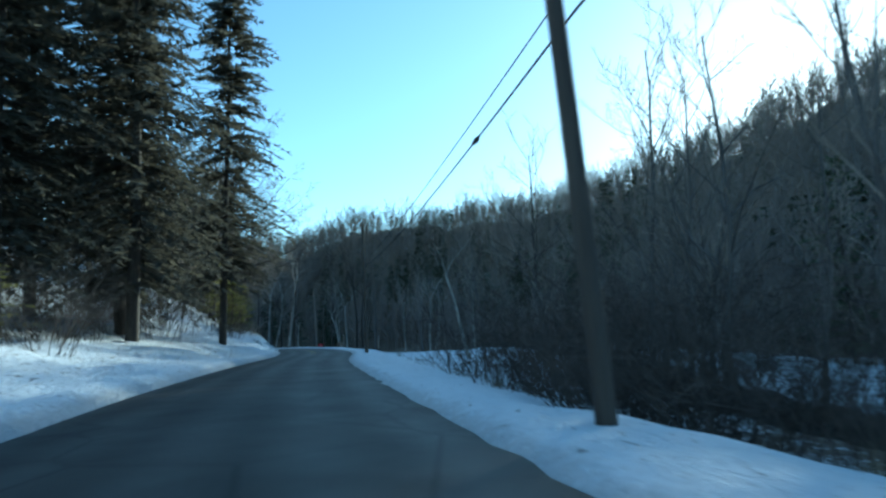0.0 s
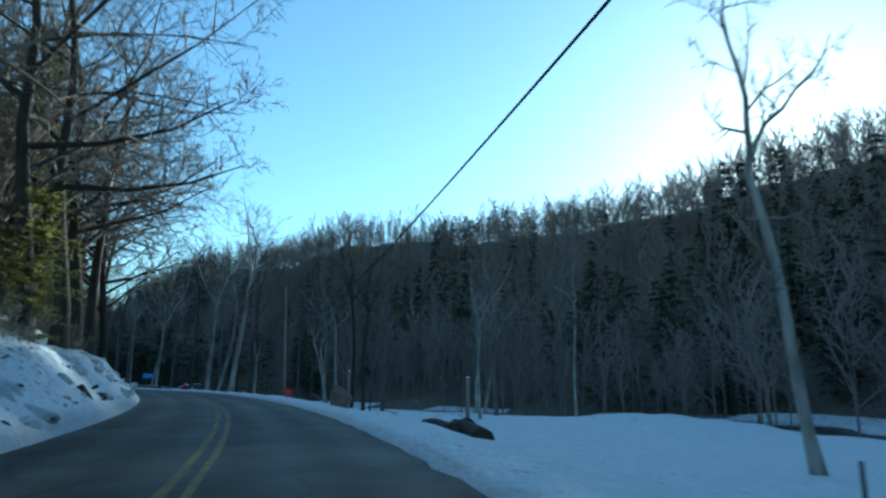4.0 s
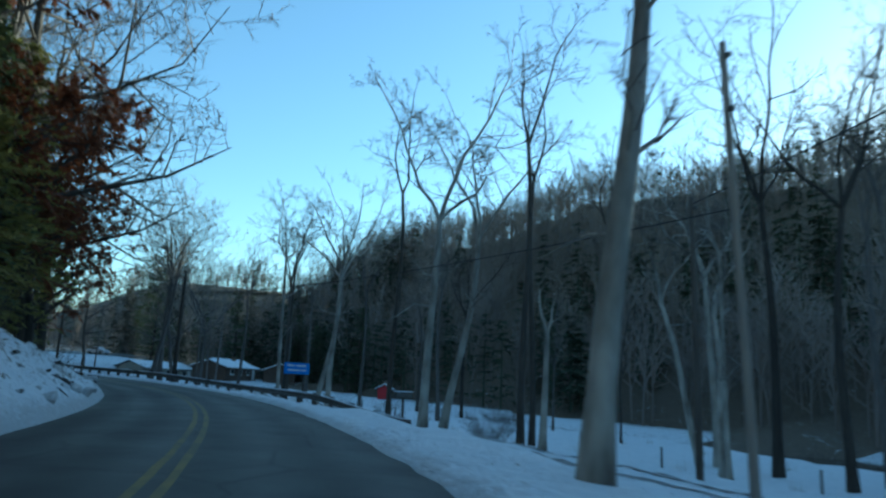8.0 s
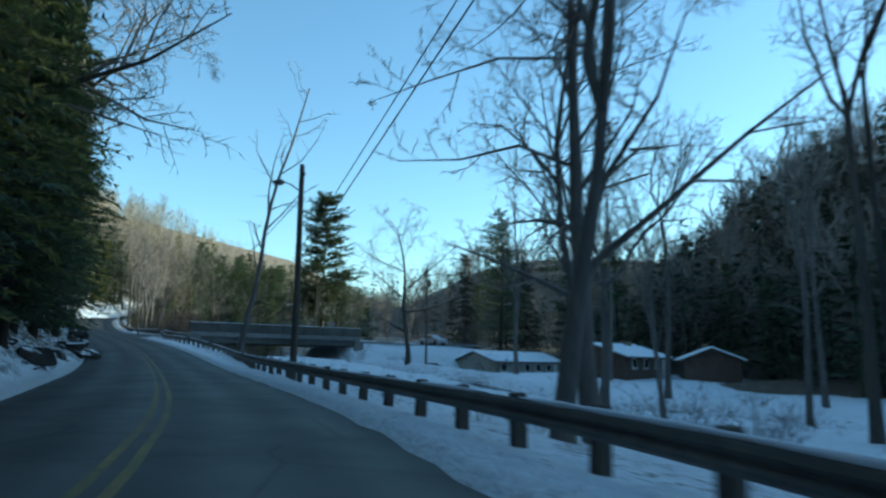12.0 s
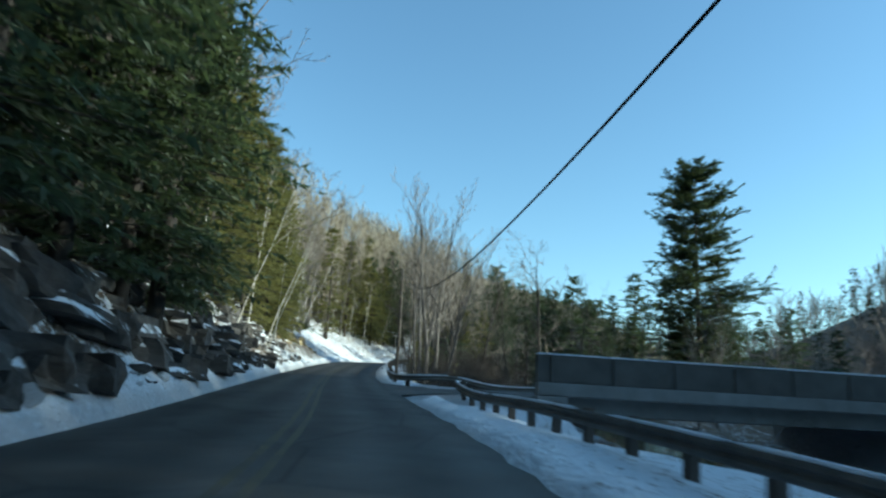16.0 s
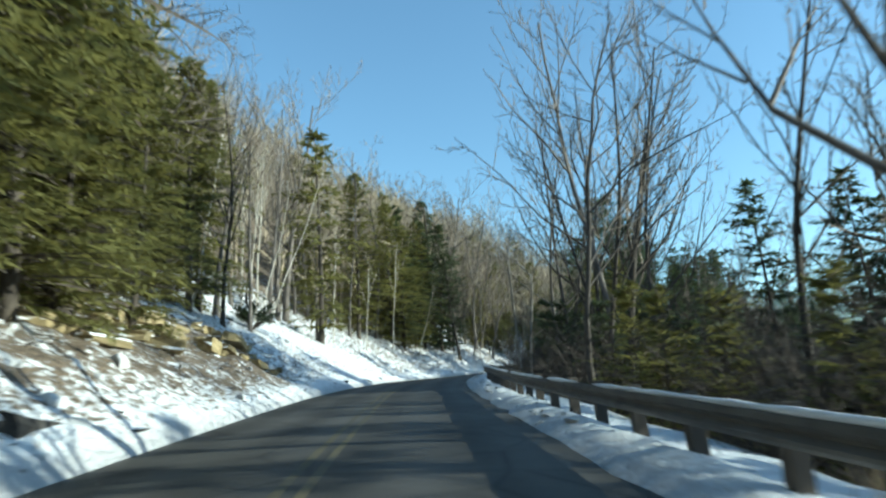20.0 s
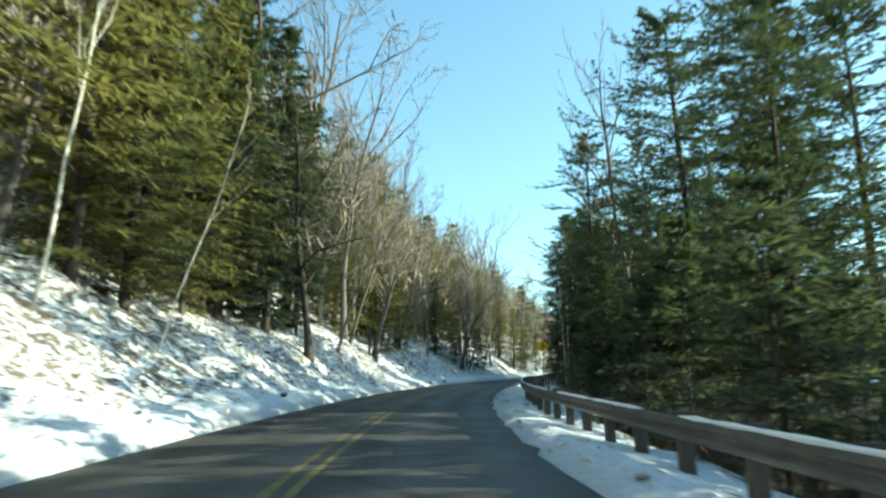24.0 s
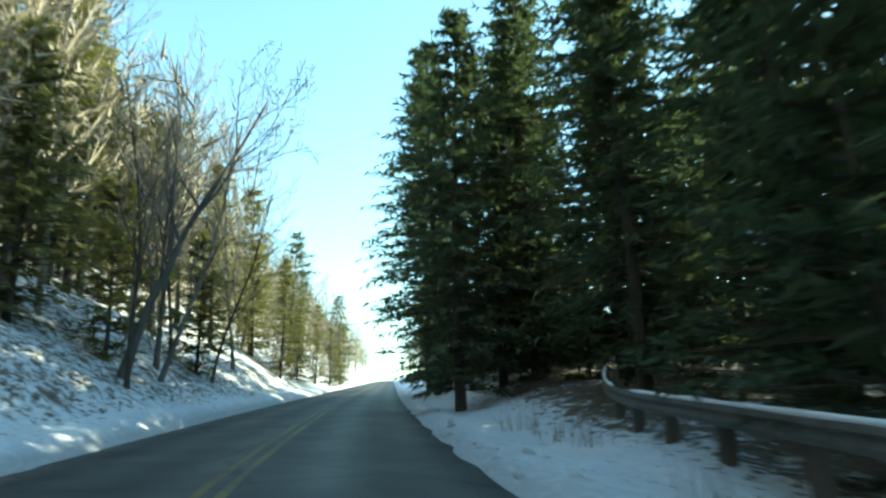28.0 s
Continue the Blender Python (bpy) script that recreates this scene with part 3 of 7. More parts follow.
    sl = np.clip(1 - np.maximum(-4.6 - gl, gl - 2.2) / np.where((gl > 0) & (gs > 272), 1.9, 1.0), 0, 1) * 0.75
    sl = np.maximum(sl, 0.9 * ease(1 - (np.abs(gs - 264.5) - 6) / 2) * ((gl > 2) & (gl < 9)))
    sl = np.r_[sl.ravel(), np.zeros(len(v) - n0)]
    me.attributes.new("litter", "FLOAT", "POINT").data.foreach_set("value", lit.astype(np.float32))
    me.attributes.new("slush", "FLOAT", "POINT").data.foreach_set("value", sl.astype(np.float32))
    tagged(new("ground", me), "snow-covered valley floor and wooded banks with leaf litter", "ground", kind="structure")


def strip(name, s0, s1, lefts, rights, lift, mat, step=1.0, rag=0.0, seed=0):
    """A ribbon that follows the road between two distances from the lane's middle."""
    s = np.arange(s0, s1 + 0.01, step)
    r = np.random.RandomState(seed)
    cols = []
    for k, l in enumerate(np.linspace(0, 1, 7)):
        q = lefts + (rights - lefts) * l + (rag * waves(s, s * 0.3, 2.7, seed + k) if k in (0, 6) else 0)
        x, y, z, _ = at(s, q)
        crown = 0.05 * (1 - ((q + 1.2) / 3.3) ** 2)
        cols.append(np.stack([x, y, z + lift + crown], 1))
    v = np.stack(cols, 1).reshape(-1, 3)
    a, b = len(s), 7
    i, j = np.meshgrid(np.arange(a - 1), np.arange(b - 1), indexing="ij")
    i, j = i.ravel(), j.ravel()
    f = np.stack([i * b + j, i * b + j + 1, (i + 1) * b + j + 1, (i + 1) * b + j], 1)
    me = mesh_of(name, v, [f[:, ::-1]], mat, True)
    across = np.broadcast_to(lefts + (rights - lefts) * np.linspace(0, 1, 7), (a, b)).ravel()
    me.attributes.new("across", "FLOAT", "POINT").data.foreach_set("value", across.astype(np.float32))
    return me


build_ground()
tagged(new("road", strip("road", S_MIN, S_MAX, -4.55, 2.15, 0.0, M_ASPHALT, 1.0, 0.08)), "grey two-lane asphalt road, damp and salt-stained", "road", kind="structure")
for side, (l0, l1) in enumerate(((-1.41, -1.29), (-1.13, -1.01))):
    for s0, s1, paint, text in ((60, 228, M_YELLOW, "worn"), (228, 338, M_FADED, "almost worn-off"), (338, S_MAX, M_YELLOW, "worn")):
        tagged(new("road_centre_line", strip("line", s0, s1, l0, l1, 0.005, paint, 1.0, 0.015, 4 + 5 * side)), text + " double yellow centre line, one stripe", "road marking", kind="structure")


def build_creek():
    s = np.arange(-80, 520, 3.0)
    c = creek(s)
    level = np.array([float(height(q, k)) for q, k in zip(s, c)]) + 0.55
    v = []
    for w in (-3.6, 0, 3.6):
        x, y, z, _ = at(s, c + w)
        v.append(np.stack([x, y, z + level], 1))
    v = np.stack(v, 1).reshape(-1, 3)
    i, j = np.meshgrid(np.arange(len(s) - 1), np.arange(2), indexing="ij")
    i, j = i.ravel(), j.ravel()
    f = np.stack([i * 3 + j, i * 3 + j + 1, (i + 1) * 3 + j + 1, (i + 1) * 3 + j], 1)
    tagged(new("water", mesh_of("water", v, [f[:, ::-1]], M_WATER, True)), "dark shallow creek water between snowy banks", "creek", kind="structure")


build_creek()


def meadow_track(l0, wide, seed):
    """One dark wheel rut of the farm track that runs along the meadow."""
    s = np.arange(112, 186, 0.5)
    mid = l0 + 0.9 * np.sin((s - 112) * 0.05) + 0.12 * waves(s, s, 5, seed)
    v = []
    for q in (-0.5, 0, 0.5):
        w = mid + q * wide * (1 + 0.3 * waves(s, s * 0.2, 2.4, seed + 3))
        x, y, z, _ = at(s, w)
        v.append(np.stack([x, y, z + height(s, w) + 0.02 + 0.02 * (q == 0)], 1))
    v = np.stack(v, 1).reshape(-1, 3)
    i, j = (q.ravel() for q in np.meshgrid(np.arange(len(s) - 1), np.arange(2), indexing="ij"))
    f = np.stack([i * 3 + j, i * 3 + j + 1, (i + 1) * 3 + j + 1, (i + 1) * 3 + j], 1)
    tagged(new("track_rut", mesh_of("track_rut", v, [f[:, ::-1]], M_RUT, True)), "dark muddy wheel rut across the snowy meadow", "track", kind="structure")


M_RUT = material("muddy_rut", (0.07, 0.06, 0.05), (0.42, 0.42, 0.43), 0.9, 1.6, 7, bump=0.5, spread=0.5)
meadow_track(13.0, 0.5, 2)
meadow_track(14.7, 0.45, 7)


# ---- trees ----
def grow(r, tall, girth, levels, lean=(0, 0), start=0.3, spread=48, lift=0.25, wiggle=0.12, kids=(11, 5, 5, 4), reach=0.42):
    """A bare tree's branches, level by level: lists of (points, radii). levels: how deep it branches."""
    out = [[] for _ in range(levels + 1)]

    def limb(p, d, length, rad, level):
        segs = (9, 6, 4, 3, 2)[min(level, 4)]
        pts, rads = [p], [rad]
        d = unit(d)
        for k in range(segs):
            d = unit(d + r.normal(0, wiggle * (0.5 if level == 0 else 1.2), 3) + np.array([0, 0, lift * (0.10 if level == 0 else 0.28)]))
            p = p + d * length / segs
            pts.append(p)
            f = (k + 1) / segs
            rads.append(rad * ((1 - 0.8 * f) if level == 0 else (1 - 0.85 * f)) + 0.003)
        pts, rads = np.array(pts), np.array(rads)
        out[level].append((pts, rads))
        if level >= levels:
            return
        n = kids[min(level, 3)]
        lo = start if level == 0 else 0.22
        for q in range(n):
            f = lo + (1 - lo) * (q + r.uniform(0.1, 0.9)) / n
            x = f * segs
            i = min(int(x), segs - 1)
            pos = pts[i] + (pts[i + 1] - pts[i]) * (x - i)
            rr = rads[i] + (rads[i + 1] - rads[i]) * (x - i)
            axis = unit(pts[i + 1] - pts[i])
            side = unit(np.cross(axis, r.normal(0, 1, 3)))
            ang = math.radians(spread * r.uniform(0.65, 1.2))
            nd = axis * math.cos(ang) + side * math.sin(ang)
            ln = length * reach * r.uniform(0.65, 1.25) * (1 - 0.55 * f if level == 0 else 1 - 0.45 * f)
            if level == 0:
                ln *= 1.35
            limb(pos, nd, ln, max(rr * r.uniform(0.4, 0.65), 0.004), level + 1)

    limb(np.zeros(3), np.array([lean[0], lean[1], 1.0]), tall, girth, 0)
    return out


def bare_tree(seed, tall, girth, levels, bark, twig, thick=1.0, **how):
    """Meshes of a leafless tree: trunk with its limbs, and the crown of branches and twigs."""
    r = np.random.RandomState(seed)
    b = grow(r, tall, girth, levels, **how)
    trunk, crown = Shape(), Shape()
    for pts, rads in b[0]:
        rads = rads.copy()
        rads[0] *= 1.35
        trunk.tube(np.vstack([pts[0] - (0, 0, 0.5), pts]), np.r_[rads[0] * 1.15, rads], 8)
    for pts, rads in b[1]:
        trunk.tube(pts[[0, 2, 4, 6]], rads[[0, 2, 4, 6]], 4)
    for lv in range(2, levels + 1):
        for pts, rads in b[lv]:
            crown.spike(pts[::2] if lv == 2 else pts[[0, len(pts) // 2, -1]] if lv < levels else pts[[0, -1]], max(rads[0], 0.010) * thick)
    return [("trunk", trunk.mesh("trunk", bark, True)), ("crown", crown.mesh("crown", twig))]


def forked_tree(seed, tall, girth, fork, arms, bark, twig, lean=(0, 0), wide=24, crook=0.2, kids=(8, 7, 7), reach=0.44, thick=1.4, low=0):
    """A leafless tree whose trunk parts at a share of its height into crooked rising arms. low: how many short limbs the trunk bears."""
    r = np.random.RandomState(seed)
    trunk, crown = Shape(), Shape()

    def limb(p, d, length, rad, level):
        segs = (8, 5, 4, 2)[level]
        pts, rads = [p], [rad]
        d = unit(d)
        for k in range(segs):
            d = unit(d + r.normal(0, crook * (1.0 + 0.35 * level), 3) + np.array([0, 0, 0.09]))
            p = p + d * length / segs
            pts.append(p)
            rads.append(rad * (1 - 0.86 * (k + 1) / segs) + 0.003)
        pts, rads = np.array(pts), np.array(rads)
        if level == 0:
            trunk.tube(pts, rads, 6)
        elif level == 1:
            trunk.tube(pts[[0, 2, 3, 5]], rads[[0, 2, 3, 5]], 4)
        else:
            crown.spike(pts[[0, 2, 4]] if level == 2 else pts[[0, 2]], max(rads[0], 0.010) * thick)
        if level == 3:
            return
        n = kids[level]
        for q in range(n):
            f = 0.18 + 0.8 * (q + r.uniform(0.1, 0.9)) / n
            i = min(int(f * segs), segs - 1)
            pos = pts[i] + (pts[i + 1] - pts[i]) * (f * segs - i)
            axis = unit(pts[i + 1] - pts[i])
            side = unit(np.cross(axis, r.normal(0, 1, 3)))
            a = math.radians(r.uniform(32, 68))
            limb(pos, axis * math.cos(a) + side * math.sin(a), length * reach * r.uniform(0.6, 1.3) * (1.15 - 0.6 * f), max(rads[i] * r.uniform(0.35, 0.6), 0.006), level + 1)

    k = np.linspace(0, 1, 8)
    way = np.array([lean[0], lean[1], 1.0]) * fork * tall
    sway = 0.018 * tall * np.sin(k * 4 + seed)[:, None] * np.array([math.cos(seed), math.sin(seed), 0])
    stem = way * k[:, None] + sway * k[:, None]
    rads = girth * (1 - 0.45 * k)
    rads[0] *= 1.3
    trunk.tube(np.vstack([stem[0] - (0, 0, 0.6), stem]), np.r_[rads[0] * 1.1, rads], 10)
    turn0 = r.uniform(0, 6.283)
    for q in range(arms):
        a, o = turn0 + q * 6.283 / arms + r.uniform(-0.4, 0.4), math.tan(math.radians(wide * r.uniform(0.6, 1.3)))
        d = np.array([lean[0] * 0.6 + o * math.cos(a), lean[1] * 0.6 + o * math.sin(a), 1.0])
        limb(stem[-1] - (0, 0, 0.1), d, (1 - fork) * tall * r.uniform(0.75, 1.08), girth * (0.54 if arms < 3 else 0.46) * r.uniform(0.8, 1.1), 0)
    for q in range(low):
        f = r.uniform(0.5, 0.95)
        a = r.uniform(0, 6.283)
        limb(stem[int(f * 7)], np.array([math.cos(a), math.sin(a), 0.25]), tall * r.uniform(0.08, 0.16), girth * 0.22, 1)
    return [("trunk", trunk.mesh("trunk", bark, True)), ("crown", crown.mesh("crown", twig))]


def sprays(shape, r, p, d, length, count, size, droop, flat, wide=0.17):
    """Needle sprays along one bough: small pointed leaf shapes on both sides."""
    f = r.uniform(0.12, 1.0, count)
    side = unit(np.cross(d, (0, 0, 1)))
    sg = np.where(r.rand(count) < 0.5, -1, 1)
    base = p + d * (f * length)[:, None] + np.array([0, 0, 1]) * (-droop * length * f ** 2)[:, None]
    out = d * r.uniform(0.25, 1.0, count)[:, None] + side * (sg * r.uniform(0.4, 1.0, count))[:, None]
    out = out + np.stack([0 * f, 0 * f, r.uniform(-0.75, 0.15, count) * (1.2 - flat)], 1)
    out /= np.linalg.norm(out, axis=1)[:, None]
    ln = size * r.uniform(0.6, 1.3, count) * (1.15 - 0.45 * f)
    across = np.cross(out, (0, 0, 1)) + r.normal(0, 0.35, (count, 3))
    across /= np.linalg.norm(across, axis=1)[:, None] + 1e-9
    wd = (ln * wide)[:, None]
    tip = base + out * ln[:, None]
    v = np.stack([base + across * wd, tip, base - across * wd], 1).reshape(-1, 3)
    shape.add(v, np.arange(count)[:, None] * 3 + np.array([0, 1, 2]))


def conifer(seed, tall, girth, needle, bark, clear=0.12, wide=0.2, rows=34, per=5, count=22, size=0.5, droop=0.18, top=0.5, tilt=0.1, uneven=0.25, flat=0.4, rise=0.5, stray=0.09, shoots=0):
    """Meshes of an evergreen: trunk, boughs and the needle sprays on them."""
    r = np.random.RandomState(seed)
    trunk, boughs, leaf = Shape(), Shape(), Shape()
    k = np.linspace(0, 1, 9)
    bend = np.stack([0.012 * tall * np.sin(k * 3 + seed), 0.012 * tall * np.cos(k * 2.3 + seed) - 0.012 * tall, k * tall], 1)
    trunk.tube(np.vstack([bend[0] - (0, 0, 0.5), bend]), np.r_[girth * 1.3, girth * (1 - 0.93 * k)], 8)
    for q in range(rows):
        f = (q + r.uniform(0, 0.9)) / rows
        z = clear + (1 - clear) * f
        reach = wide * tall * ((1 - f) ** top) * min(1, 0.55 + 2.2 * f) * r.uniform(1 - uneven, 1 + uneven)
        reach = max(reach, 0.25)
        axis = np.array([np.interp(z, k, bend[:, 0]), np.interp(z, k, bend[:, 1]), z * tall])
        for j in range(per):
            a = r.uniform(0, 6.283)
            d = unit(np.array([math.cos(a), math.sin(a), tilt + rise * f * f + r.normal(0, stray)]))
            ln = reach * r.uniform(0.6, 1.15)
            pts = np.array([axis + d * ln * t - np.array([0, 0, droop * ln * t * t]) for t in (0, 0.5, 1)])
            boughs.spike(pts[[0, 2]], 0.018 * (0.5 + ln * 0.35))
            many = count * (0.4 + 0.6 * ln / (wide * tall))
            sprays(leaf, r, axis, d, ln, max(6, int(many * (0.3 if shoots else 1.0))), size, droop, flat)
            side = unit(np.cross(d, (0, 0, 1)))
            for w in range(shoots):                                 # side shoots that make the bough a broad plate
                t = 0.3 + 0.65 * (w + r.rand()) / shoots
                p = axis + d * ln * t - np.array([0, 0, droop * ln * t * t])
                e = unit(d * 0.8 + side * (1 if w % 2 else -1) * r.uniform(0.5, 1.1) + np.array([0, 0, r.normal(0.12, 0.3)]))
                sl = ln * r.uniform(0.22, 0.42) * (1.25 - 0.5 * t)
                boughs.spike([p, p + e * sl], 0.008)
                sprays(leaf, r, p, e, sl, max(4, int(many * 0.7 / shoots)), size, droop, flat)
    return [("trunk", trunk.mesh("trunk", bark, True)), ("branchwork", boughs.mesh("branchwork", bark)), ("foliage", leaf.mesh("foliage", needle))]


def leafy_tree(seed, tall, girth):
    """A tree that kept its withered leaves."""
    r = np.random.RandomState(seed)
    b = grow(r, tall, girth, 3, start=0.12, spread=62, lift=0.12, kids=(14, 6, 6, 4), reach=0.46)
    trunk, crown, leaf = Shape(), Shape(), Shape()
    for pts, rads in b[0]:
        trunk.tube(np.vstack([pts[0] - (0, 0, 0.5), pts]), np.r_[rads[0] * 1.2, rads], 8)
    for lv in (1, 2, 3):
        for pts, rads in b[lv]:
            crown.spike(pts[[0, len(pts) // 2, -1]], max(rads[0], 0.01))
            if lv > 1:
                d = pts[-1] - pts[0]
                sprays(leaf, r, pts[0], unit(d), np.linalg.norm(d), 26, 0.27, 0.0, 0.1)
    return [("trunk", trunk.mesh("trunk", M_DARK_BARK, True)), ("crown", crown.mesh("crown", M_DARK_BARK)), ("foliage", leaf.mesh("foliage", M_BROWN_LEAF))]


def thicket(seed, tall, wide, stems, twig):
    """A leafless bush of many stems."""
    r = np.random.RandomState(seed)
    sh, fine = Shape(), Shape()
    for _ in range(stems):
        a, q = r.uniform(0, 6.283), wide * math.sqrt(r.rand())
        base = np.array([math.cos(a) * q * 0.5, math.sin(a) * q * 0.5, -0.1])
        h = tall * r.uniform(0.45, 1.1)
        d = unit(np.array([math.cos(a) * 0.35, math.sin(a) * 0.35, 1]) + r.normal(0, 0.18, 3))
        pts = np.array([base + d * h * t + np.array([math.cos(a), math.sin(a), -0.5]) * (0.25 * h * t * t) for t in (0, 0.35, 0.7, 1)])
        sh.spike(pts, 0.017)
        for _ in range(8):
            t = r.uniform(0.25, 1)
            p = base + d * h * t + np.array([math.cos(a), math.sin(a), -0.5]) * (0.25 * h * t * t)
            e = unit(d * 0.6 + r.normal(0, 0.6, 3))
            ln = h * r.uniform(0.15, 0.35)
            q1 = p + e * ln * 0.5 + r.normal(0, 0.05, 3)
            q2 = p + e * ln + r.normal(0, 0.1, 3)
            fine.spike([p, q2], 0.011)
            for _ in range(2):
                fine.spike([q1, q1 + unit(e + r.normal(0, 0.7, 3)) * ln * 0.5], 0.007)
    return [("branchwork", sh.mesh("branchwork", twig)), ("brushwood", fine.mesh("brushwood", twig))]


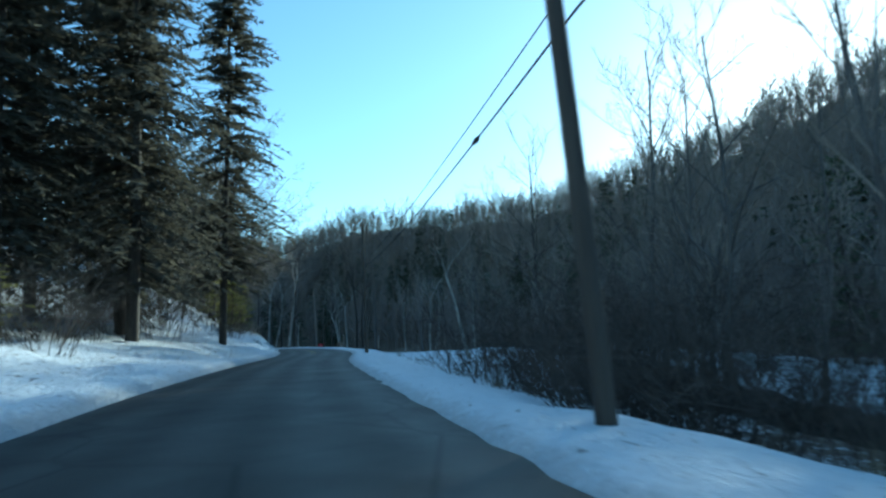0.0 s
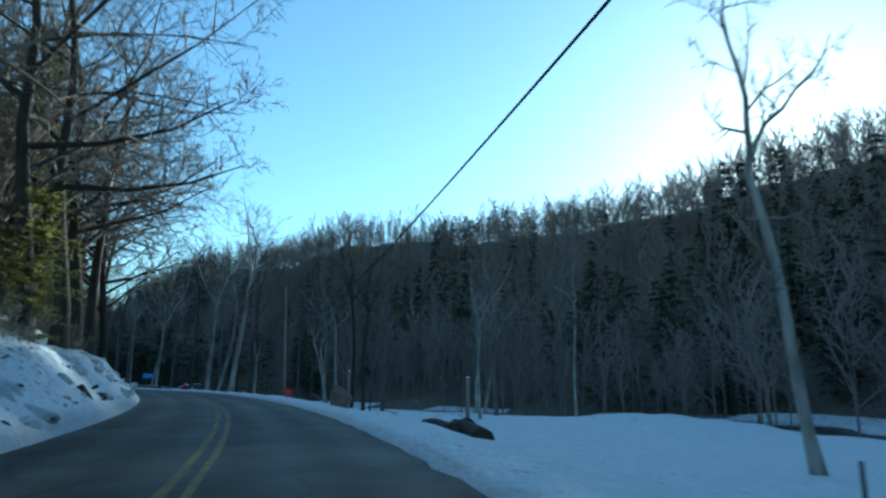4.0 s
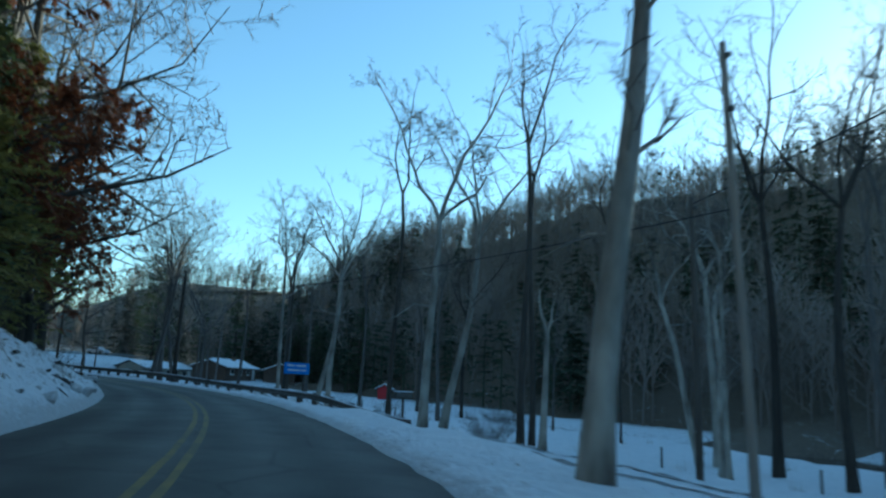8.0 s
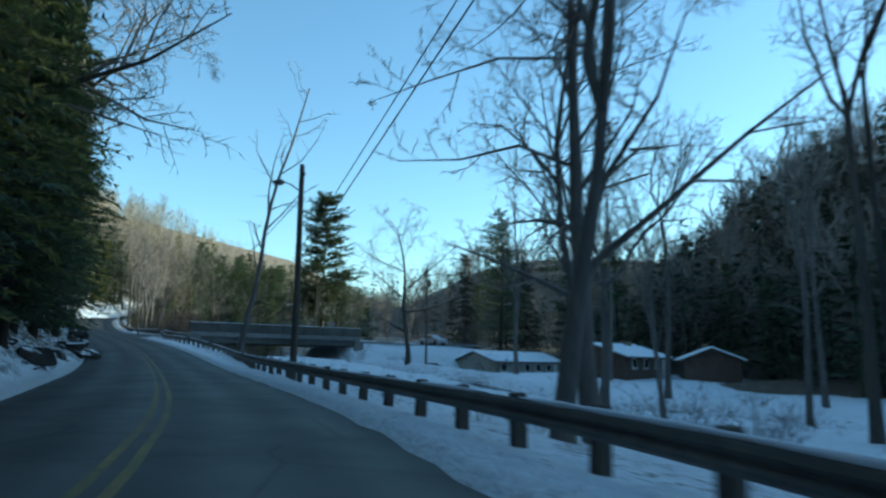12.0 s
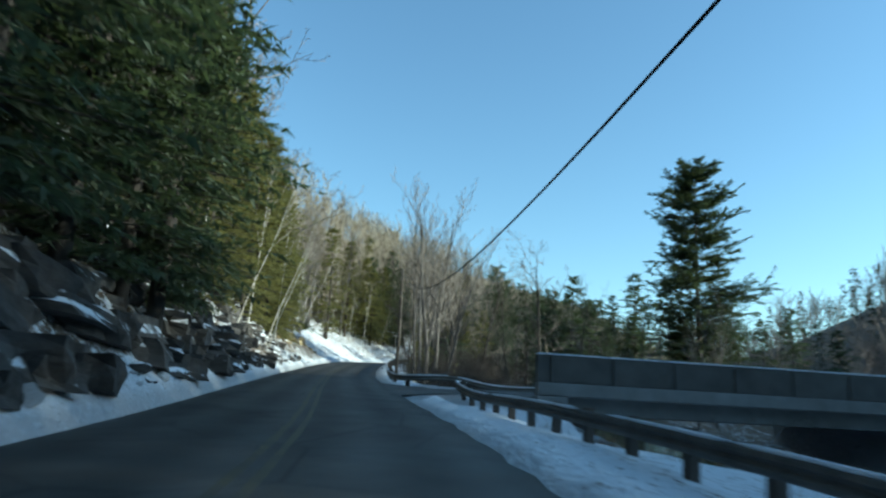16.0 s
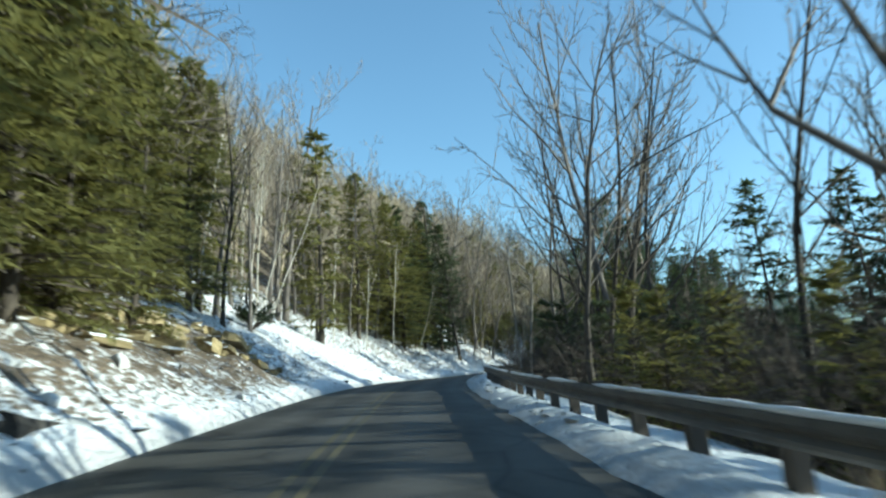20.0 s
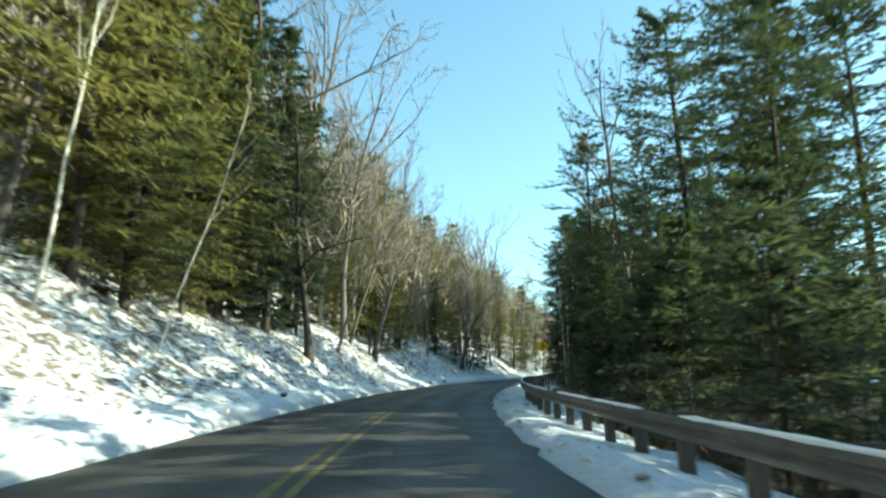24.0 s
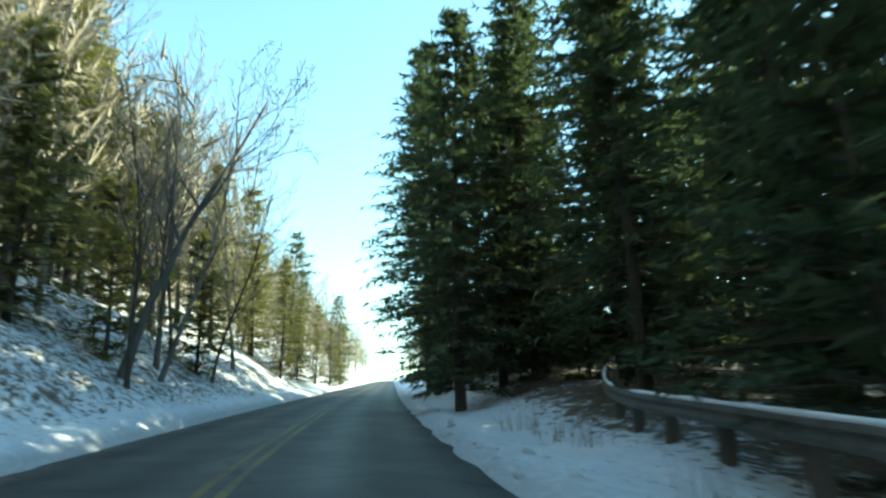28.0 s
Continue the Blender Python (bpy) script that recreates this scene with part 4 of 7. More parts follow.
MODELS = {
    "sycamore_tall": forked_tree(5, 22, 0.29, 0.48, 2, M_PALE_BARK, M_BARK, (0.09, 0), 22, low=4),
    "sycamore_lean": forked_tree(9, 24, 0.25, 0.50, 3, M_PALE_BARK, M_BARK, (0.19, 0), 27, low=2),
    "sycamore_open": forked_tree(14, 24, 0.27, 0.50, 3, M_PALE_BARK, M_BARK, (0.03, 0), 32, low=3),
    "sycamore_thin": forked_tree(17, 18, 0.15, 0.62, 3, M_PALE_BARK, M_BARK, (-0.03, 0), 28, 0.24, low=4),
    "sycamore_bent": forked_tree(21, 19, 0.24, 0.55, 2, M_PALE_BARK, M_BARK, (-0.30, 0), 24, low=3),
    "sycamore_wide": forked_tree(33, 21, 0.25, 0.36, 4, M_BARK, M_TWIG, (0.14, 0), 27, 0.15, (12, 10, 8), 0.5, 1.4),
    "sycamore_low": bare_tree(36, 17, 0.24, 4, M_BARK, M_TWIG, 1.4, start=0.2, spread=60, lift=0.2, wiggle=0.17, kids=(17, 8, 7, 4), reach=0.36),
    "sycamore_broad": forked_tree(35, 27, 0.36, 0.34, 5, M_BARK, M_TWIG, (0.05, 0), 47, 0.13, (11, 9, 7), 0.42, 1.4),
    "sycamore_stump": forked_tree(26, 8.5, 0.21, 0.72, 2, M_PALE_BARK, M_BARK, (0.04, 0), 24, 0.1, (2, 2, 2)),
    "maple_vase": forked_tree(41, 28, 0.28, 0.55, 4, M_DARK_BARK, M_DARK_BARK, (0, 0), 33, 0.16, (8, 7, 5), 0.42),
    "maple_tall": forked_tree(46, 28, 0.21, 0.66, 2, M_DARK_BARK, M_DARK_BARK, (0.0, 0), 24, 0.2, (8, 7, 5), 0.46),
    "maple_high": forked_tree(53, 26, 0.26, 0.60, 3, M_BARK, M_TWIG, (0.02, 0), 24, 0.16, (9, 8, 6), 0.46, 1.4, low=3),
    "oak_a": bare_tree(21, 16, 0.30, 4, M_DARK_BARK, M_TWIG, 1.5, start=0.2, spread=60, lift=0.14, wiggle=0.17, kids=(14, 8, 7, 5), reach=0.50),
    "oak_b": bare_tree(22, 15, 0.25, 4, M_DARK_BARK, M_TWIG, 1.4, start=0.26, spread=52, lift=0.3, wiggle=0.16, kids=(13, 7, 6, 4), reach=0.44),
    "maple_a": bare_tree(31, 15, 0.20, 4, M_BARK, M_TWIG, 1.5, start=0.3, spread=40, lift=0.45, wiggle=0.12, kids=(12, 5, 5, 3), reach=0.42),
    "maple_b": bare_tree(32, 13, 0.17, 4, M_BARK, M_TWIG, 1.5, start=0.28, spread=44, lift=0.4, wiggle=0.14, kids=(12, 5, 5, 3), reach=0.44),
    "slim_a": bare_tree(41, 14, 0.12, 3, M_BARK, M_TWIG, 1.3, start=0.35, spread=40, lift=0.5, wiggle=0.09, kids=(14, 7, 6, 3), reach=0.34),
    "slim_b": bare_tree(42, 12, 0.10, 3, M_DARK_BARK, M_TWIG, 1.3, start=0.3, spread=42, lift=0.4, wiggle=0.1, kids=(14, 7, 6, 3), reach=0.34),
    "slim_c": bare_tree(43, 13, 0.11, 3, M_BARK, M_PALE_TWIG, 1.3, start=0.25, spread=46, lift=0.35, wiggle=0.13, kids=(14, 7, 6, 3), reach=0.38, lean=(0.12, 0.05)),
    "birch_a": bare_tree(51, 13, 0.06, 3, M_BIRCH, M_PALE_TWIG, start=0.45, spread=34, lift=0.4, wiggle=0.08, kids=(10, 6, 6, 3), reach=0.26, lean=(0.1, 0)),
    "birch_b": bare_tree(52, 11, 0.048, 3, M_BIRCH, M_PALE_TWIG, start=0.5, spread=38, lift=0.3, wiggle=0.1, kids=(9, 6, 5, 3), reach=0.28, lean=(0.28, 0.05)),
    "snag": bare_tree(61, 12, 0.115, 3, M_BARK, M_BARK, start=0.3, spread=68, lift=0.16, wiggle=0.15, kids=(13, 4, 3, 3), reach=0.28, lean=(0.20, 0)),
    "hemlock_a": conifer(71, 17, 0.22, M_HEMLOCK, M_DARK_BARK, 0.06, 0.25, 42, 6, 46, 0.47, 0.30, uneven=0.28, tilt=0.2, flat=0.1),
    "hemlock_b": conifer(72, 14, 0.19, M_HEMLOCK, M_DARK_BARK, 0.03, 0.30, 38, 6, 47, 0.45, 0.34, uneven=0.28, tilt=0.25, flat=0.1),
    "hemlock_dark": conifer(73, 18, 0.24, M_NEEDLE, M_DARK_BARK, 0.04, 0.24, 46, 6, 46, 0.49, 0.28, uneven=0.28, tilt=0.15, flat=0.1),
    "hemlock_low": conifer(74, 6, 0.08, M_HEMLOCK, M_DARK_BARK, 0.02, 0.42, 18, 6, 30, 0.38, 0.25, uneven=0.28, tilt=0.3, flat=0.1),
    # the low hemlock again in darker needles, with shade put into its colour
    "hemlock_shade": conifer(68, 6, 0.08, M_NEEDLE, M_DARK_BARK, 0.02, 0.42, 18, 6, 30, 0.38, 0.25, uneven=0.28, tilt=0.3, flat=0.1),
    "fir_back": conifer(79, 16, 0.22, M_HEMLOCK, M_DARK_BARK, 0.05, 0.25, 26, 5, 22, 0.75, 0.28, uneven=0.28, tilt=0.2, flat=0.1),
    "fir_rear": conifer(70, 17, 0.22, M_NEEDLE, M_DARK_BARK, 0.03, 0.25, 28, 5, 24, 0.8, 0.28, uneven=0.28, tilt=0.2, flat=0.1),
    "spruce_a": conifer(75, 33, 0.42, M_BLUE_NEEDLE, M_DARK_BARK, 0.10, 0.225, 56, 7, 70, 0.75, 0.40, 0.42, 0.02, 0.3, 0.2),
    "spruce_b": conifer(76, 29, 0.28, M_BLUE_NEEDLE, M_DARK_BARK, 0.14, 0.19, 44, 7, 84, 0.62, 0.42, 0.48, 0.02, 0.3, 0.4),
    "pine_a": conifer(77, 24, 0.36, M_NEEDLE, M_DARK_BARK, 0.14, 0.235, 29, 6, 270, 0.30, -0.06, 0.32, 0.06, 0.45, 0.45, 0.25, 0.17, 7),
    "pine_wide": conifer(83, 29, 0.4, M_NEEDLE, M_DARK_BARK, 0.14, 0.205, 36, 8, 330, 0.56, -0.05, 0.28, 0.06, 0.42, 0.5, 0.25, 0.15, 7),
    "pine_b": conifer(78, 19, 0.25, M_NEEDLE, M_DARK_BARK, 0.26, 0.21, 24, 6, 230, 0.25, -0.04, 0.4, 0.1, 0.55, 0.4, 0.2, 0.22, 7),
    "brown_tree": leafy_tree(81, 12, 0.24),
    "thicket_a": thicket(91, 3.4, 2.6, 25, M_SHADED_BRUSH),
    "thicket_b": thicket(92, 2.2, 2.2, 26, M_PALE_TWIG),
    "thicket_c": thicket(93, 4.8, 3.0, 28, M_SHADED_BRUSH),
}
KIND = {
    "sycamore": ("sycamore_tree", "leafless sycamore with pale mottled bark standing in snow", "tree"),
    "oak": ("oak_tree", "leafless dark oak with wide-spreading crooked limbs", "tree"),
    "maple": ("maple_tree", "leafless grey-barked maple with upswept twigs", "tree"),
    "slim": ("slender_tree", "slender leafless grey tree on the wooded bank", "tree"),
    "birch": ("birch_tree", "thin white-barked leafless birch leaning over snow", "tree"),
    "snag": ("dead_tree", "bare dead tree with short broken limbs", "tree"),
    "hemlock": ("hemlock_tree", "green drooping hemlock with dense fine needles", "tree"),
    "fir": ("fir_tree", "dark evergreen with drooping boughs, deep in the woods", "tree"),
    "spruce": ("spruce_tree", "tall dark spruce with drooping boughs", "tree"),
    "pine": ("pine_tree", "tall white pine with layered upswept boughs", "tree"),
    "brown": ("beech_tree", "tree still holding its withered red-brown leaves", "tree"),
    "thicket": ("shrub", "tangled leafless brown shrub beside the road", "shrub"),
}
FIRST = {}


def plant(model, s, l, size=1.0, turn=None, label="", sink=0.15, tilt=(0, 0)):
    """Stands a tree of the model on the ground at s, l. size: against the model's own height."""
    turn = random.uniform(0, 360) if turn is None else turn
    x, y, z = ground(s, l, sink)
    _, _, _, head = at(s, l)
    m = pose(x, y, z, tilt[0], tilt[1], float(head) + turn)
    name, text, cat = KIND[model.split("_")[0]]
    if model not in FIRST:
        root = thing(name, m, text, cat, cat + "s along the valley")
        for n, me in MODELS[model]:
            ob = part(n, me, root)
            if n != "trunk":
                tagged(ob, kind="stuff")
        FIRST[model] = root
        ob = root
    else:
        ob = copy_thing(FIRST[model], m)
    ob.scale = (size, size, size)
    if label:
        ob["label"] = label
    return ob


# ---- trees that stand out, along the road ----
rb = random.Random(3)


def grove(*trees):
    """Plants single trees: model, metres along the road, metres to the right, size."""
    for model, s, l, size in trees:
        plant(model, s, l, size, rb.uniform(-30, 30) if model[:5] == "birch" and l < 0 else None)


# the open yard with spruces
grove(("spruce_a", 44.7, -11.2, 1.0), ("spruce_a", 48, -19, 1.0), ("spruce_a", 40, -17, 0.95), ("spruce_b", 58.5, -8.6, 1.2), ("spruce_a", 50, -14, 0.95), ("spruce_a", 35, -22, 0.9))
grove(("thicket_c", 26, -12, 1.0), ("thicket_c", 31, -11, 0.9), ("thicket_c", 35, -13, 1.1), ("thicket_a", 22, -11, 1.1), ("thicket_c", 40, -14, 1.0), ("hemlock_low", 33, -14.5, 0.90))
grove(("maple_b", 66, -17, 1.0), ("maple_a", 70, -22, 1.0), ("oak_b", 76, -19, 0.9), ("slim_a", 62, -20, 1.0), ("slim_c", 72, -14, 0.9))
grove(("thicket_c", 64, -13, 1.0), ("thicket_c", 70, -11, 1.0), ("thicket_a", 56, -16, 1.0))
# the bank with the wide oaks
grove(("oak_a", 112, -7.8, 1.25), ("oak_a", 103, -10.5, 1.3), ("oak_a", 122, -9.5, 1.35), ("oak_b", 98, -14, 1.4), ("oak_a", 134, -9, 1.15), ("oak_b", 88, -15, 1.1), ("maple_a", 108, -13, 1.4))
grove(("oak_b", 117, -14, 1.5), ("slim_b", 106, -9.5, 1.1), ("maple_b", 127, -12, 1.4), ("oak_a", 129, -15, 1.3), ("hemlock_b", 147, -8.2, 0.75), ("hemlock_low", 140, -7.6, 1.00), ("maple_a", 143, -10, 1.4))
grove(("maple_a", 152, -11, 1.4), ("oak_b", 160, -12, 1.3), ("brown_tree", 165, -7.4, 1.0), ("brown_tree", 172, -7.6, 0.9), ("hemlock_b", 158, -9, 0.70))
grove(("hemlock_dark", 184, -7.2, 0.84), ("hemlock_dark", 191, -7.4, 0.90), ("hemlock_b", 198, -7.6, 1.08), ("hemlock_dark", 206, -7.6, 0.90), ("hemlock_b", 213, -7.8, 1.14), ("oak_b", 186, -11, 1.3), ("maple_a", 200, -11, 1.35))
grove(("maple_a", 209, -11, 1.4), ("oak_a", 194, -13, 1.1), ("maple_b", 216, -12, 1.5), ("hemlock_dark", 221, -8, 0.96), ("hemlock_dark", 229, -9, 1.02))
grove(("hemlock_dark", 238, -9, 1.02), ("hemlock_dark", 246, -7.6, 0.96), ("hemlock_dark", 253, -7.4, 0.96), ("hemlock_a", 259, -8.6, 0.90), ("hemlock_dark", 249, -12, 1.14), ("maple_a", 262, -10, 1.3))
grove(("hemlock_a", 267, -10, 0.90), ("hemlock_b", 273, -8.6, 0.90), ("hemlock_a", 280, -9.2, 0.90), ("hemlock_b", 287, -8.2, 0.95), ("hemlock_b", 294, -8.2, 1.00), ("hemlock_a", 300, -9.4, 0.80), ("hemlock_b", 306, -9.0, 0.80))
grove(("hemlock_b", 312, -9.6, 0.75), ("maple_a", 272, -13, 1.3), ("maple_b", 284, -13, 1.4), ("maple_a", 297, -13, 1.2))
grove(("birch_a", 267, -8.0, 0.95), ("birch_b", 276, -7.2, 1.0), ("birch_a", 282, -7.4, 1.0), ("birch_b", 287, -6.8, 1.0), ("birch_b", 290, -7.0, 0.95), ("birch_a", 294, -7.2, 0.9))
# the cut bank and the woods past it
grove(("birch_a", 333, -13.0, 0.9), ("birch_a", 336, -13.6, 1.0), ("birch_b", 340, -14.5, 1.0), ("birch_a", 327, -16, 0.9), ("slim_a", 345, -16, 1.1), ("slim_c", 352, -17, 1.0))
grove(("oak_b", 369, -20, 1.2), ("maple_b", 358, -19, 1.2), ("hemlock_b", 362, -15, 0.85), ("hemlock_b", 368, -14, 0.80), ("hemlock_a", 374, -17, 0.75), ("hemlock_b", 356, -17, 0.80))
grove(("hemlock_dark", 378, -9.4, 1.00), ("hemlock_dark", 383, -9.6, 0.85), ("hemlock_b", 371, -10.5, 0.75), ("maple_a", 391, -9.5, 1.3), ("oak_b", 379, -7.6, 0.9), ("birch_a", 352, -9.6, 0.7), ("birch_a", 347, -11, 0.9))
grove(("slim_b", 381, -9.1, 0.7), ("slim_b", 393, -8.1, 0.8), ("oak_b", 398, -12, 0.9), ("maple_a", 404, -14, 1.0), ("maple_b", 410, -11, 1.0))
grove(("slim_b", 421, -6.6, 0.8), ("slim_a", 428, -8, 0.9), ("hemlock_low", 400, -9, 1.10), ("hemlock_low", 408, -10, 1.20), ("hemlock_b", 412, -16, 0.90))
# the creek flat on the right
grove(("pine_wide", 316.3, 42.6, 1.1), ("pine_b", 320.3, 46, 1.0), ("pine_a", 323.3, 88, 1.4), ("spruce_b", 271.3, 66, 0.7), ("spruce_b", 283.3, 60, 0.75), ("hemlock_dark", 301.3, 72, 0.80), ("hemlock_dark", 233.3, 66, 0.80))
grove(("hemlock_dark", 239.3, 72, 0.90), ("hemlock_dark", 227.3, 64, 0.70), ("hemlock_dark", 215.3, 62, 0.90), ("pine_b", 248.3, 78, 0.9))
# past the bridge
grove(("slim_a", 287.3, 5.6, 1.05), ("slim_c", 288.8, 6.2, 1.0), ("maple_a", 290.3, 6.4, 1.0), ("slim_a", 292.3, 5.4, 1.1), ("maple_b", 295.3, 8.6, 1.05), ("maple_a", 298.3, 7.6, 1.1), ("oak_b", 290.3, 17, 0.85))
grove(("slim_b", 304.3, 9.2, 1.2), ("oak_b", 307.3, 13, 0.85), ("slim_c", 309.3, 5.4, 1.0), ("slim_b", 313.3, 7.8, 1.25), ("slim_c", 319.3, 11.0, 1.3), ("slim_b", 312.3, 6.8, 1.1), ("slim_b", 326.3, 10, 1.5))
grove(("hemlock_b", 349.3, 12, 0.85), ("hemlock_b", 353.3, 14.5, 0.90))
grove(("pine_b", 363.3, 11.0, 0.85), ("hemlock_dark", 368.3, 8, 0.42), ("pine_b", 372.3, 15, 0.8), ("pine_a", 379.3, 17, 0.75))
grove(("hemlock_dark", 375.3, 7.4, 0.42), ("hemlock_dark", 382.3, 9.4, 0.42), ("pine_b", 387.3, 15, 0.8), ("hemlock_dark", 390.3, 8.6, 0.42), ("hemlock_dark", 395.3, 12.5, 0.42), ("hemlock_dark", 400.3, 10.6, 0.42))
grove(("hemlock_dark", 405.3, 12.5, 0.70), ("hemlock_dark", 411.3, 12, 0.70), ("hemlock_dark", 417.3, 12.5, 0.85), ("hemlock_dark", 427.3, 6.2, 0.85), ("hemlock_dark", 432.3, 8, 0.90), ("birch_a", 403.3, 6.2, 0.8))
grove(("pine_a", 389.3, 16, 0.85))

# taller trees that lean over the road, and the sycamores across the rail
grove(("oak_a", 309, -10.5, 1.15), ("oak_a", 379, -11, 1.25), ("hemlock_b", 317, -13.5, 0.90), ("hemlock_a", 322, -15.5, 0.90), ("hemlock_b", 314, -15, 1.00))
grove(("hemlock_b", 327, -17, 0.90))
grove(("oak_a", 92, -9.0, 1.3), ("oak_a", 97, -8.2, 1.3), ("oak_a", 107, -8.4, 1.4), ("oak_b", 84, -12, 1.4), ("oak_a", 140, -10, 1.3), ("oak_a", 150, -9, 1.2), ("brown_tree", 156, -8.0, 1.35), ("brown_tree", 162, -8.4, 1.5), ("brown_tree", 142, -10, 1.2))
grove(("oak_a", 168, -9.0, 1.25), ("oak_a", 178, -8.8, 1.3), ("maple_a", 188, -8.6, 1.5), ("oak_a", 203, -9.4, 1.35), ("oak_a", 214, -9.8, 1.35), ("maple_a", 224, -10, 1.6), ("oak_b", 234, -10.5, 1.5))
grove(("maple_a", 244, -11, 1.6), ("slim_c", 252, -9.6, 1.6), ("slim_c", 264, -9.4, 1.5), ("maple_b", 279, -10.6, 1.6), ("hemlock_b", 301, -10.4, 1.10), ("hemlock_b", 296, -11, 1.20), ("hemlock_a", 276, -11, 1.10))
grove(("hemlock_b", 364, -11.5, 1.20), ("hemlock_dark", 369, -12, 1.00), ("hemlock_a", 373, -10.6, 1.00), ("hemlock_a", 358, -13, 1.10), ("maple_a", 384, -11, 1.5), ("maple_a", 389, -13, 1.5), ("maple_b", 396, -12, 1.6))
grove(("hemlock_b", 399, -11.5, 0.90), ("hemlock_b", 404, -12, 0.80), ("hemlock_b", 394, -11, 0.80), ("slim_c", 401, -10, 1.3), ("slim_a", 409, -10.5, 1.2), ("maple_a", 416, -13, 1.3), ("maple_b", 424, -12, 1.3))
grove(("hemlock_b", 420, -10, 0.70))
grove(("slim_a", 413, -8.6, 0.8), ("slim_b", 431, -8.4, 0.9), ("hemlock_low", 424, -8.5, 1.10), ("hemlock_low", 434, -8, 1.20), ("maple_b", 436, -11, 1.1), ("slim_c", 442, -8, 1.0))
grove(("maple_a", 236, 36, 1.3), ("oak_a", 243, 27, 0.9), ("pine_a", 262, 54, 0.9), ("fir_rear", 268, 60, 1.00), ("fir_rear", 255, 62, 1.00), ("fir_rear", 247, 64, 1.10))
grove(("maple_a", 58, 30, 1.1), ("slim_c", 26, 17, 1.4), ("slim_a", 36, 19, 1.5), ("slim_a", 41, 24, 1.5), ("slim_c", 45, 16, 1.2), ("maple_b", 50, 26, 1.4))
grove(("fir_rear", 44, 38, 0.90), ("maple_a", 22, 22, 1.3))
grove(("slim_a", 381, 10, 1.5))
grove(("hemlock_dark", 428, 7.4, 1.10), ("hemlock_dark", 440, 3.9, 1.3), ("hemlock_dark", 447, 4.0, 1.35), ("hemlock_dark", 436, 6.2, 1.05))
grove(("hemlock_dark", 454, 6.2, 0.95), ("hemlock_dark", 462, 6, 0.80), ("hemlock_b", 470, 6.5, 0.80), ("hemlock_dark", 422, 9.5, 1.10))

# the sycamores and maples of the creek meadow, each with its own lean
for model, s, l, size, turn in (
        ("sycamore_tall", 130.2, 5.6, 1.0, 0), ("sycamore_lean", 158.8, 15.4, 1.1, 0), ("sycamore_open", 158.7, 13.9, 1.15, 0), ("maple_tall", 162.3, 13.5, 0.9, 20),
        ("sycamore_thin", 170.0, 8.9, 1.0, 0), ("sycamore_lean", 172.0, 13.2, 0.95, 8), ("sycamore_open", 170.6, 13.6, 0.95, 70), ("maple_tall", 153.8, 17.5, 1.0, 60),
        ("maple_tall", 154.6, 18.9, 0.92, 200), ("sycamore_thin", 146.1, 24.3, 1.05, 0), ("sycamore_bent", 146.9, 24.8, 0.8, 40), ("maple_vase", 147.4, 29.4, 1.02, 0),
        ("maple_vase", 143.0, 28.0, 0.9, 130), ("maple_high", 142.7, 30.8, 0.95, 0), ("maple_high", 143.6, 31.6, 0.85, 90), ("sycamore_open", 134.8, 39.2, 1.0, 20),
        ("sycamore_lean", 134.2, 39.9, 0.85, 5), ("maple_tall", 165.1, 38.4, 1.05, 0), ("sycamore_stump", 149.4, 15.7, 1.0, 0), ("sycamore_bent", 151.6, 28.8, 0.95, 0),
        ("sycamore_open", 150.9, 29.4, 1.0, 160), ("maple_high", 219.7, 39.2, 1.0, 0), ("maple_vase", 197.2, 28.6, 1.0, 20), ("maple_tall", 195.8, 27.6, 0.9, 100),
        ("sycamore_broad", 215.9, 29.0, 1.0, 10), ("sycamore_wide", 188.6, 6.4, 0.95, 0), ("sycamore_low", 189.6, 7.9, 1.0, 40), ("sycamore_low", 197.5, 13.5, 0.95, 150), ("maple_high", 184.0, 27.5, 0.85, 40), ("maple_high", 206.0, 36.0, 0.9, 10),
        ("maple_high", 176.5, 31.0, 0.9, 140), ("maple_vase", 181.0, 40.0, 0.85, 60), ("maple_high", 226.0, 36.0, 0.85, 240), ("maple_high", 231.0, 44.0, 0.8, 300),
        ("maple_high", 189.0, 43.0, 0.85, 20), ("maple_high", 210.5, 44.5, 0.9, 75), ("sycamore_thin", 118.0, 38.0, 1.1, 30), ("maple_high", 123.0, 41.0, 0.8, 10),
        ("sycamore_bent", 78.8, 17.8, 0.95, 20), ("slim_a", 72.0, 17.4, 1.1, 0), ("sycamore_thin", 104.0, 17.7, 0.7, 0), ("maple_b", 112.0, 24.0, 1.0, 0),
        ("slim_b", 136.5, 24.5, 1.0, 0), ("slim_b", 160.5, 33.0, 1.0, 50), ("slim_a", 168.5, 36.5, 1.0, 90), ("maple_b", 201.5, 20.5, 0.9, 0)):
    plant(model, s, l, size, turn)
plant("snag", 228.7, 5.6, 1.85, 10)

# shrubs and young growth
rs = random.Random(5)
for k in range(26):
    plant(rs.choice(["thicket_c", "thicket_a"]), rs.uniform(12, 52), rs.uniform(9.4, 20), rs.uniform(0.8, 1.5))
for k in range(14):
    plant(rs.choice(["slim_b", "slim_c", "maple_b"]), rs.uniform(14, 60), rs.uniform(14, 34), rs.uniform(0.7, 1.2))
for k in range(16):
    plant("hemlock_low", rs.uniform(288, 346), rs.uniform(5.6, 10), rs.uniform(0.4, 0.7))
for k in range(96):
    plant(rs.choice(["thicket_c", "thicket_a", "thicket_c"]), rs.uniform(277, 372), rs.uniform(6.6, 12), rs.uniform(0.6, 1.0))
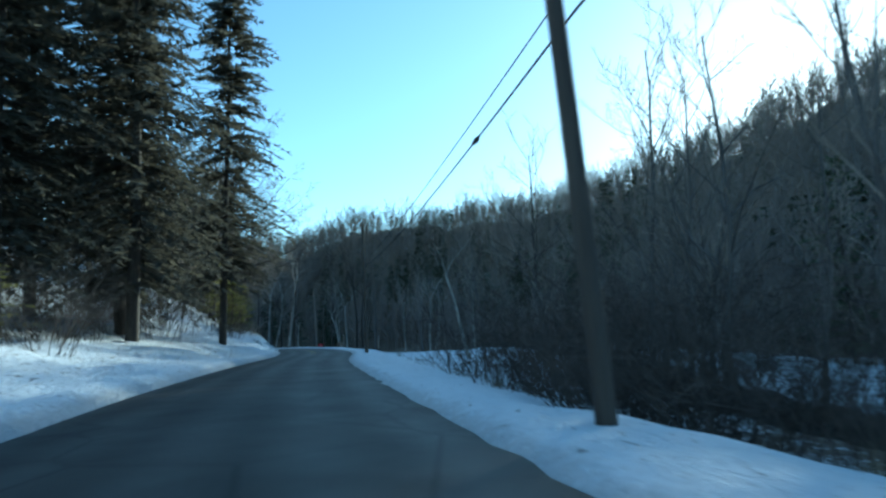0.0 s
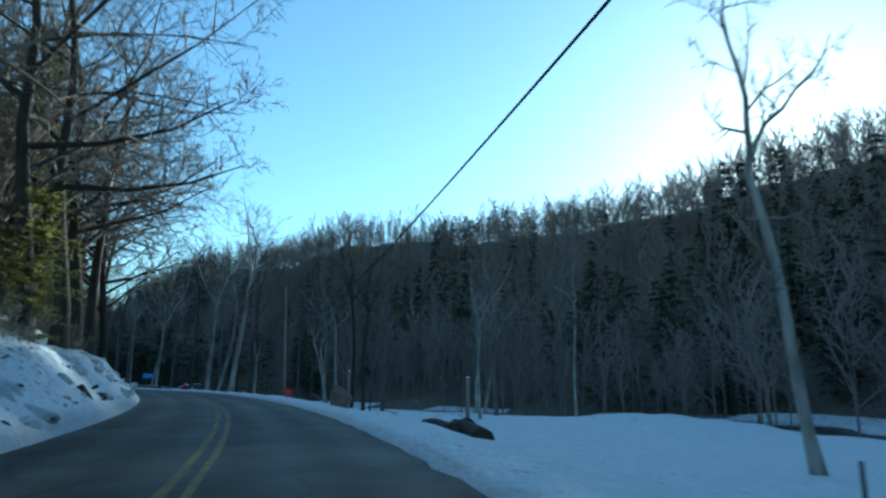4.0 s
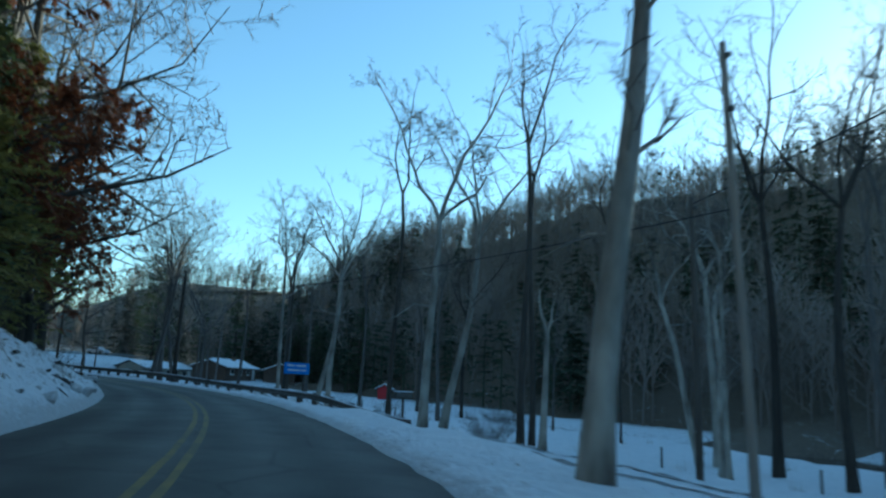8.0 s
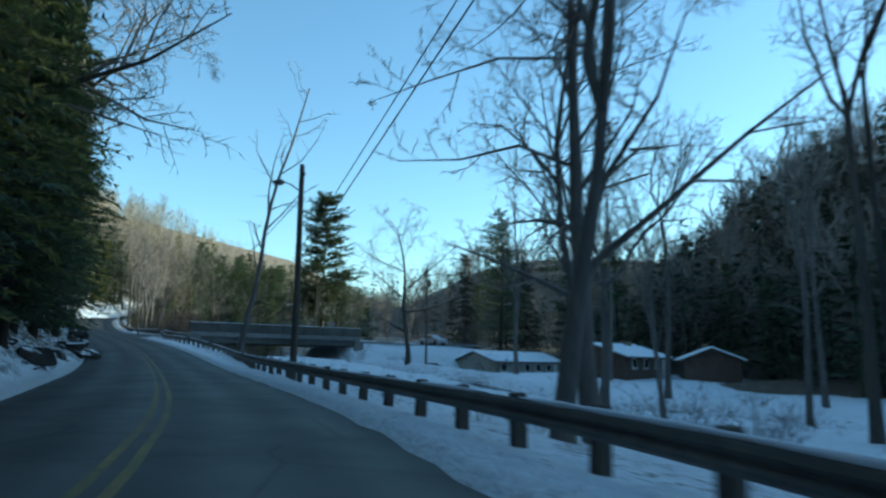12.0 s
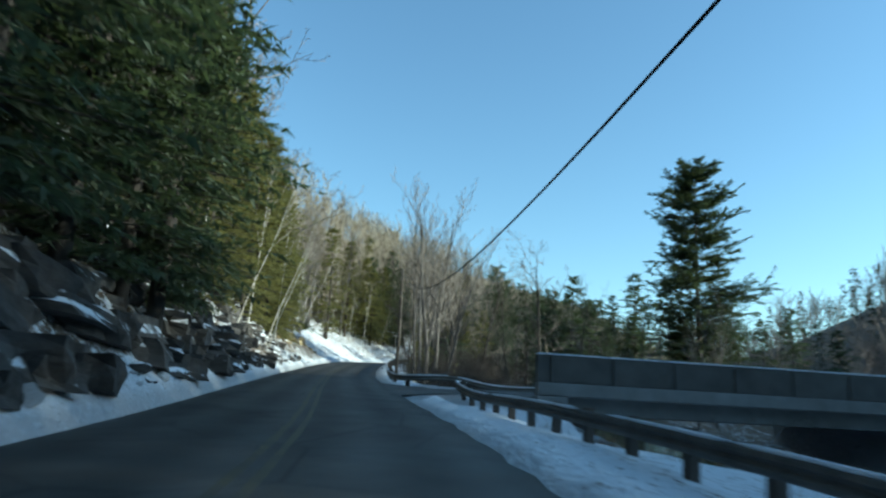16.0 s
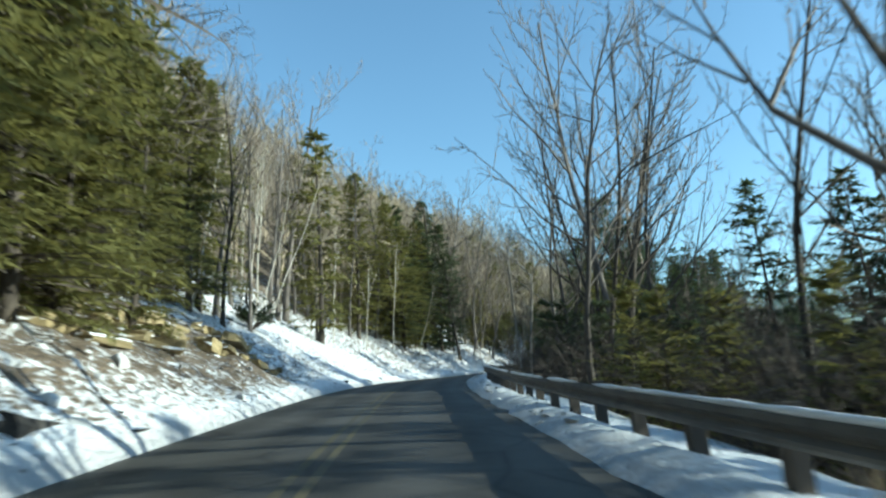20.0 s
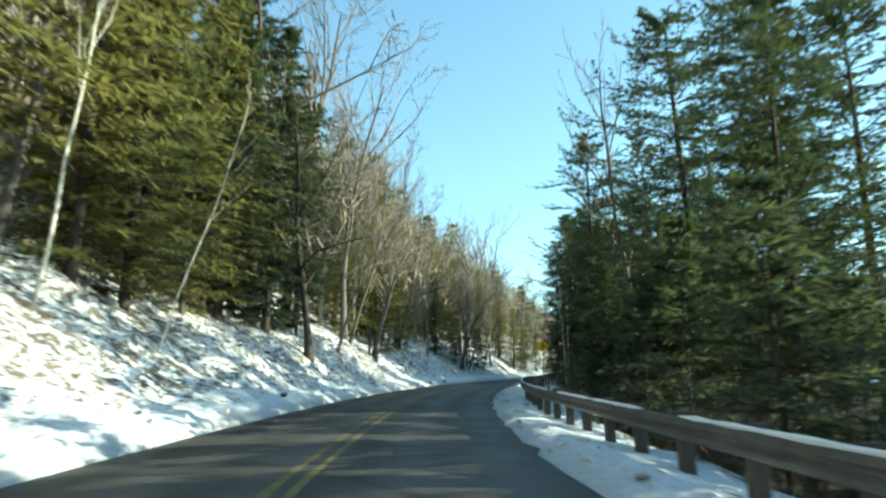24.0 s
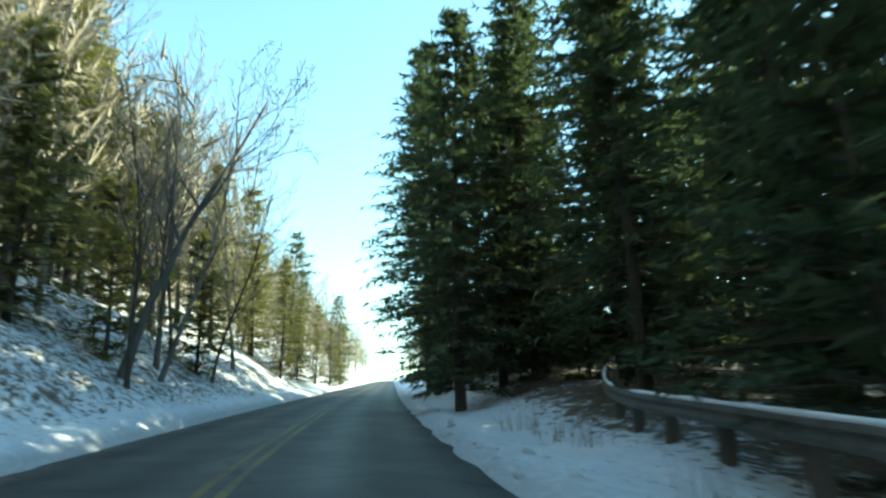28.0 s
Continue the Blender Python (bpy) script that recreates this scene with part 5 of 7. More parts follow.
for k in range(44):
    plant("thicket_c", rs.uniform(300, 346), rs.uniform(8.5, 17), rs.uniform(0.95, 1.35))
for k in range(30):
    plant("thicket_a", rs.uniform(150, 258), rs.uniform(13, 42), rs.uniform(0.4, 0.8))
for k in range(34):
    plant(rs.choice(["thicket_b", "thicket_a"]), rs.uniform(66, 250), -rs.uniform(6.8, 11), rs.uniform(0.4, 0.9))
for k in range(84):
    plant("hemlock_shade", rs.uniform(346, 450), rs.uniform(6.0, 15), rs.uniform(0.5, 1.2))
for k in range(26):
    plant("fir_rear", rs.uniform(408, 452), rs.uniform(9.5, 26), rs.uniform(0.75, 1.1))
for k in range(26):
    plant("hemlock_low", rs.uniform(76, 215), -rs.uniform(8.5, 15), rs.uniform(0.6, 1.4))

for k in range(14):
    plant(rs.choice(["thicket_c", "thicket_a"]), rs.uniform(274, 281), rs.uniform(8, 24), rs.uniform(0.5, 0.9))
for s, l in ((277, 16), (279, 20), (276.5, 24), (281, 12)):
    plant("slim_b", s, l, 0.8)
for k in range(16):
    plant(rs.choice(["thicket_c", "thicket_a"]), rs.uniform(40, 66), -rs.uniform(11.5, 17), rs.uniform(0.8, 1.3))
for k in range(20):
    plant(rs.choice(["thicket_c", "thicket_a"]), rs.uniform(10, 27), rs.uniform(6.8, 13), rs.uniform(0.8, 1.25))
for k in range(20):
    plant("hemlock_shade", 312 + 1.9 * k, 9.6 + 2.2 * math.sin(k * 2.1), 0.75 + 0.3 * math.sin(k * 1.3) ** 2)
# a low brush heap in the meadow
for s, l in ((171.2, 33.6), (172.4, 34.4), (173.4, 35.2), (172.0, 35.6)):
    plant("thicket_a", s, l, 0.62)
# the dark evergreens and withered beeches behind the oaks
for k in range(16):
    plant("fir_rear", rs.uniform(136, 192), -rs.uniform(8.4, 12.5), rs.uniform(0.5, 0.8))
grove(("brown_tree", 147, -8.8, 0.7), ("brown_tree", 153, -7.6, 0.75), ("brown_tree", 169, -7.2, 0.8), ("brown_tree", 176, -7.4, 0.75), ("brown_tree", 181, -7.6, 0.9))
# overhanging hemlocks at the bend and along the rock cut
grove(("hemlock_dark", 208, -6.6, 0.95), ("hemlock_dark", 215, -6.4, 1.0), ("hemlock_dark", 222, -6.3, 0.95), ("hemlock_dark", 188, -6.6, 0.8), ("hemlock_dark", 196, -6.5, 0.85), ("hemlock_dark", 202, -6.4, 0.9))
grove(("hemlock_dark", 254, -6.6, 1.15), ("hemlock_dark", 258, -7.4, 1.1), ("hemlock_dark", 243, -6.9, 1.05), ("hemlock_dark", 249, -6.9, 1.1), ("hemlock_b", 262, -8.4, 1.15), ("hemlock_b", 269, -8.2, 1.15), ("hemlock_b", 276, -8.0, 1.1), ("hemlock_b", 283, -8.0, 1.1), ("hemlock_a", 290, -8.6, 1.0), ("hemlock_b", 298, -9.0, 1.15), ("hemlock_b", 304, -9.4, 1.15))
# single trees past the bridge, each with its own lean
for model, s, l, size, turn, lean in (
        ("sycamore_thin", 332.5, 5.6, 0.75, 0, 0), ("sycamore_thin", 328.2, 5.9, 0.6, 120, -3), ("slim_a", 317.3, 8.8, 1.4, 0, -3), ("maple_tall", 327.1, 9.8, 0.72, 30, 0),
        ("slim_b", 322.7, 9.9, 1.35, 0, 1), ("slim_b", 324.0, 10.6, 1.35, 50, 0), ("slim_b", 331.9, 8.7, 1.4, 0, 0), ("slim_a", 333.0, 9.0, 1.3, 70, 1), ("slim_c", 330.6, 8.2, 1.2, 200, 0),
        ("hemlock_b", 330.5, -14.6, 1.15, 0, 0), ("hemlock_b", 325.5, -13.4, 1.1, 60, 0), ("birch_a", 336.0, -16.0, 1.25, 200, 4), ("hemlock_b", 309.0, -11.5, 1.2, 90, 0), ("birch_a", 338.0, -14.0, 1.15, 0, 0), ("birch_b", 341.0, -14.2, 1.2, 0, 5),
        ("birch_a", 327.0, -13.6, 1.15, 0, 6), ("birch_a", 360.8, -9.9, 0.95, 0, 2), ("birch_b", 364.3, -8.2, 0.75, 0, 0),
        ("pine_a", 380.3, 12.6, 1.0, 0, 0), ("pine_a", 371.5, 13.9, 0.92, 80, 0), ("pine_a", 367.5, 15.6, 0.76, 160, 0), ("pine_b", 389.5, 8.4, 1.0, 10, 0), ("slim_b", 388.6, 8.6, 0.8, 0, 0), ("pine_b", 392.0, 12.0, 1.05, 140, 0),
        ("hemlock_dark", 404.5, 9.5, 0.8, 0, 0), ("hemlock_dark", 398.0, 10.5, 0.8, 40, 0), ("hemlock_dark", 416.8, 7.4, 0.85, 90, 0),
        ("hemlock_dark", 411.0, 8.6, 0.85, 10, 0), ("hemlock_dark", 424.6, 4.0, 0.92, 0, 0), ("hemlock_dark", 426.0, 6.8, 0.9, 130, 0),
        ("maple_b", 423.0, -7.5, 0.95, 0, 14), ("slim_c", 426.9, -7.5, 0.9, 0, 10), ("slim_b", 433.7, -7.2, 0.8, 0, 8), ("maple_b", 393.0, -7.7, 1.0, 0, 9), ("slim_c", 394.0, -8.2, 1.0, 0, 6),
        ("slim_c", 387.6, -8.7, 0.9, 0, 8), ("slim_b", 408.9, -10.2, 0.8, 0, 4), ("slim_c", 391.5, -9.2, 1.1, 0, 9), ("maple_a", 397.0, -11.0, 1.2, 0, 6), ("maple_a", 404.0, -12.5, 1.2, 0, 5)):
    plant(model, s, l, size, turn, tilt=(0, lean))
# the woods on the bank above the road
for k in range(190):
    s = rs.uniform(74, 480)
    l = -rs.uniform(10.5, 24)
    g = rs.random()
    if 205 < s < 305 or 352 < s < 412:
        model = "fir_back" if g < 0.42 else rs.choice(["slim_b", "slim_a", "slim_c", "maple_b", "slim_c"])
    else:
        model = "fir_back" if g < 0.2 else rs.choice(["slim_a", "slim_b", "slim_c", "slim_c", "slim_a", "maple_a"])
    plant(model, s, l, rs.uniform(0.95, 1.5) * (0.85 if "fir" in model else 1.0))
# the low ground beyond the right-hand rail
for k in range(54):
    s = rs.uniform(284, 352)
    plant(rs.choice(["fir_rear", "slim_a", "slim_c", "maple_b", "fir_rear"]), s, rs.uniform(17, 50), rs.uniform(0.55, 0.9))
for k in range(40):
    plant("fir_rear", rs.uniform(352, 402), rs.uniform(11, 34), rs.uniform(0.28, 0.45))
for k in range(40):
    s = rs.uniform(404, 475)
    plant(rs.choice(["fir_rear", "fir_rear", "fir_back", "slim_a"]), s, rs.uniform(10, 40), rs.uniform(0.4, 0.72))
# bare crowns over the creek meadow, and the dark clump and the green slope near the end of the drive
grove(("oak_a", 126, -6.4, 1.2), ("maple_b", 131, -7.4, 1.5))
grove(("hemlock_dark", 374, -10.5, 0.95), ("hemlock_dark", 380, -12.5, 1.15), ("hemlock_b", 376, -13, 1.1), ("hemlock_a", 366, -10, 0.9))
grove(("hemlock_b", 417, -15, 1.0), ("hemlock_b", 424, -14, 0.95), ("hemlock_a", 431, -14.5, 1.0), ("hemlock_b", 439, -13, 0.9), ("hemlock_a", 448, -11, 0.8), ("hemlock_b", 457, -10, 0.7), ("hemlock_a", 455, -7.2, 0.6), ("hemlock_b", 463, -6.8, 0.55), ("hemlock_a", 471, -6.2, 0.5), ("hemlock_b", 480, -5.6, 0.5), ("hemlock_a", 489, -5.0, 0.5))
for k in range(22):
    side = -1 if k % 3 else 1
    plant(rs.choice(["fir_rear", "slim_a", "slim_c", "maple_b", "maple_a"]), rs.uniform(466, 505), side * rs.uniform(5.0, 13), rs.uniform(0.55, 0.9))


# ---- far woods ----
def far_tree(seed, evergreen):
    r = np.random.RandomState(seed)
    sh = Shape()
    if evergreen:
        t = r.uniform(11, 15)
        sh.tube([(0, 0, -0.5), (0, 0, t)], [0.18, 0.02], 3)
        for q in range(16):
            f = (q + r.rand()) / 16
            reach = max(0.3, 2.9 * (1 - f) ** 0.8 * r.uniform(0.7, 1.2))
            for _ in range(3):
                a = r.uniform(0, 6.283)
                d = unit(np.array([math.cos(a), math.sin(a), 0.05]))
                sprays(sh, r, np.array([0, 0, t * (0.1 + 0.9 * f)]), d, reach, 6, 1.2, 0.2, 0.4)
    else:
        t = r.uniform(10, 14)
        b = grow(r, t, 0.10, 2, start=0.22, spread=48, lift=0.4, kids=(12, 6, 3, 3), reach=0.46, wiggle=0.15)
        for lv, grp in enumerate(b):
            for pts, rads in grp:
                if lv == 0:
                    sh.tube(pts[[0, 3, 6, 9]], rads[[0, 3, 6, 9]] * 1.2, 3)
                else:
                    sh.spike(pts[[0, 3, -1]] if lv == 1 else pts[[0, -1]], 0.085 if lv == 1 else 0.06)
    return np.vstack(sh.v), [np.vstack(f) for f in (sh.f3, sh.f4) if f]


def woods(name, spots, evergreen, mat, label):
    """Many small trees in one mesh."""
    r = np.random.RandomState(4)
    kinds = [far_tree(100 + k + 50 * evergreen, evergreen) for k in range(7)]
    vs, fs, n = [], [], 0
    for s, l, size in spots:
        v, f = kinds[r.randint(7)]
        x, y, z = ground(s, l, 0.2)
        a = r.uniform(0, 6.283)
        c, q = math.cos(a), math.sin(a)
        w = v * (size, size, size * r.uniform(0.85, 1.2))
        vs.append(np.stack([w[:, 0] * c - w[:, 1] * q + x, w[:, 0] * q + w[:, 1] * c + y, w[:, 2] + z], 1))
        fs.append((f[0] + n, f[1] + n if len(f) > 1 else None))
        n += len(v)
    me = mesh_of(name, np.vstack(vs), [np.vstack([q[0] for q in fs])] + ([np.vstack([q[1] for q in fs])] if fs[0][1] is not None else []), mat)
    tagged(new(name, me), label, "woods", kind="stuff")


rw = np.random.RandomState(9)
spots, pines = [], []
while len(spots) < 1900:
    s, l = rw.uniform(-70, 275), rw.uniform(38, 152)
    foot = hill_foot(s)
    if l < foot - 5 or l > foot + 68:
        continue
    thick = waves(s, l, 45, 31)
    near = (l - foot) < 34
    crest = 1 - 0.35 * float(ease((l - foot - 32) / 20))
    if (thick > 0.55 or (near and thick > -0.35 and s > 95)) and len(pines) < 480:
        pines.append((s, l, rw.uniform(0.8, 1.2) * crest))
    else:
        spots.append((s, l, rw.uniform(0.9, 1.4) * crest))
for _ in range(420):
    s, l = rw.uniform(240, 520), rw.uniform(50, 150)
    if abs(s - 250) < 22 and l < 66:
        continue
    (pines if rw.rand() < 0.3 else spots).append((s, l, rw.uniform(0.6, 1.0)))
for _ in range(1700):
    s = rw.uniform(-30, 262)
    spots.append((s, float(hill_foot(s)) + rw.uniform(24, 96), rw.uniform(0.55, 0.95)))
for _ in range(380):
    s = rw.uniform(110, 262)
    spots.append((s, float(hill_foot(s)) + rw.uniform(32, 60), rw.uniform(0.5, 0.85)))
for _ in range(170):
    s = rw.uniform(30, 150)
    spots.append((s, float(hill_foot(s)) - rw.uniform(0, 16), rw.uniform(0.5, 0.95)))
woods("far_bare_woods", spots, False, M_FAR_WOOD, "distant leafless grey-brown woods covering the hillside")
woods("far_evergreen_woods", pines, True, M_FAR_PINE, "distant dark evergreens among the hillside woods")
slope = []
for _ in range(140):
    slope.append((rw.uniform(380, 445), -rw.uniform(10, 26), rw.uniform(0.7, 1.15)))
for _ in range(170):
    slope.append((rw.uniform(84, 200), -rw.uniform(11, 30), rw.uniform(0.7, 1.2)))
for _ in range(380):
    slope.append((rw.uniform(262, 470), -(20 + 54 * rw.rand()), rw.uniform(0.8, 1.3)))
for _ in range(420):
    slope.append((rw.uniform(470, S_MAX - 30), rw.uniform(-40, -8) if rw.rand() < 0.6 else rw.uniform(7, 40), rw.uniform(0.6, 1.1)))
for _ in range(760):
    slope.append((rw.uniform(74, 540), -(14 + 62 * rw.rand() ** 1.3), rw.uniform(0.8, 1.35)))
for _ in range(70):
    slope.append((rw.uniform(-30, 74), -rw.uniform(26, 72), rw.uniform(0.7, 1.2)))
woods("bank_woods", slope, False, M_BANK_WOOD, "brown leafless woods covering the slope above the road, sunlight put into their colour")


# ---- guard rails ----
RAIL_A = [(146, 7.2), (151, 5.7), (156, 4.8), (166, 4.1), (181, 3.6), (195, 3.1), (210, 3.2), (222, 4.2), (231, 4.9), (240, 4.7), (248.5, 4.4), (256, 4.4), (261, 4.6), (263.5, 5.6)]
RAIL_B = [(274.2, 13.5), (271.8, 9.0), (270.6, 6.0), (270.4, 4.0), (271.0, 2.95), (273, 2.6), (277, 2.7), (285, 3.0), (297, 3.05), (309, 3.1), (324, 3.25), (340, 3.4), (366, 3.5), (384, 3.6), (397, 4.1), (408, 5.0), (414, 5.8), (418, 7.2)]


def rail_line(knots, step):
    """Places along a rail and the way it runs, at even steps."""
    pts = np.array([[*map(float, at(s, l)[:2]), float(at(s, l)[2] + max(height(s, l), -0.35)) + lerp(s, (311, -0.11), (324, 0.0), (366, 0.05), (384, 0.11))] for s, l in knots])
    line, run = smooth_line(pts, step)
    way = np.gradient(line[:, :2], axis=0)
    return line, way / np.linalg.norm(way, axis=1)[:, None]


def guard_rail(knots, label, low_end=0.0):
    line, way = rail_line(knots, 0.5)
    line[:, 2] -= low_end * ease(1 - np.arange(len(line)) * 0.5 / 9.0)
    root = thing("guard_rail", pose(*line[0]), label, "guard rail", "roadside guard rails")
    origin = line[0]
    prof = [(0.00, 0.42), (0.035, 0.46), (0.05, 0.50), (0.0, 0.55), (0.0, 0.58), (0.05, 0.63), (0.035, 0.68), (0.0, 0.72)]
    prof = prof + [(a - 0.012, b) for a, b in prof[::-1]]
    out = np.stack([-way[:, 1], way[:, 0]], 1)                      # towards the road
    n, m = len(line), len(prof)
    v = np.array([[*(line[i, :2] + out[i] * a - origin[:2]), line[i, 2] + b - origin[2]] for i in range(n) for a, b in prof])
    f = np.array([[i * m + j, (i + 1) * m + j, (i + 1) * m + (j + 1) % m, i * m + (j + 1) % m] for i in range(n - 1) for j in range(m)])
    part("rail", mesh_of("rail", v, [f], M_STEEL, False), root)
    r = np.random.RandomState(3)
    cap = Shape()
    i = 0
    while i < n - 4:
        k = min(n - 1, i + r.randint(6, 30))
        seg = np.arange(i, k + 1)
        pts = np.column_stack([line[seg, :2] + out[seg] * 0.0 - origin[:2], line[seg, 2] + 0.725 - origin[2] + 0.006 * r.rand(len(seg))])
        rad = 0.024 + 0.018 * r.rand(len(seg))
        rad[0] = rad[-1] = 0.006
        cap.tube(pts, rad, 6)
        i = k + r.randint(0, 4)
    part("snow_cap", cap.mesh("snow_cap", M_SNOW, True), root, "thin line of snow lying on the rail")
    post, block = Shape(), Shape()
    post.box((-0.09, -0.09, -0.6), (0.09, 0.09, 0.76), bevel=0.012)
    block.box((-0.08, 0.09, 0.45), (0.08, 0.22, 0.70), bevel=0.01)
    pm, bm = post.mesh("post", M_POST), block.mesh("block", M_POST)
    for i in range(2, n, 4):
        a = math.degrees(math.atan2(way[i, 1], way[i, 0]))
        p = line[i, :2] - out[i] * 0.24 - origin[:2]
        part("post", pm, root, at_pose=pose(p[0], p[1], line[i, 2] - origin[2], r.normal(0, 1.5), r.normal(0, 1.5), a))
        part("block", bm, root, at_pose=pose(p[0], p[1], line[i, 2] - origin[2], 0, 0, a))


guard_rail(RAIL_A, "weathered steel guard rail on dark posts above the creek flat", 0.55)
guard_rail(RAIL_B, "weathered steel guard rail with snow on its top edge")


# ---- poles and cables ----
def pole(s, l, tall, thick, mat, lean=(0, 0), lamp=False, label="creosoted wooden utility pole in the snow beside the road", can=False):
    x, y, z = ground(s, l, 0.3)
    _, _, _, head = at(s, l)
    root = thing("utility_pole", pose(x, y, z, lean[0], lean[1], float(head)), label, "utility pole", "utility poles")
    sh = Shape()
    k = np.linspace(0, 1, 6)
    sh.tube(np.stack([0.02 * np.sin(k * 5), 0 * k, k * (tall + 0.3)], 1), thick * (1 - 0.3 * k), 10, True)
    part("shaft", sh.mesh("shaft", mat, True), root)
    for h in (tall - 0.25, tall - 1.9):
        b = Shape()
        b.box((-0.07, -thick - 0.12, h), (0.07, -thick * 0.7, h + 0.16), bevel=0.02)
        part("bracket", b.mesh("bracket", M_STEEL), root)
    if lamp:
        arm, head_ = Shape(), Shape()
        arm.tube([(0, 0, tall - 0.9), (-0.5, -0.3, tall - 0.7), (-0.95, -0.55, tall - 0.65)], [0.03, 0.028, 0.025], 6)
        head_.tube([(-0.85, -0.5, tall - 0.7), (-1.0, -0.58, tall - 0.72), (-1.3, -0.72, tall - 0.78)], [0.07, 0.15, 0.05], 8, True)
        part("lamp_arm", arm.mesh("lamp_arm", M_STEEL, True), root)
        part("lamp_head", head_.mesh("lamp_head", M_STEEL, True), root, "small grey street lamp head")
    if can:
        c = Shape()
        c.tube([(0.3, 0, tall - 2.0), (0.3, 0, tall - 1.95), (0.3, 0, tall - 1.2), (0.3, 0, tall - 1.15)], [0.12, 0.2, 0.2, 0.1], 10, True)
        part("transformer", c.mesh("transformer", M_STEEL, True), root, "grey transformer can")
    return np.array([x, y, z + tall + 0.3])


TOPS = [pole(-42, 4.2, 11.5, 0.16, M_POLE), pole(8.6, 3.9, 11.5, 0.155, M_POLE, (0, -3)), pole(59, 3.4, 11.4, 0.15, M_POLE, lamp=True),
        pole(141.6, 17.6, 11.5, 0.15, M_POLE),
        pole(178.5, 4.1, 9.2, 0.17, M_DARK_BARK, (0, 0), label="short dark wooden pole behind the guard rail"),
        pole(204.1, 3.78, 9.0, 0.15, M_POLE, lamp=True), pole(288, 3.8, 9.0, 0.16, M_POLE, can=False), pole(352, 24, 11.0, 0.15, M_POLE)]
PALE_TOP = pole(134.3, 12.7, 13.2, 0.14, M_PALE_POLE, (0, -2.0), label="bleached leaning wooden utility pole on the snowy flat")
FAR_TOP = pole(246, 31.2, 11.5, 0.13, M_POLE, can=True, label="wooden utility pole with a transformer beside the side road")
pole(398, 6.3, 6.6, 0.07, M_PALE_POLE, (0, 2), label="thin bleached pole among the trees behind the guard rail")


def cable(a, b, sag, thick, label):
    k = np.linspace(0, 1, 40)[:, None]
    pts = a + (b - a) * k - np.array([0, 0, 1]) * sag * 4 * k * (1 - k)
    sh = Shape()
    sh.tube(pts - pts[0], np.full(40, thick), 5)
    thing("overhead_cable", pose(*pts[0]), label, "cable", "overhead cables", me=sh.mesh("overhead_cable", M_CABLE, True))


def splice(a, b, sag, f):
    """A black sleeve round a cable, at the share f of its span."""
    p = [a + (b - a) * k - np.array([0, 0, 1]) * sag * 4 * k * (1 - k) for k in (f - 0.005, f, f + 0.005)]
    sh = Shape()
    sh.tube(np.array(p) - p[0], [0.05, 0.065, 0.05], 8, True)
    thing("cable_splice", pose(*p[0]), "short black splice sleeve on the cable", "splice", me=sh.mesh("cable_splice", M_CABLE, True))


def drop(p, d):
    return p - np.array([0, 0, d])


def level(top, z):
    """The place on a pole at the height z."""
    return np.array([top[0], top[1], z])


# each span: its two ends, sag, radius, and whether a thin power line runs over it
SPANS = [
    (drop(TOPS[0], 5.6), drop(TOPS[1], 5.6), 0.5, 0.022, True), (drop(TOPS[1], 5.6), drop(TOPS[2], 3.9), 0.5, 0.022, True),
    (level(TOPS[2], 6.2), level(TOPS[3], 10.7), 1.5, 0.022, False), (level(PALE_TOP, 8.0), drop(TOPS[4], 1.8), 0.7, 0.020, False),
    (drop(TOPS[4], 0.75), level(TOPS[5], 7.15), 0.05, 0.018, True), (drop(TOPS[5], 1.46), drop(TOPS[6], 0.13), 4.73, 0.017, False),
    (drop(TOPS[6], 0.5), drop(TOPS[7], 1.5), 0.8, 0.017, False)]
for i, (a, b, sag, thick, double) in enumerate(SPANS):
    cable(a, b, sag, thick, "thick black cable between poles")
    if i == 1:
        splice(a, b, sag, 0.13)
    if double:
        cable(drop(a, -0.5), drop(b, -0.5), sag * 0.8, 0.015, "thin black power line between poles")
LEFT_END = np.array(ground(118, -14)) + np.array([0, 0, 8.5])
cable(drop(TOPS[2], 2.6), LEFT_END, 0.8, 0.016, "thin black service line crossing the road into the trees")
cable(drop(TOPS[5], 2.9), drop(FAR_TOP, 0.4), 0.5, 0.014, "thin black service line between poles")


# ---- rock ledges and stones ----
def stone(seed, size, flat, mat, cuts=3):
    """A rough broken stone."""
    bm = bmesh.new()
    bmesh.ops.create_icosphere(bm, subdivisions=2, radius=1)
    r = random.Random(seed)
    planes = [(Vector((r.gauss(0, 1), r.gauss(0, 1), r.gauss(0, 0.6))).normalized(), r.uniform(0.45, 0.75)) for _ in range(9)]
    for v in bm.verts:
        for nrm, d in planes:
            over = v.co.dot(nrm) - d
            if over > 0:
                v.co -= nrm * over
        v.co += noise.noise_vector(v.co * 2.1 + Vector((seed, 0, 0))) * 0.12
        v.co = Vector((v.co.x * size[0], v.co.y * size[1], v.co.z * size[2]))
    me = bpy.data.meshes.new("rock")
    bm.to_mesh(me)
    bm.free()
    me.materials.append(mat)
    return me


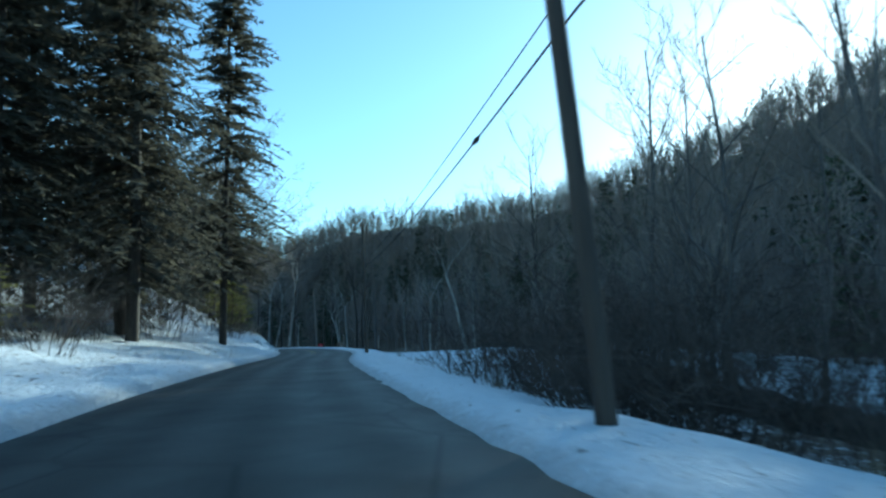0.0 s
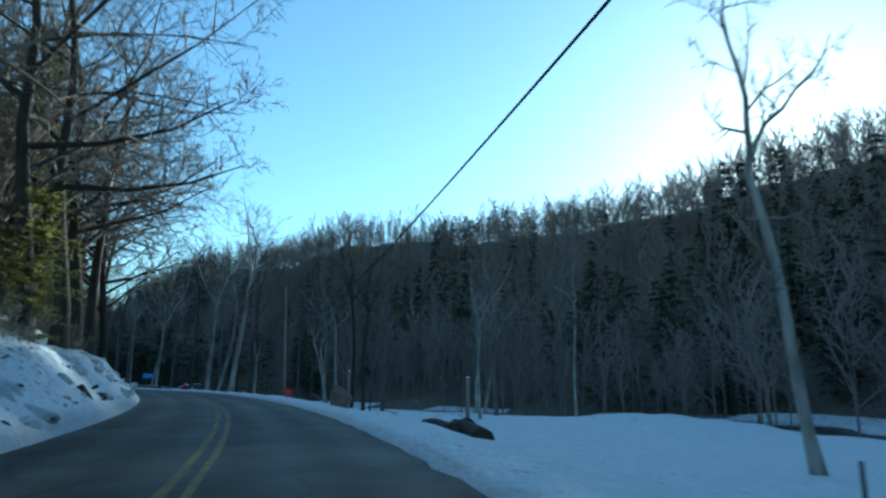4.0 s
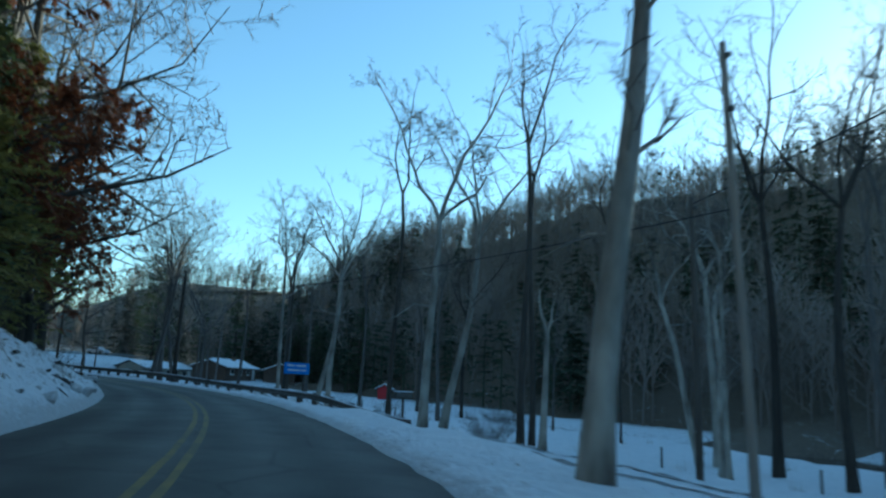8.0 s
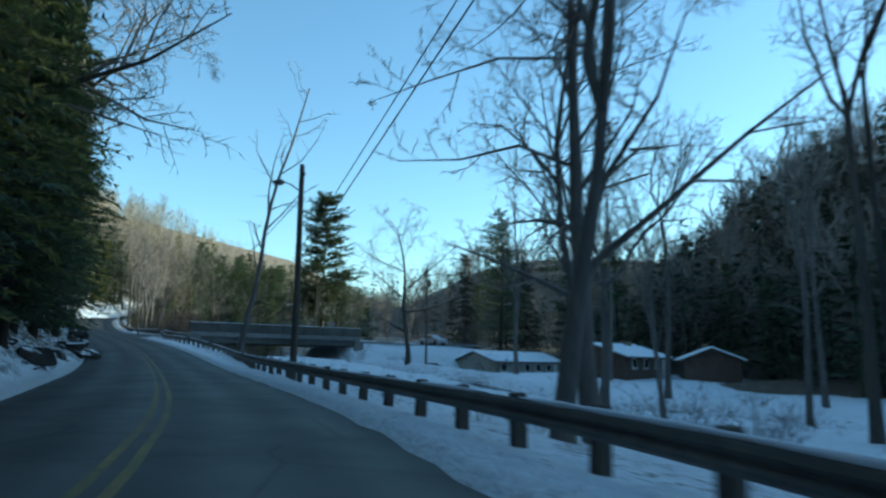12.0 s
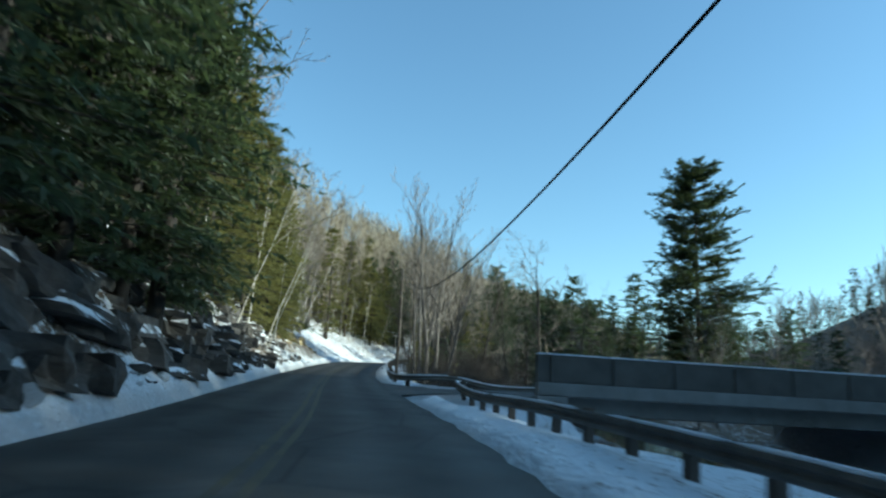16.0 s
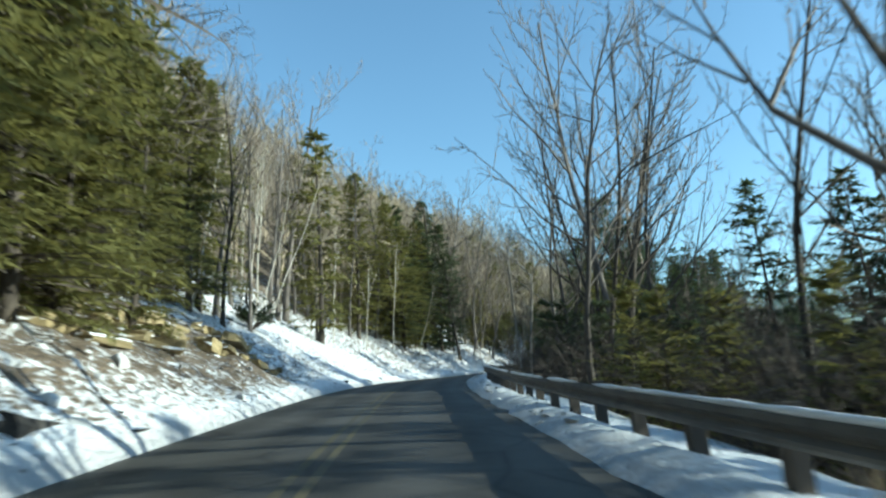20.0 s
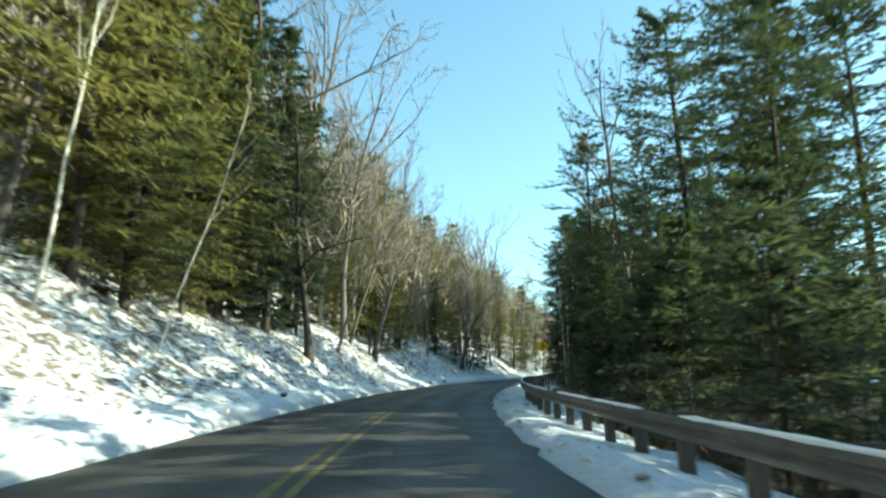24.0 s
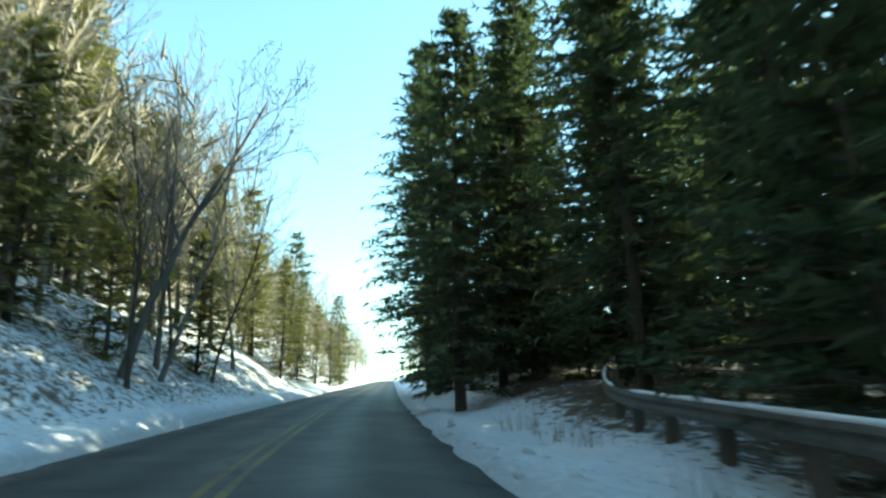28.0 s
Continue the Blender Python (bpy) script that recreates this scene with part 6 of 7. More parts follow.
def slab(seed):
    """A broken, layered block of ledge rock with sharp edges."""
    r = random.Random(seed)
    bm = bmesh.new()
    bmesh.ops.create_cube(bm, size=2.0)
    bmesh.ops.subdivide_edges(bm, edges=bm.edges[:], cuts=2, use_grid_fill=True)
    for v in bm.verts:
        for k in range(2):
            nrm = Vector((math.cos(seed + 2.4 * k), math.sin(seed + 2.4 * k), 0.35 * math.sin(seed * 3 + k))).normalized()
            over = v.co.dot(nrm) - 0.95
            if over > 0:
                v.co -= nrm * over
        v.co += noise.noise_vector(v.co * 1.1 + Vector((seed * 7, 0, 0))) * 0.28
    size = Vector((r.uniform(0.7, 1.4), r.uniform(0.5, 0.8), r.uniform(0.2, 0.36)))
    for v in bm.verts:
        v.co = Vector((v.co.x * size.x, v.co.y * size.y, v.co.z * size.z))
    me = bpy.data.meshes.new("rock")
    bm.to_mesh(me)
    bm.free()
    me.materials.append(M_ROCK)
    return me


ROCKS = [stone(k, (random.uniform(0.7, 1.3), random.uniform(0.6, 1.0), random.uniform(0.28, 0.5)), 1, M_ROCK) for k in range(6)]
SLABS = [slab(k) for k in range(14)]
rk = random.Random(12)
reach_l = np.linspace(-5.3, -14, 60)
for band in range(12):
    s0 = 203 + band * 8.0
    x, y, z = ground(s0 + 4, -7)
    root = thing("rock_outcrop", pose(x, y, z), "broken layered rock ledge with snow on its steps", "rock", "rock ledges of the road cut")
    strong = float(lerp(s0, (203, 0.10), (217, 0.22), (227, 1.0), (262, 0.9), (283, 0.75), (300, 0.5)))
    for layer in range(13):
        h = 0.55 + layer * 0.5
        s = s0 + rk.uniform(0, 1)
        while s < s0 + 8:
            step = rk.uniform(0.9, 1.9)
            hs = height(np.full(60, s), reach_l)
            l = float(reach_l[int(np.argmax(hs > h))]) + rk.gauss(0, 0.12)
            if hs.max() > h and rk.random() < strong * (0.8 if layer < 9 else 0.5) * (0.55 + 0.45 * math.sin(s * 0.7 + layer * 1.3)) * 1.25:
                gx, gy, gz = ground(s, l)
                q = rk.uniform(0.6, 1.15) * float(lerp(s, (268, 1.0), (288, 0.6)))
                m = pose(gx - x, gy - y, gz - z - 0.05, rk.gauss(0, 4), rk.gauss(4, 4), float(at(s, l)[3]) + 90 + rk.gauss(0, 12)) @ Matrix.Diagonal((q, q, q, 1))
                part("rock", rk.choice(SLABS), root, at_pose=m)
            s += step
    for k in range(8):
        s, l = s0 + rk.uniform(0, 8), -rk.uniform(4.9, 6.4)
        gx, gy, gz = ground(s, l)
        q = rk.uniform(0.2, 0.5)
        part("rock", rk.choice(ROCKS), root, at_pose=pose(gx - x, gy - y, gz - z - 0.03, rk.gauss(0, 12), rk.gauss(0, 12), rk.uniform(0, 360)) @ Matrix.Diagonal((q, q, q, 1)))
# lit copy of the ledge rock: warm sunlight painted in as tan
M_SUNLIT_ROCK = M_ROCK.copy()
M_SUNLIT_ROCK.name = "tan_ledge_rock"
for node in M_SUNLIT_ROCK.node_tree.nodes:
    if node.type == "MIX" and not node.inputs[6].is_linked:
        node.inputs[6].default_value, node.inputs[7].default_value = (0.16, 0.125, 0.065, 1), (0.34, 0.275, 0.15, 1)
TAN_SLABS = [slab(40 + k) for k in range(6)]
for me in TAN_SLABS:
    me.materials[0] = M_SUNLIT_ROCK
for band, (s0, l0) in enumerate(((305, -11.0), (309, -10.6), (314, -10.4), (318, -9.4))):
    x, y, z = ground(s0 + 2, l0)
    root = thing("rock_outcrop", pose(x, y, z), "rock ledge breaking out of the snow, sunlit tan put into its colour", "rock", "tan ledges on the bank")
    for k in range(13):
        s, l = s0 + rk.uniform(0, 4), l0 + (k % 4) * 0.95 - 0.6 + rk.gauss(0, 0.3)
        gx, gy, gz = ground(s, l)
        q = rk.uniform(0.4, 0.8)
        part("rock", rk.choice(TAN_SLABS), root, at_pose=pose(gx - x, gy - y, gz - z + 0.05, rk.gauss(0, 5), rk.gauss(4, 5), float(at(s, l)[3]) + 90 + rk.gauss(0, 14)) @ Matrix.Diagonal((q, q, q, 1)))
M_CLOD = material("dirty_snow", (0.66, 0.68, 0.70), (0.42, 0.41, 0.40), 0.85, 5, 6, bump=0.6, spread=0.4, vary=0.15)
CLODS = [stone(60 + k, (random.uniform(0.7, 1.2), random.uniform(0.6, 1.0), random.uniform(0.5, 0.8)), 1, M_CLOD) for k in range(6)]
for band in range(35):
    s0 = 300 + band * 10 if band < 11 else 66 + (band - 11) * 10
    x, y, z = ground(s0 + 5, -7)
    root = thing("rock_pile", pose(x, y, z), "loose stones and dirty snow clods lying on the bank", "rock", "stones on the bank")
    for k in range(26):
        s, l = s0 + rk.uniform(0, 10), -4.9 - (6.0 if band < 11 else 2.2) * rk.random() ** 1.4
        gx, gy, gz = ground(s, l)
        snowy = rk.random() < 0.6
        q = rk.uniform(0.07, 0.36 if band < 11 else 0.5) ** 1.15 if snowy else rk.uniform(0.05, 0.24)
        m = pose(gx - x, gy - y, gz - z - 0.25 * q, rk.gauss(0, 20), rk.gauss(0, 20), rk.uniform(0, 360)) @ Matrix.Diagonal((q * rk.uniform(0.8, 1.7), q, q, 1))
        part("snow_clod" if snowy else "rock", rk.choice(CLODS) if snowy else rk.choice(SLABS if rk.random() < 0.5 else ROCKS), root, at_pose=m)

for band in range(13):
    s0 = 300 + band * 10
    x, y, z = ground(s0 + 5, 3)
    root = thing("snow_pile", pose(x, y, z), "ploughed lumps of dirty snow and grit along the verge", "snow", "ploughed snow on the verge")
    for k in range(24):
        s, l = s0 + rk.uniform(0, 10), 2.35 + (0.9 if s0 < 395 else 2.6) * rk.random() ** 1.3
        gx, gy, gz = ground(s, l)
        gritty = rk.random() < 0.3
        q = rk.uniform(0.03, 0.07) if gritty else rk.uniform(0.06, 0.2)
        m = pose(gx - x, gy - y, gz - z - 0.3 * q, rk.gauss(0, 20), rk.gauss(0, 20), rk.uniform(0, 360)) @ Matrix.Diagonal((q * rk.uniform(0.9, 1.7), q, q * 0.8, 1))
        part("rock" if gritty else "snow_clod", rk.choice(ROCKS if gritty else CLODS), root, at_pose=m)


# ---- dead grass through the snow ----
def dead_grass():
    r = np.random.RandomState(15)
    sh = Shape()
    spots = [(r.uniform(150, 258), r.uniform(4.6, 13)) for _ in range(150)] + [(r.uniform(100, 250), r.uniform(13, 40)) for _ in range(170)]
    spots += [(r.uniform(276, 420), r.uniform(3.6, 6.5)) for _ in range(150)] + [(r.uniform(66, 420), -r.uniform(5.4, 10)) for _ in range(240)]
    spots += [(r.uniform(5, 70), r.uniform(6, 14)) for _ in range(90)]
    for s, l in spots:
        x, y, z = ground(s, l)
        n = r.randint(8, 20)
        a, lean, h = r.uniform(0, 6.283, n), r.uniform(0.1, 0.7, n), r.uniform(0.2, 0.75, n)
        base = np.stack([x + r.normal(0, 0.16, n), y + r.normal(0, 0.16, n), np.full(n, z - 0.05)], 1)
        side = np.stack([-np.sin(a), np.cos(a), 0 * a], 1) * 0.008
        tip = base + np.stack([np.cos(a) * lean * h, np.sin(a) * lean * h, h], 1)
        v = np.stack([base + side, tip, base - side], 1).reshape(-1, 3)
        sh.add(v, np.arange(n)[:, None] * 3 + np.array([0, 1, 2]))
    tagged(new("dead_grass", sh.mesh("dead_grass", M_GRASS)), "withered straw-coloured grass poking through the snow", "grass", kind="stuff")


dead_grass()


# ---- signs and small things by the road ----
def frame_at(s, l, turn=0.0, up=0.0):
    x, y, z = ground(s, l)
    return pose(x, y, z + up, 0, 0, float(at(s, l)[3]) + turn)


def bars(root, name, spots, mat, y=-0.03):
    """Plain bars for writing that cannot be read: (x, z, width, height) each."""
    for x, z, w, h in spots:
        b = Shape()
        b.box((x - w / 2, y - 0.006, z - h / 2), (x + w / 2, y, z + h / 2))
        part(name, b.mesh(name, mat), root)


def warning_sign():
    root = thing("warning_sign", frame_at(400.1, 4.4, -4), "yellow diamond side-road warning sign on a steel post", "road sign")
    p, b, e = Shape(), Shape(), Shape()
    p.box((-0.03, 0.0, -0.4), (0.03, 0.05, 3.7), bevel=0.008)
    part("post", p.mesh("post", M_STEEL), root)
    turn = pose(0, 0, 3.2, 0, 45, 0)
    e.box((-0.381, -0.014, -0.381), (0.381, -0.006, 0.381), turn, 0.003)
    b.box((-0.36, -0.022, -0.36), (0.36, -0.0145, 0.36), turn, 0.003)
    part("board_edge", e.mesh("board_edge", M_BLACK), root)
    board = part("board", b.mesh("board", M_SIGN_YELLOW), root)
    a, c = Shape(), Shape()
    a.box((-0.07, -0.03, 2.86), (0.03, -0.023, 3.54))
    c.box((0.031, -0.03, 3.15), (0.30, -0.023, 3.24))
    part("symbol_bar", a.mesh("symbol_bar", M_BLACK), root)
    part("symbol_bar", c.mesh("symbol_bar", M_BLACK), root)


def blue_sign():
    root = thing("blue_sign", frame_at(158.4, 5.4, 14, -0.5), "faded blue information board on two posts behind the guard rail", "sign")
    for x in (-0.5, 0.55):
        p = Shape()
        p.box((x - 0.045, 0, -0.5), (x + 0.045, 0.09, 2.75), bevel=0.01)
        part("post", p.mesh("post", M_POST), root)
    b = Shape()
    b.box((-0.82, -0.03, 2.12), (0.82, -0.002, 2.76), bevel=0.008)
    part("board", b.mesh("board", M_BLUE), root)
    bars(root, "lettering", [(-0.42, 2.6, 0.5, 0.09), (0.26, 2.6, 0.66, 0.09), (-0.2, 2.34, 0.8, 0.08), (0.46, 2.34, 0.32, 0.08)], M_TRIM)
    small = Shape()
    small.box((-0.42, -0.025, 1.5), (-0.1, -0.003, 1.62), bevel=0.006)
    part("lower_board", small.mesh("lower_board", M_POST), root, "small dark lower board")


def red_sign():
    root = thing("red_sign", frame_at(103.5, 3.9, 8), "tilted red notice board on a stake in the snow", "sign")
    p, b = Shape(), Shape()
    p.box((-0.03, 0, -0.4), (0.03, 0.05, 0.66), bevel=0.01)
    b.box((-0.34, -0.03, 0.18), (0.34, -0.002, 0.64), pose(0, 0, 0, 0, 5, 0), 0.008)
    part("stake", p.mesh("stake", M_POST), root)
    part("board", b.mesh("board", M_RED), root)
    bars(root, "lettering", [(0.0, 0.53, 0.42, 0.04), (0.04, 0.43, 0.46, 0.03), (0.02, 0.33, 0.36, 0.03)], material("faded_lettering", (0.55, 0.3, 0.3), (0.5, 0.25, 0.25), 0.6, 4, 3), -0.034)


def mailbox(s, l, turn=0):
    root = thing("mailbox", frame_at(s, l, turn), "grey metal mailbox on a dark wooden post", "mailbox", "mailboxes")
    p, b, d = Shape(), Shape(), Shape()
    p.box((-0.05, -0.05, -0.4), (0.05, 0.05, 1.75), bevel=0.01)
    a = np.linspace(0, math.pi, 9)
    prof = [(0.14 * math.cos(q), 1.9 + 0.14 * math.sin(q)) for q in a] + [(-0.14, 1.75), (0.14, 1.75)]
    n = len(prof)
    v = [(y, x, z) for y in (-0.5, 0.5) for x, z in prof]
    b.add(v, [(0, k, k + 1) for k in range(1, n - 1)] + [(n, n + k + 1, n + k) for k in range(1, n - 1)], [(k, n + k, n + (k + 1) % n, (k + 1) % n) for k in range(n)])
    d.box((-0.52, -0.14, 2.04), (0.52, 0.14, 2.09), bevel=0.02)
    part("post", p.mesh("post", M_POST), root)
    part("box", b.mesh("box", M_STEEL), root)
    part("snow_cap", d.mesh("snow_cap", M_SNOW), root, "snow lying on the box")


def stub_post(s, l, tall, mat, label, thick=0.09):
    root = thing("marker_post", frame_at(s, l, random.uniform(0, 40)), label, "post", "posts in the snow")
    p = Shape()
    p.tube([(0, 0, -0.4), (0, 0, tall * 0.5), (0.02, 0.01, tall)], [thick, thick * 0.97, thick * 0.9], 8, True)
    part("shaft", p.mesh("shaft", mat, True), root)
    c = Shape()
    c.tube([(0.02, 0.01, tall - 0.01), (0.02, 0.01, tall + 0.03), (0.02, 0.01, tall + 0.06)], [thick * 0.92, thick * 0.8, 0.01], 8, True)
    part("snow_cap", c.mesh("snow_cap", M_SNOW, True), root)


def felled_log(s, l, long, thick, turn, label="dark fallen log lying in snow"):
    root = thing("log", frame_at(s, l, turn, thick * 0.6), label, "log", "logs on the flat")
    sh = Shape()
    k = np.linspace(-0.5, 0.5, 7)
    sh.tube(np.stack([k * long, 0.06 * np.sin(k * 9), 0.04 * np.cos(k * 7)], 1), thick * (1 + 0.12 * np.sin(k * 11)), 10, True)
    part("trunk", sh.mesh("trunk", M_DARK_BARK, True), root)


warning_sign()
blue_sign()
red_sign()
mailbox(153.6, 9.9, 10)
thing("boulder", frame_at(95.8, 5.3, 30, 0.45), "large pointed brown boulder at the field entrance", "boulder", me=stone(40, (0.95, 0.65, 0.85), 1, M_STONE))
stub_post(95.6, 5.6, 1.9, M_PALE_POLE, "pale wooden gate post beside the boulder")
stub_post(86.0, 8.2, 2.3, M_PALE_POLE, "pale wooden gate post at the field entrance")
for s, l in ((58.3, 10.4), (40, 9.6), (47, 11.5), (66, 11.8), (74, 14), (34, 9.4)):
    stub_post(s, l, 1.3, M_POST, "dark wooden fence post standing in snow", 0.06)
for s, l in ((150, 24), (158, 26), (175, 24), (143, 26), (186, 30), (196, 28)):
    stub_post(s, l, 1.2, M_POST, "dark wooden fence post standing in snow", 0.06)
felled_log(83.0, 7.0, 7.5, 0.30, 78)
felled_log(84.5, 6.4, 4.0, 0.22, 88)
felled_log(103.1, 5.5, 4.2, 0.3, 75, "thick brown log lying along the field edge")
felled_log(98.5, 5.9, 2.6, 0.28, 70)


def cut_stump():
    root = thing("tyre_pile", frame_at(85.6, 8.0, 0), "old dark tyre leaning on the gate post", "tyre")
    sh = Shape()
    a = np.linspace(0, 2 * math.pi, 20)
    sh.tube(np.stack([0.3 * np.cos(a), 0.16 * np.sin(a) * 0.5, 0.33 + 0.3 * np.sin(a)], 1), np.full(20, 0.1), 8)
    part("tyre", sh.mesh("tyre", M_RUBBER, True), root)


cut_stump()


def rhododendron():
    root = thing("rhododendron", frame_at(331.5, -11.6), "dark evergreen bush with broad leaves on the snowy bank", "shrub")
    r = np.random.RandomState(8)
    st, lf = Shape(), Shape()
    for _ in range(26):
        a, e = r.uniform(0, 6.283), r.uniform(0.3, 1.3)
        d = unit(np.array([math.cos(a) * math.cos(e), math.sin(a) * math.cos(e), math.sin(e)]))
        ln = r.uniform(0.8, 1.7)
        st.tube([(0, 0, 0), d * ln * 0.5 + r.normal(0, 0.06, 3), d * ln], [0.025, 0.016, 0.008], 4)
        for _ in range(3):
            sprays(lf, r, d * ln * 0.5, unit(d + r.normal(0, 0.3, 3)), ln * 0.6, 14, 0.28, 0.1, 0.3)
    tagged(part("stems", st.mesh("stems", M_DARK_BARK), root), kind="stuff")
    tagged(part("leaves", lf.mesh("leaves", M_BROAD_LEAF), root), kind="stuff")
    root.scale = (1.6, 1.6, 1.5)


rhododendron()


# ---- side road, bridge ----
def side_road():
    l = np.r_[np.arange(2.0, 10, 0.5), np.arange(10, 60, 5.0)]
    near = lerp(l, (2, 259.6), (4, 263.2), (6, 264.6), (8, 262.0), (10, 259.4), (60, 259.4))
    far = lerp(l, (2, 272.4), (4, 270.2), (6, 270.4), (9, 271.4), (13, 272.4), (60, 272.4))
    gs = near + (far - near) * np.linspace(0, 1, 9)[:, None]
    gl = np.broadcast_to(l, gs.shape)
    x, y, z, _ = at(gs, gl)
    v = np.stack([x, y, z + 0.012], -1).reshape(-1, 3)
    a, b = gs.shape
    i, j = np.meshgrid(np.arange(a - 1), np.arange(b - 1), indexing="ij")
    i, j = i.ravel(), j.ravel()
    f = np.stack([i * b + j, i * b + j + 1, (i + 1) * b + j + 1, (i + 1) * b + j], 1)[:, ::-1]
    tagged(new("side_road", mesh_of("side_road", v, [f], M_ASPHALT, True)), "asphalt side road turning off over the creek bridge", "road", kind="structure")
    x, y, z, head = (float(q) for q in at(265.6, 17.5))
    root = thing("bridge", pose(x, y, z, 0, 0, head), "dark steel plate-girder creek bridge on pale concrete abutments", "bridge")
    d = Shape()
    d.box((-9.5, -6.8, -0.75), (10.5, 6.8, -0.03), bevel=0.03)
    part("deck", d.mesh("deck", M_CONCRETE), root)
    for side, y0, x0, top in (("near", -7.55, -10.2, 1.5), ("far", 7.2, 4.6, 1.1)):
        p, c, g = Shape(), Shape(), Shape()
        p.box((x0, y0, 0.42), (11, y0 + 0.35, top), bevel=0.03)
        c.box((x0, y0 - 0.03, top + 0.002), (11, y0 + 0.38, top + 0.05), bevel=0.02)
        g.box((x0, y0 - 0.10, -0.10), (11, y0 + 0.40, 0.415), bevel=0.03)
        par = part("girder_plate", p.mesh("girder_plate", M_DARK_CONCRETE), root, "dark plate girder")
        part("snow_cap", c.mesh("snow_cap", M_SNOW), par, "line of snow on the girder")
        part("bearing_beam", g.mesh("bearing_beam", M_CONCRETE), root, "pale concrete beam")
        for k in range(int((11 - x0) / 2.6)):
            q = Shape()
            q.box((x0 + 0.5 + k * 2.6, y0 - 0.10, 0.425), (x0 + 0.62 + k * 2.6, y0 + 0.005, top - 0.06), bevel=0.01)
            part("stiffener", q.mesh("stiffener", M_DARK_CONCRETE), par)
    for x0 in (-10.3, 10.2):
        q = Shape()
        q.box((x0, -7.9, -4.5), (x0 + 1.2, 7.9, -0.12), bevel=0.05)
        part("abutment", q.mesh("abutment", M_CONCRETE), root)


side_road()


# ---- houses, shed, cars ----
def house(s, l, turn, w, d, wall_h, roof_h, siding, label, gable_front=False, windows=3):
    root = thing("house", frame_at(s, l, turn, -0.1), label, "house", "houses across the flat")
    walls, roof, snow = Shape(), Shape(), Shape()
    walls.box((-w / 2, -d / 2, -1.0), (w / 2, d / 2, wall_h))
    e, t = 0.45, 0.16
    if gable_front:
        tri = np.array([(-w / 2, 0, wall_h), (w / 2, 0, wall_h), (0, 0, wall_h + roof_h)])
        walls.add(np.vstack([tri + (0, -d / 2, 0), tri + (0, d / 2, 0)]), [(0, 1, 2), (5, 4, 3)])
        for sh, lift, o in ((roof, 0.0, e), (snow, t + 0.004, e + 0.05)):
            for sg in (-1, 1):
                a = np.array([(sg * (w / 2 + o), -d / 2 - o, wall_h - o * roof_h / (w / 2)), (0, -d / 2 - o, wall_h + roof_h), (0, d / 2 + o, wall_h + roof_h), (sg * (w / 2 + o), d / 2 + o, wall_h - o * roof_h / (w / 2))])
                a[:, 2] += lift
                v = np.vstack([a, a + (0, 0, t)])
                sh.add(v, (), [(0, 1, 2, 3), (7, 6, 5, 4), (0, 4, 5, 1), (1, 5, 6, 2), (2, 6, 7, 3), (3, 7, 4, 0)])
    else:
        tri = np.array([(0, -d / 2, wall_h), (0, d / 2, wall_h), (0, 0, wall_h + roof_h)])
        walls.add(np.vstack([tri + (-w / 2, 0, 0), tri + (w / 2, 0, 0)]), [(0, 2, 1), (3, 4, 5)])
        for sh, lift, o in ((roof, 0.0, e), (snow, t + 0.004, e + 0.05)):
            for sg in (-1, 1):
                a = np.array([(-w / 2 - o, sg * (d / 2 + o), wall_h - o * roof_h / (d / 2)), (-w / 2 - o, 0, wall_h + roof_h), (w / 2 + o, 0, wall_h + roof_h), (w / 2 + o, sg * (d / 2 + o), wall_h - o * roof_h / (d / 2))])
                a[:, 2] += lift
                v = np.vstack([a, a + (0, 0, t)])
                sh.add(v, (), [(0, 1, 2, 3), (7, 6, 5, 4), (0, 4, 5, 1), (1, 5, 6, 2), (2, 6, 7, 3), (3, 7, 4, 0)])
    part("wall", walls.mesh("wall", siding), root)
    r = part("roof", roof.mesh("roof", M_DARK_CONCRETE), root)
    part("snow_cover", snow.mesh("snow_cover", M_SNOW), r, "even snow on the roof")
    for k in range(windows):
        x = -w / 2 + (k + 0.75) * w / (windows + 0.8)
        f, g, si = Shape(), Shape(), Shape()
        f.box((x - 0.55, -d / 2 - 0.05, 0.95), (x + 0.55, -d / 2 + 0.02, 2.05), bevel=0.01)
        g.box((x - 0.46, -d / 2 - 0.06, 1.04), (x + 0.46, -d / 2 - 0.045, 1.96))
        si.box((x - 0.6, -d / 2 - 0.12, 0.88), (x + 0.6, -d / 2 + 0.01, 0.945), bevel=0.01)
        win = part("window", f.mesh("window", M_TRIM), root)
        part("pane", g.mesh("pane", M_GLASS), win)
        part("sill", si.mesh("sill", M_TRIM), win)
    dr, x = Shape(), w / 2 - 1.1
    dr.box((x - 0.48, -d / 2 - 0.04, -0.05), (x + 0.48, -d / 2 + 0.02, 2.05), bevel=0.01)
    part("door", dr.mesh("door", M_TRIM), root)
    ch = Shape()
    ch.box((w * 0.2, -0.3, wall_h + roof_h * 0.5), (w * 0.2 + 0.6, 0.3, wall_h + roof_h + 0.7), bevel=0.02)
    part("chimney", ch.mesh("chimney", M_STONE), root)


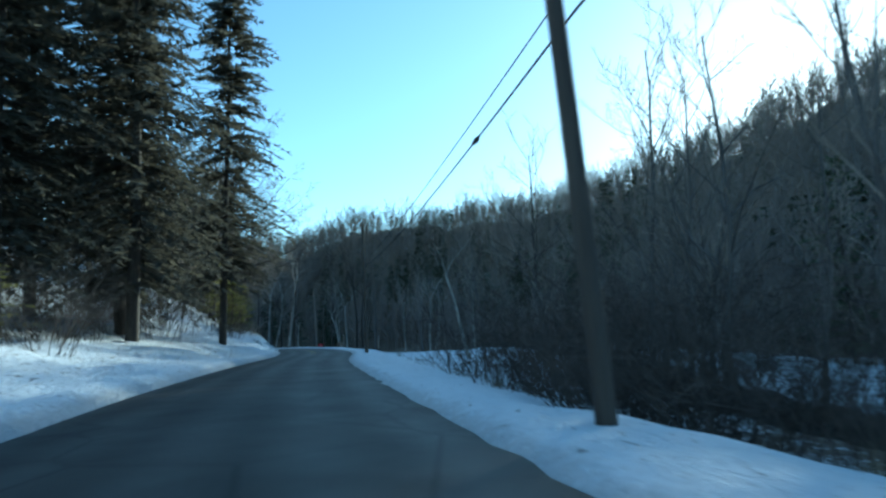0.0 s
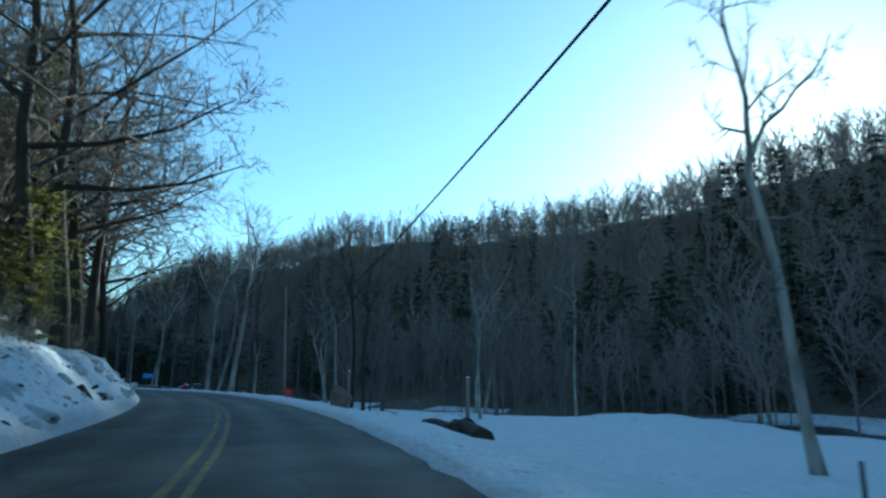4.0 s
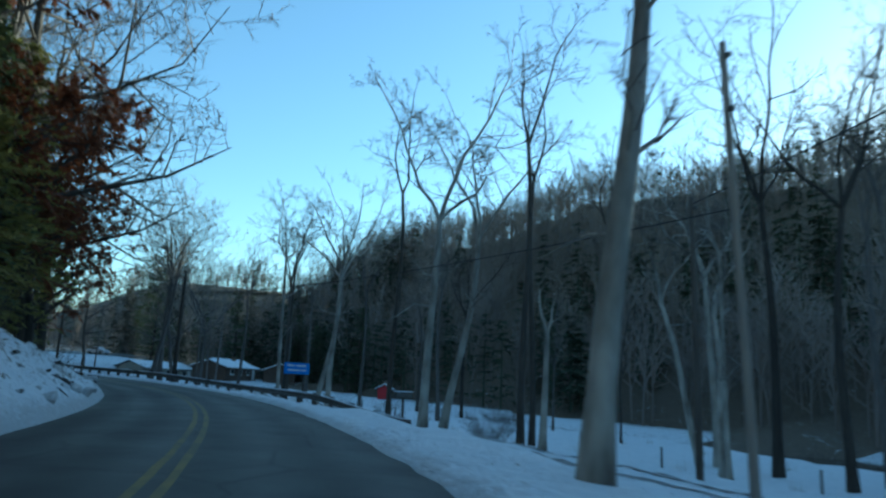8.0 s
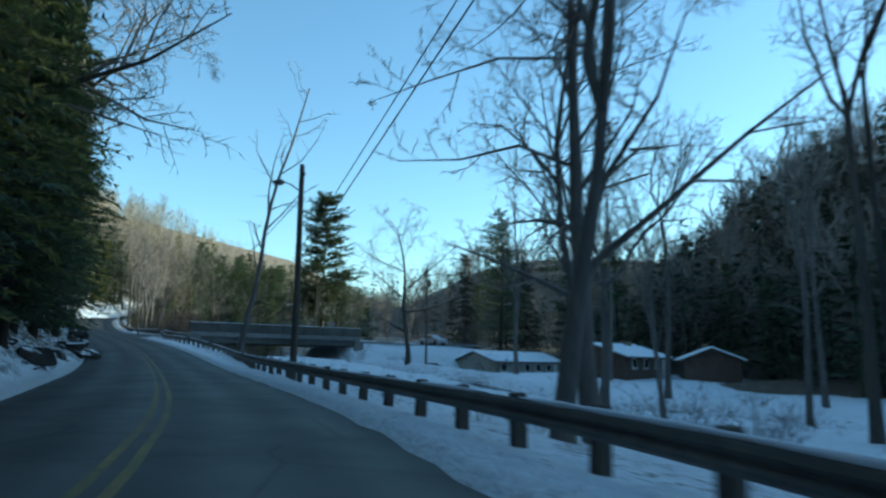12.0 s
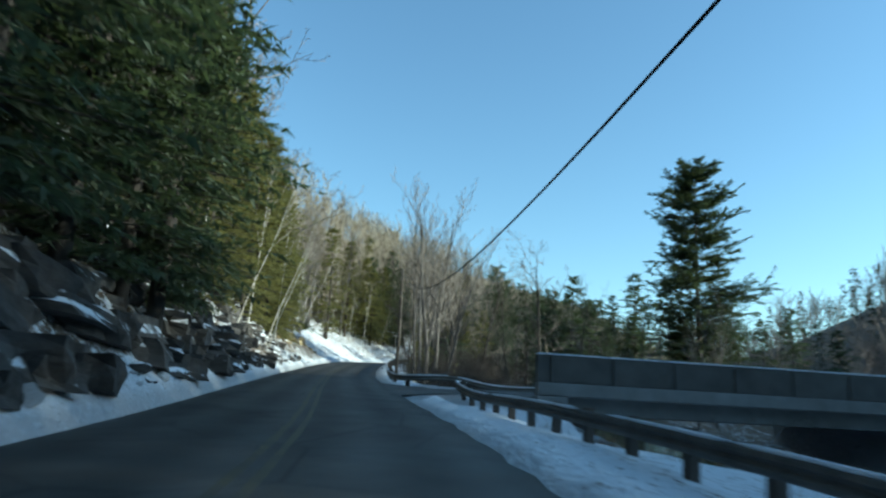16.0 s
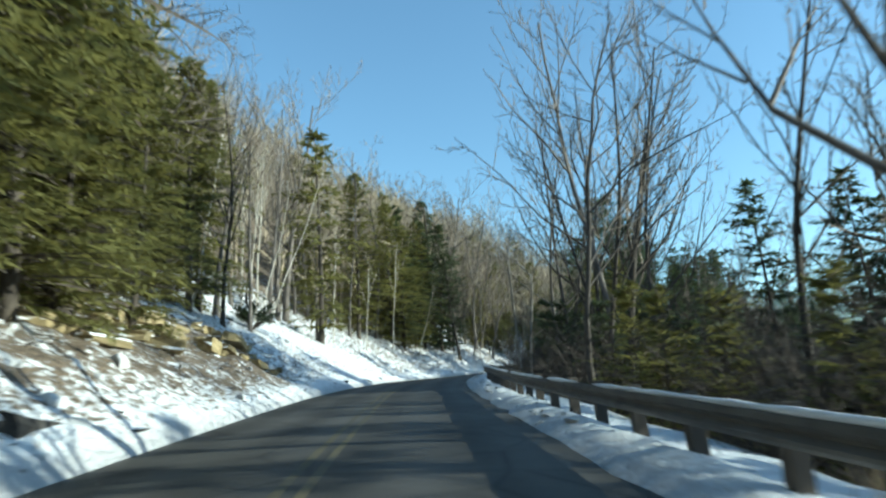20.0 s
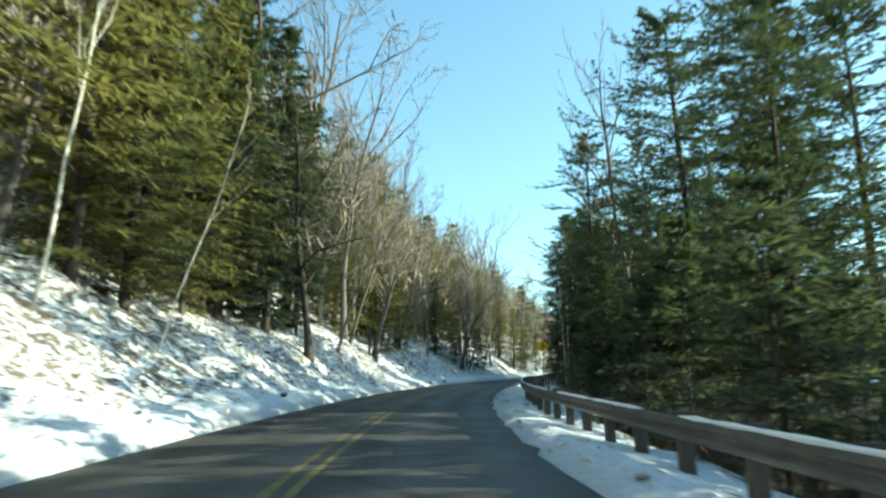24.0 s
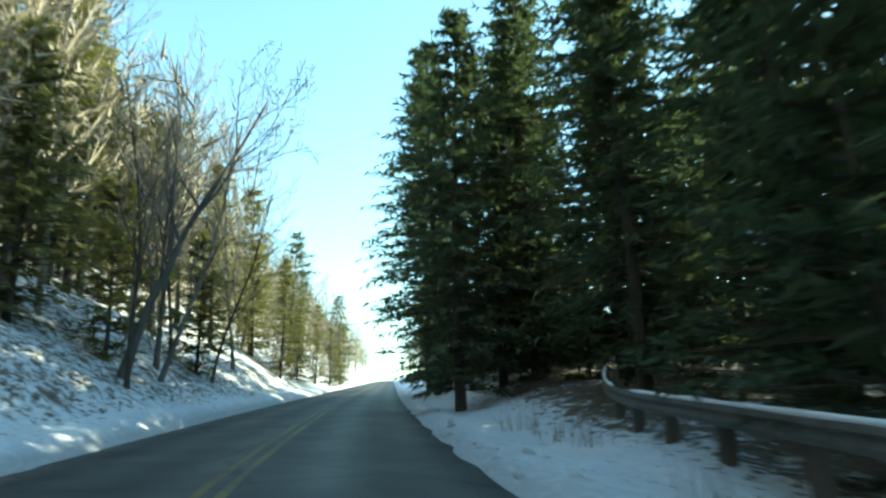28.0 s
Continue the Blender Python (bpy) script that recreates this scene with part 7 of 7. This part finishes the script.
house(255.5, 51.5, 13, 15, 7, 2.3, 1.2, M_SIDING, "low tan ranch house with a snow-covered roof", windows=5)
house(236, 50.5, 20, 11, 7, 2.2, 1.15, M_BROWN_SIDING, "dark brown house with a low snowy roof", windows=3)
house(242.5, 57, 12, 9, 6, 2.3, 1.5, M_BROWN_SIDING, "long dark brown house wing with a snowy roof", windows=3)
house(232, 60, 48, 7, 6, 2.3, 1.2, M_BROWN_SIDING, "small dark shed with a snowy roof beside the houses", windows=1)
house(281, 40, 40, 5.5, 4, 2.3, 0.8, M_TRIM, "small white shed with a flat snowy roof beyond the bridge", windows=1)
house(205.5, 56.6, 40, 2.8, 2.2, 1.7, 0.6, M_RED, "small faded red shed with a snowy roof on the meadow", windows=1)
house(455, 17, 20, 8, 6, 2.6, 1.6, M_SIDING, "pale house beyond the road bend among trees", windows=2)


def car(s, l, turn, paint, label):
    root = thing("car", frame_at(s, l, turn), label, "car", "parked cars")
    side = [(-2.2, 0.35), (-2.25, 0.75), (-1.9, 0.95), (-1.1, 1.0), (-0.5, 1.45), (0.9, 1.48), (1.6, 1.05), (2.15, 0.95), (2.25, 0.6), (2.2, 0.35)]
    b = Shape()
    n = len(side)
    half = [0.84 if z < 1.05 else 0.66 for _, z in side]
    v = [(x, -h, z) for (x, z), h in zip(side, half)] + [(x, h, z) for (x, z), h in zip(side, half)]
    b.add(v, [(0, k + 1, k) for k in range(1, n - 1)] + [(n, n + k, n + k + 1) for k in range(1, n - 1)], [(k, (k + 1) % n, n + (k + 1) % n, n + k) for k in range(n)])
    part("body", b.mesh("body", paint), root)
    for sg in (-1, 1):
        g = Shape()
        g.add([(-0.75, sg * 0.79, 1.06), (1.25, sg * 0.79, 1.08), (0.8, sg * 0.70, 1.4), (-0.42, sg * 0.70, 1.38)], (), [(0, 1, 2, 3)])
        part("side_window", g.mesh("side_window", M_GLASS), root)
        for x in (-1.4, 1.4):
            w, h = Shape(), Shape()
            w.tube([(x, sg * 0.68, 0.33), (x, sg * 0.70, 0.33), (x, sg * 0.88, 0.33), (x, sg * 0.89, 0.33)], [0.2, 0.33, 0.33, 0.2], 16, True)
            h.tube([(x, sg * 0.885, 0.33), (x, sg * 0.90, 0.33)], [0.17, 0.15], 12, True)
            wheel = part("wheel", w.mesh("wheel", M_RUBBER), root)
            part("rim", h.mesh("rim", M_STEEL), wheel)
    sn = Shape()
    sn.box((-0.5, -0.62, 1.475), (0.95, 0.62, 1.53), bevel=0.02)
    part("snow_cover", sn.mesh("snow_cover", M_SNOW), root, "snow on the car roof")


car(252, 36, 70, M_CAR, "dark parked car with snow on its roof")
car(256, 39, 40, M_CAR, "dark parked car standing on the snowy yard")
car(262, 42, 100, M_SILVER, "silver parked car with snow on its roof")
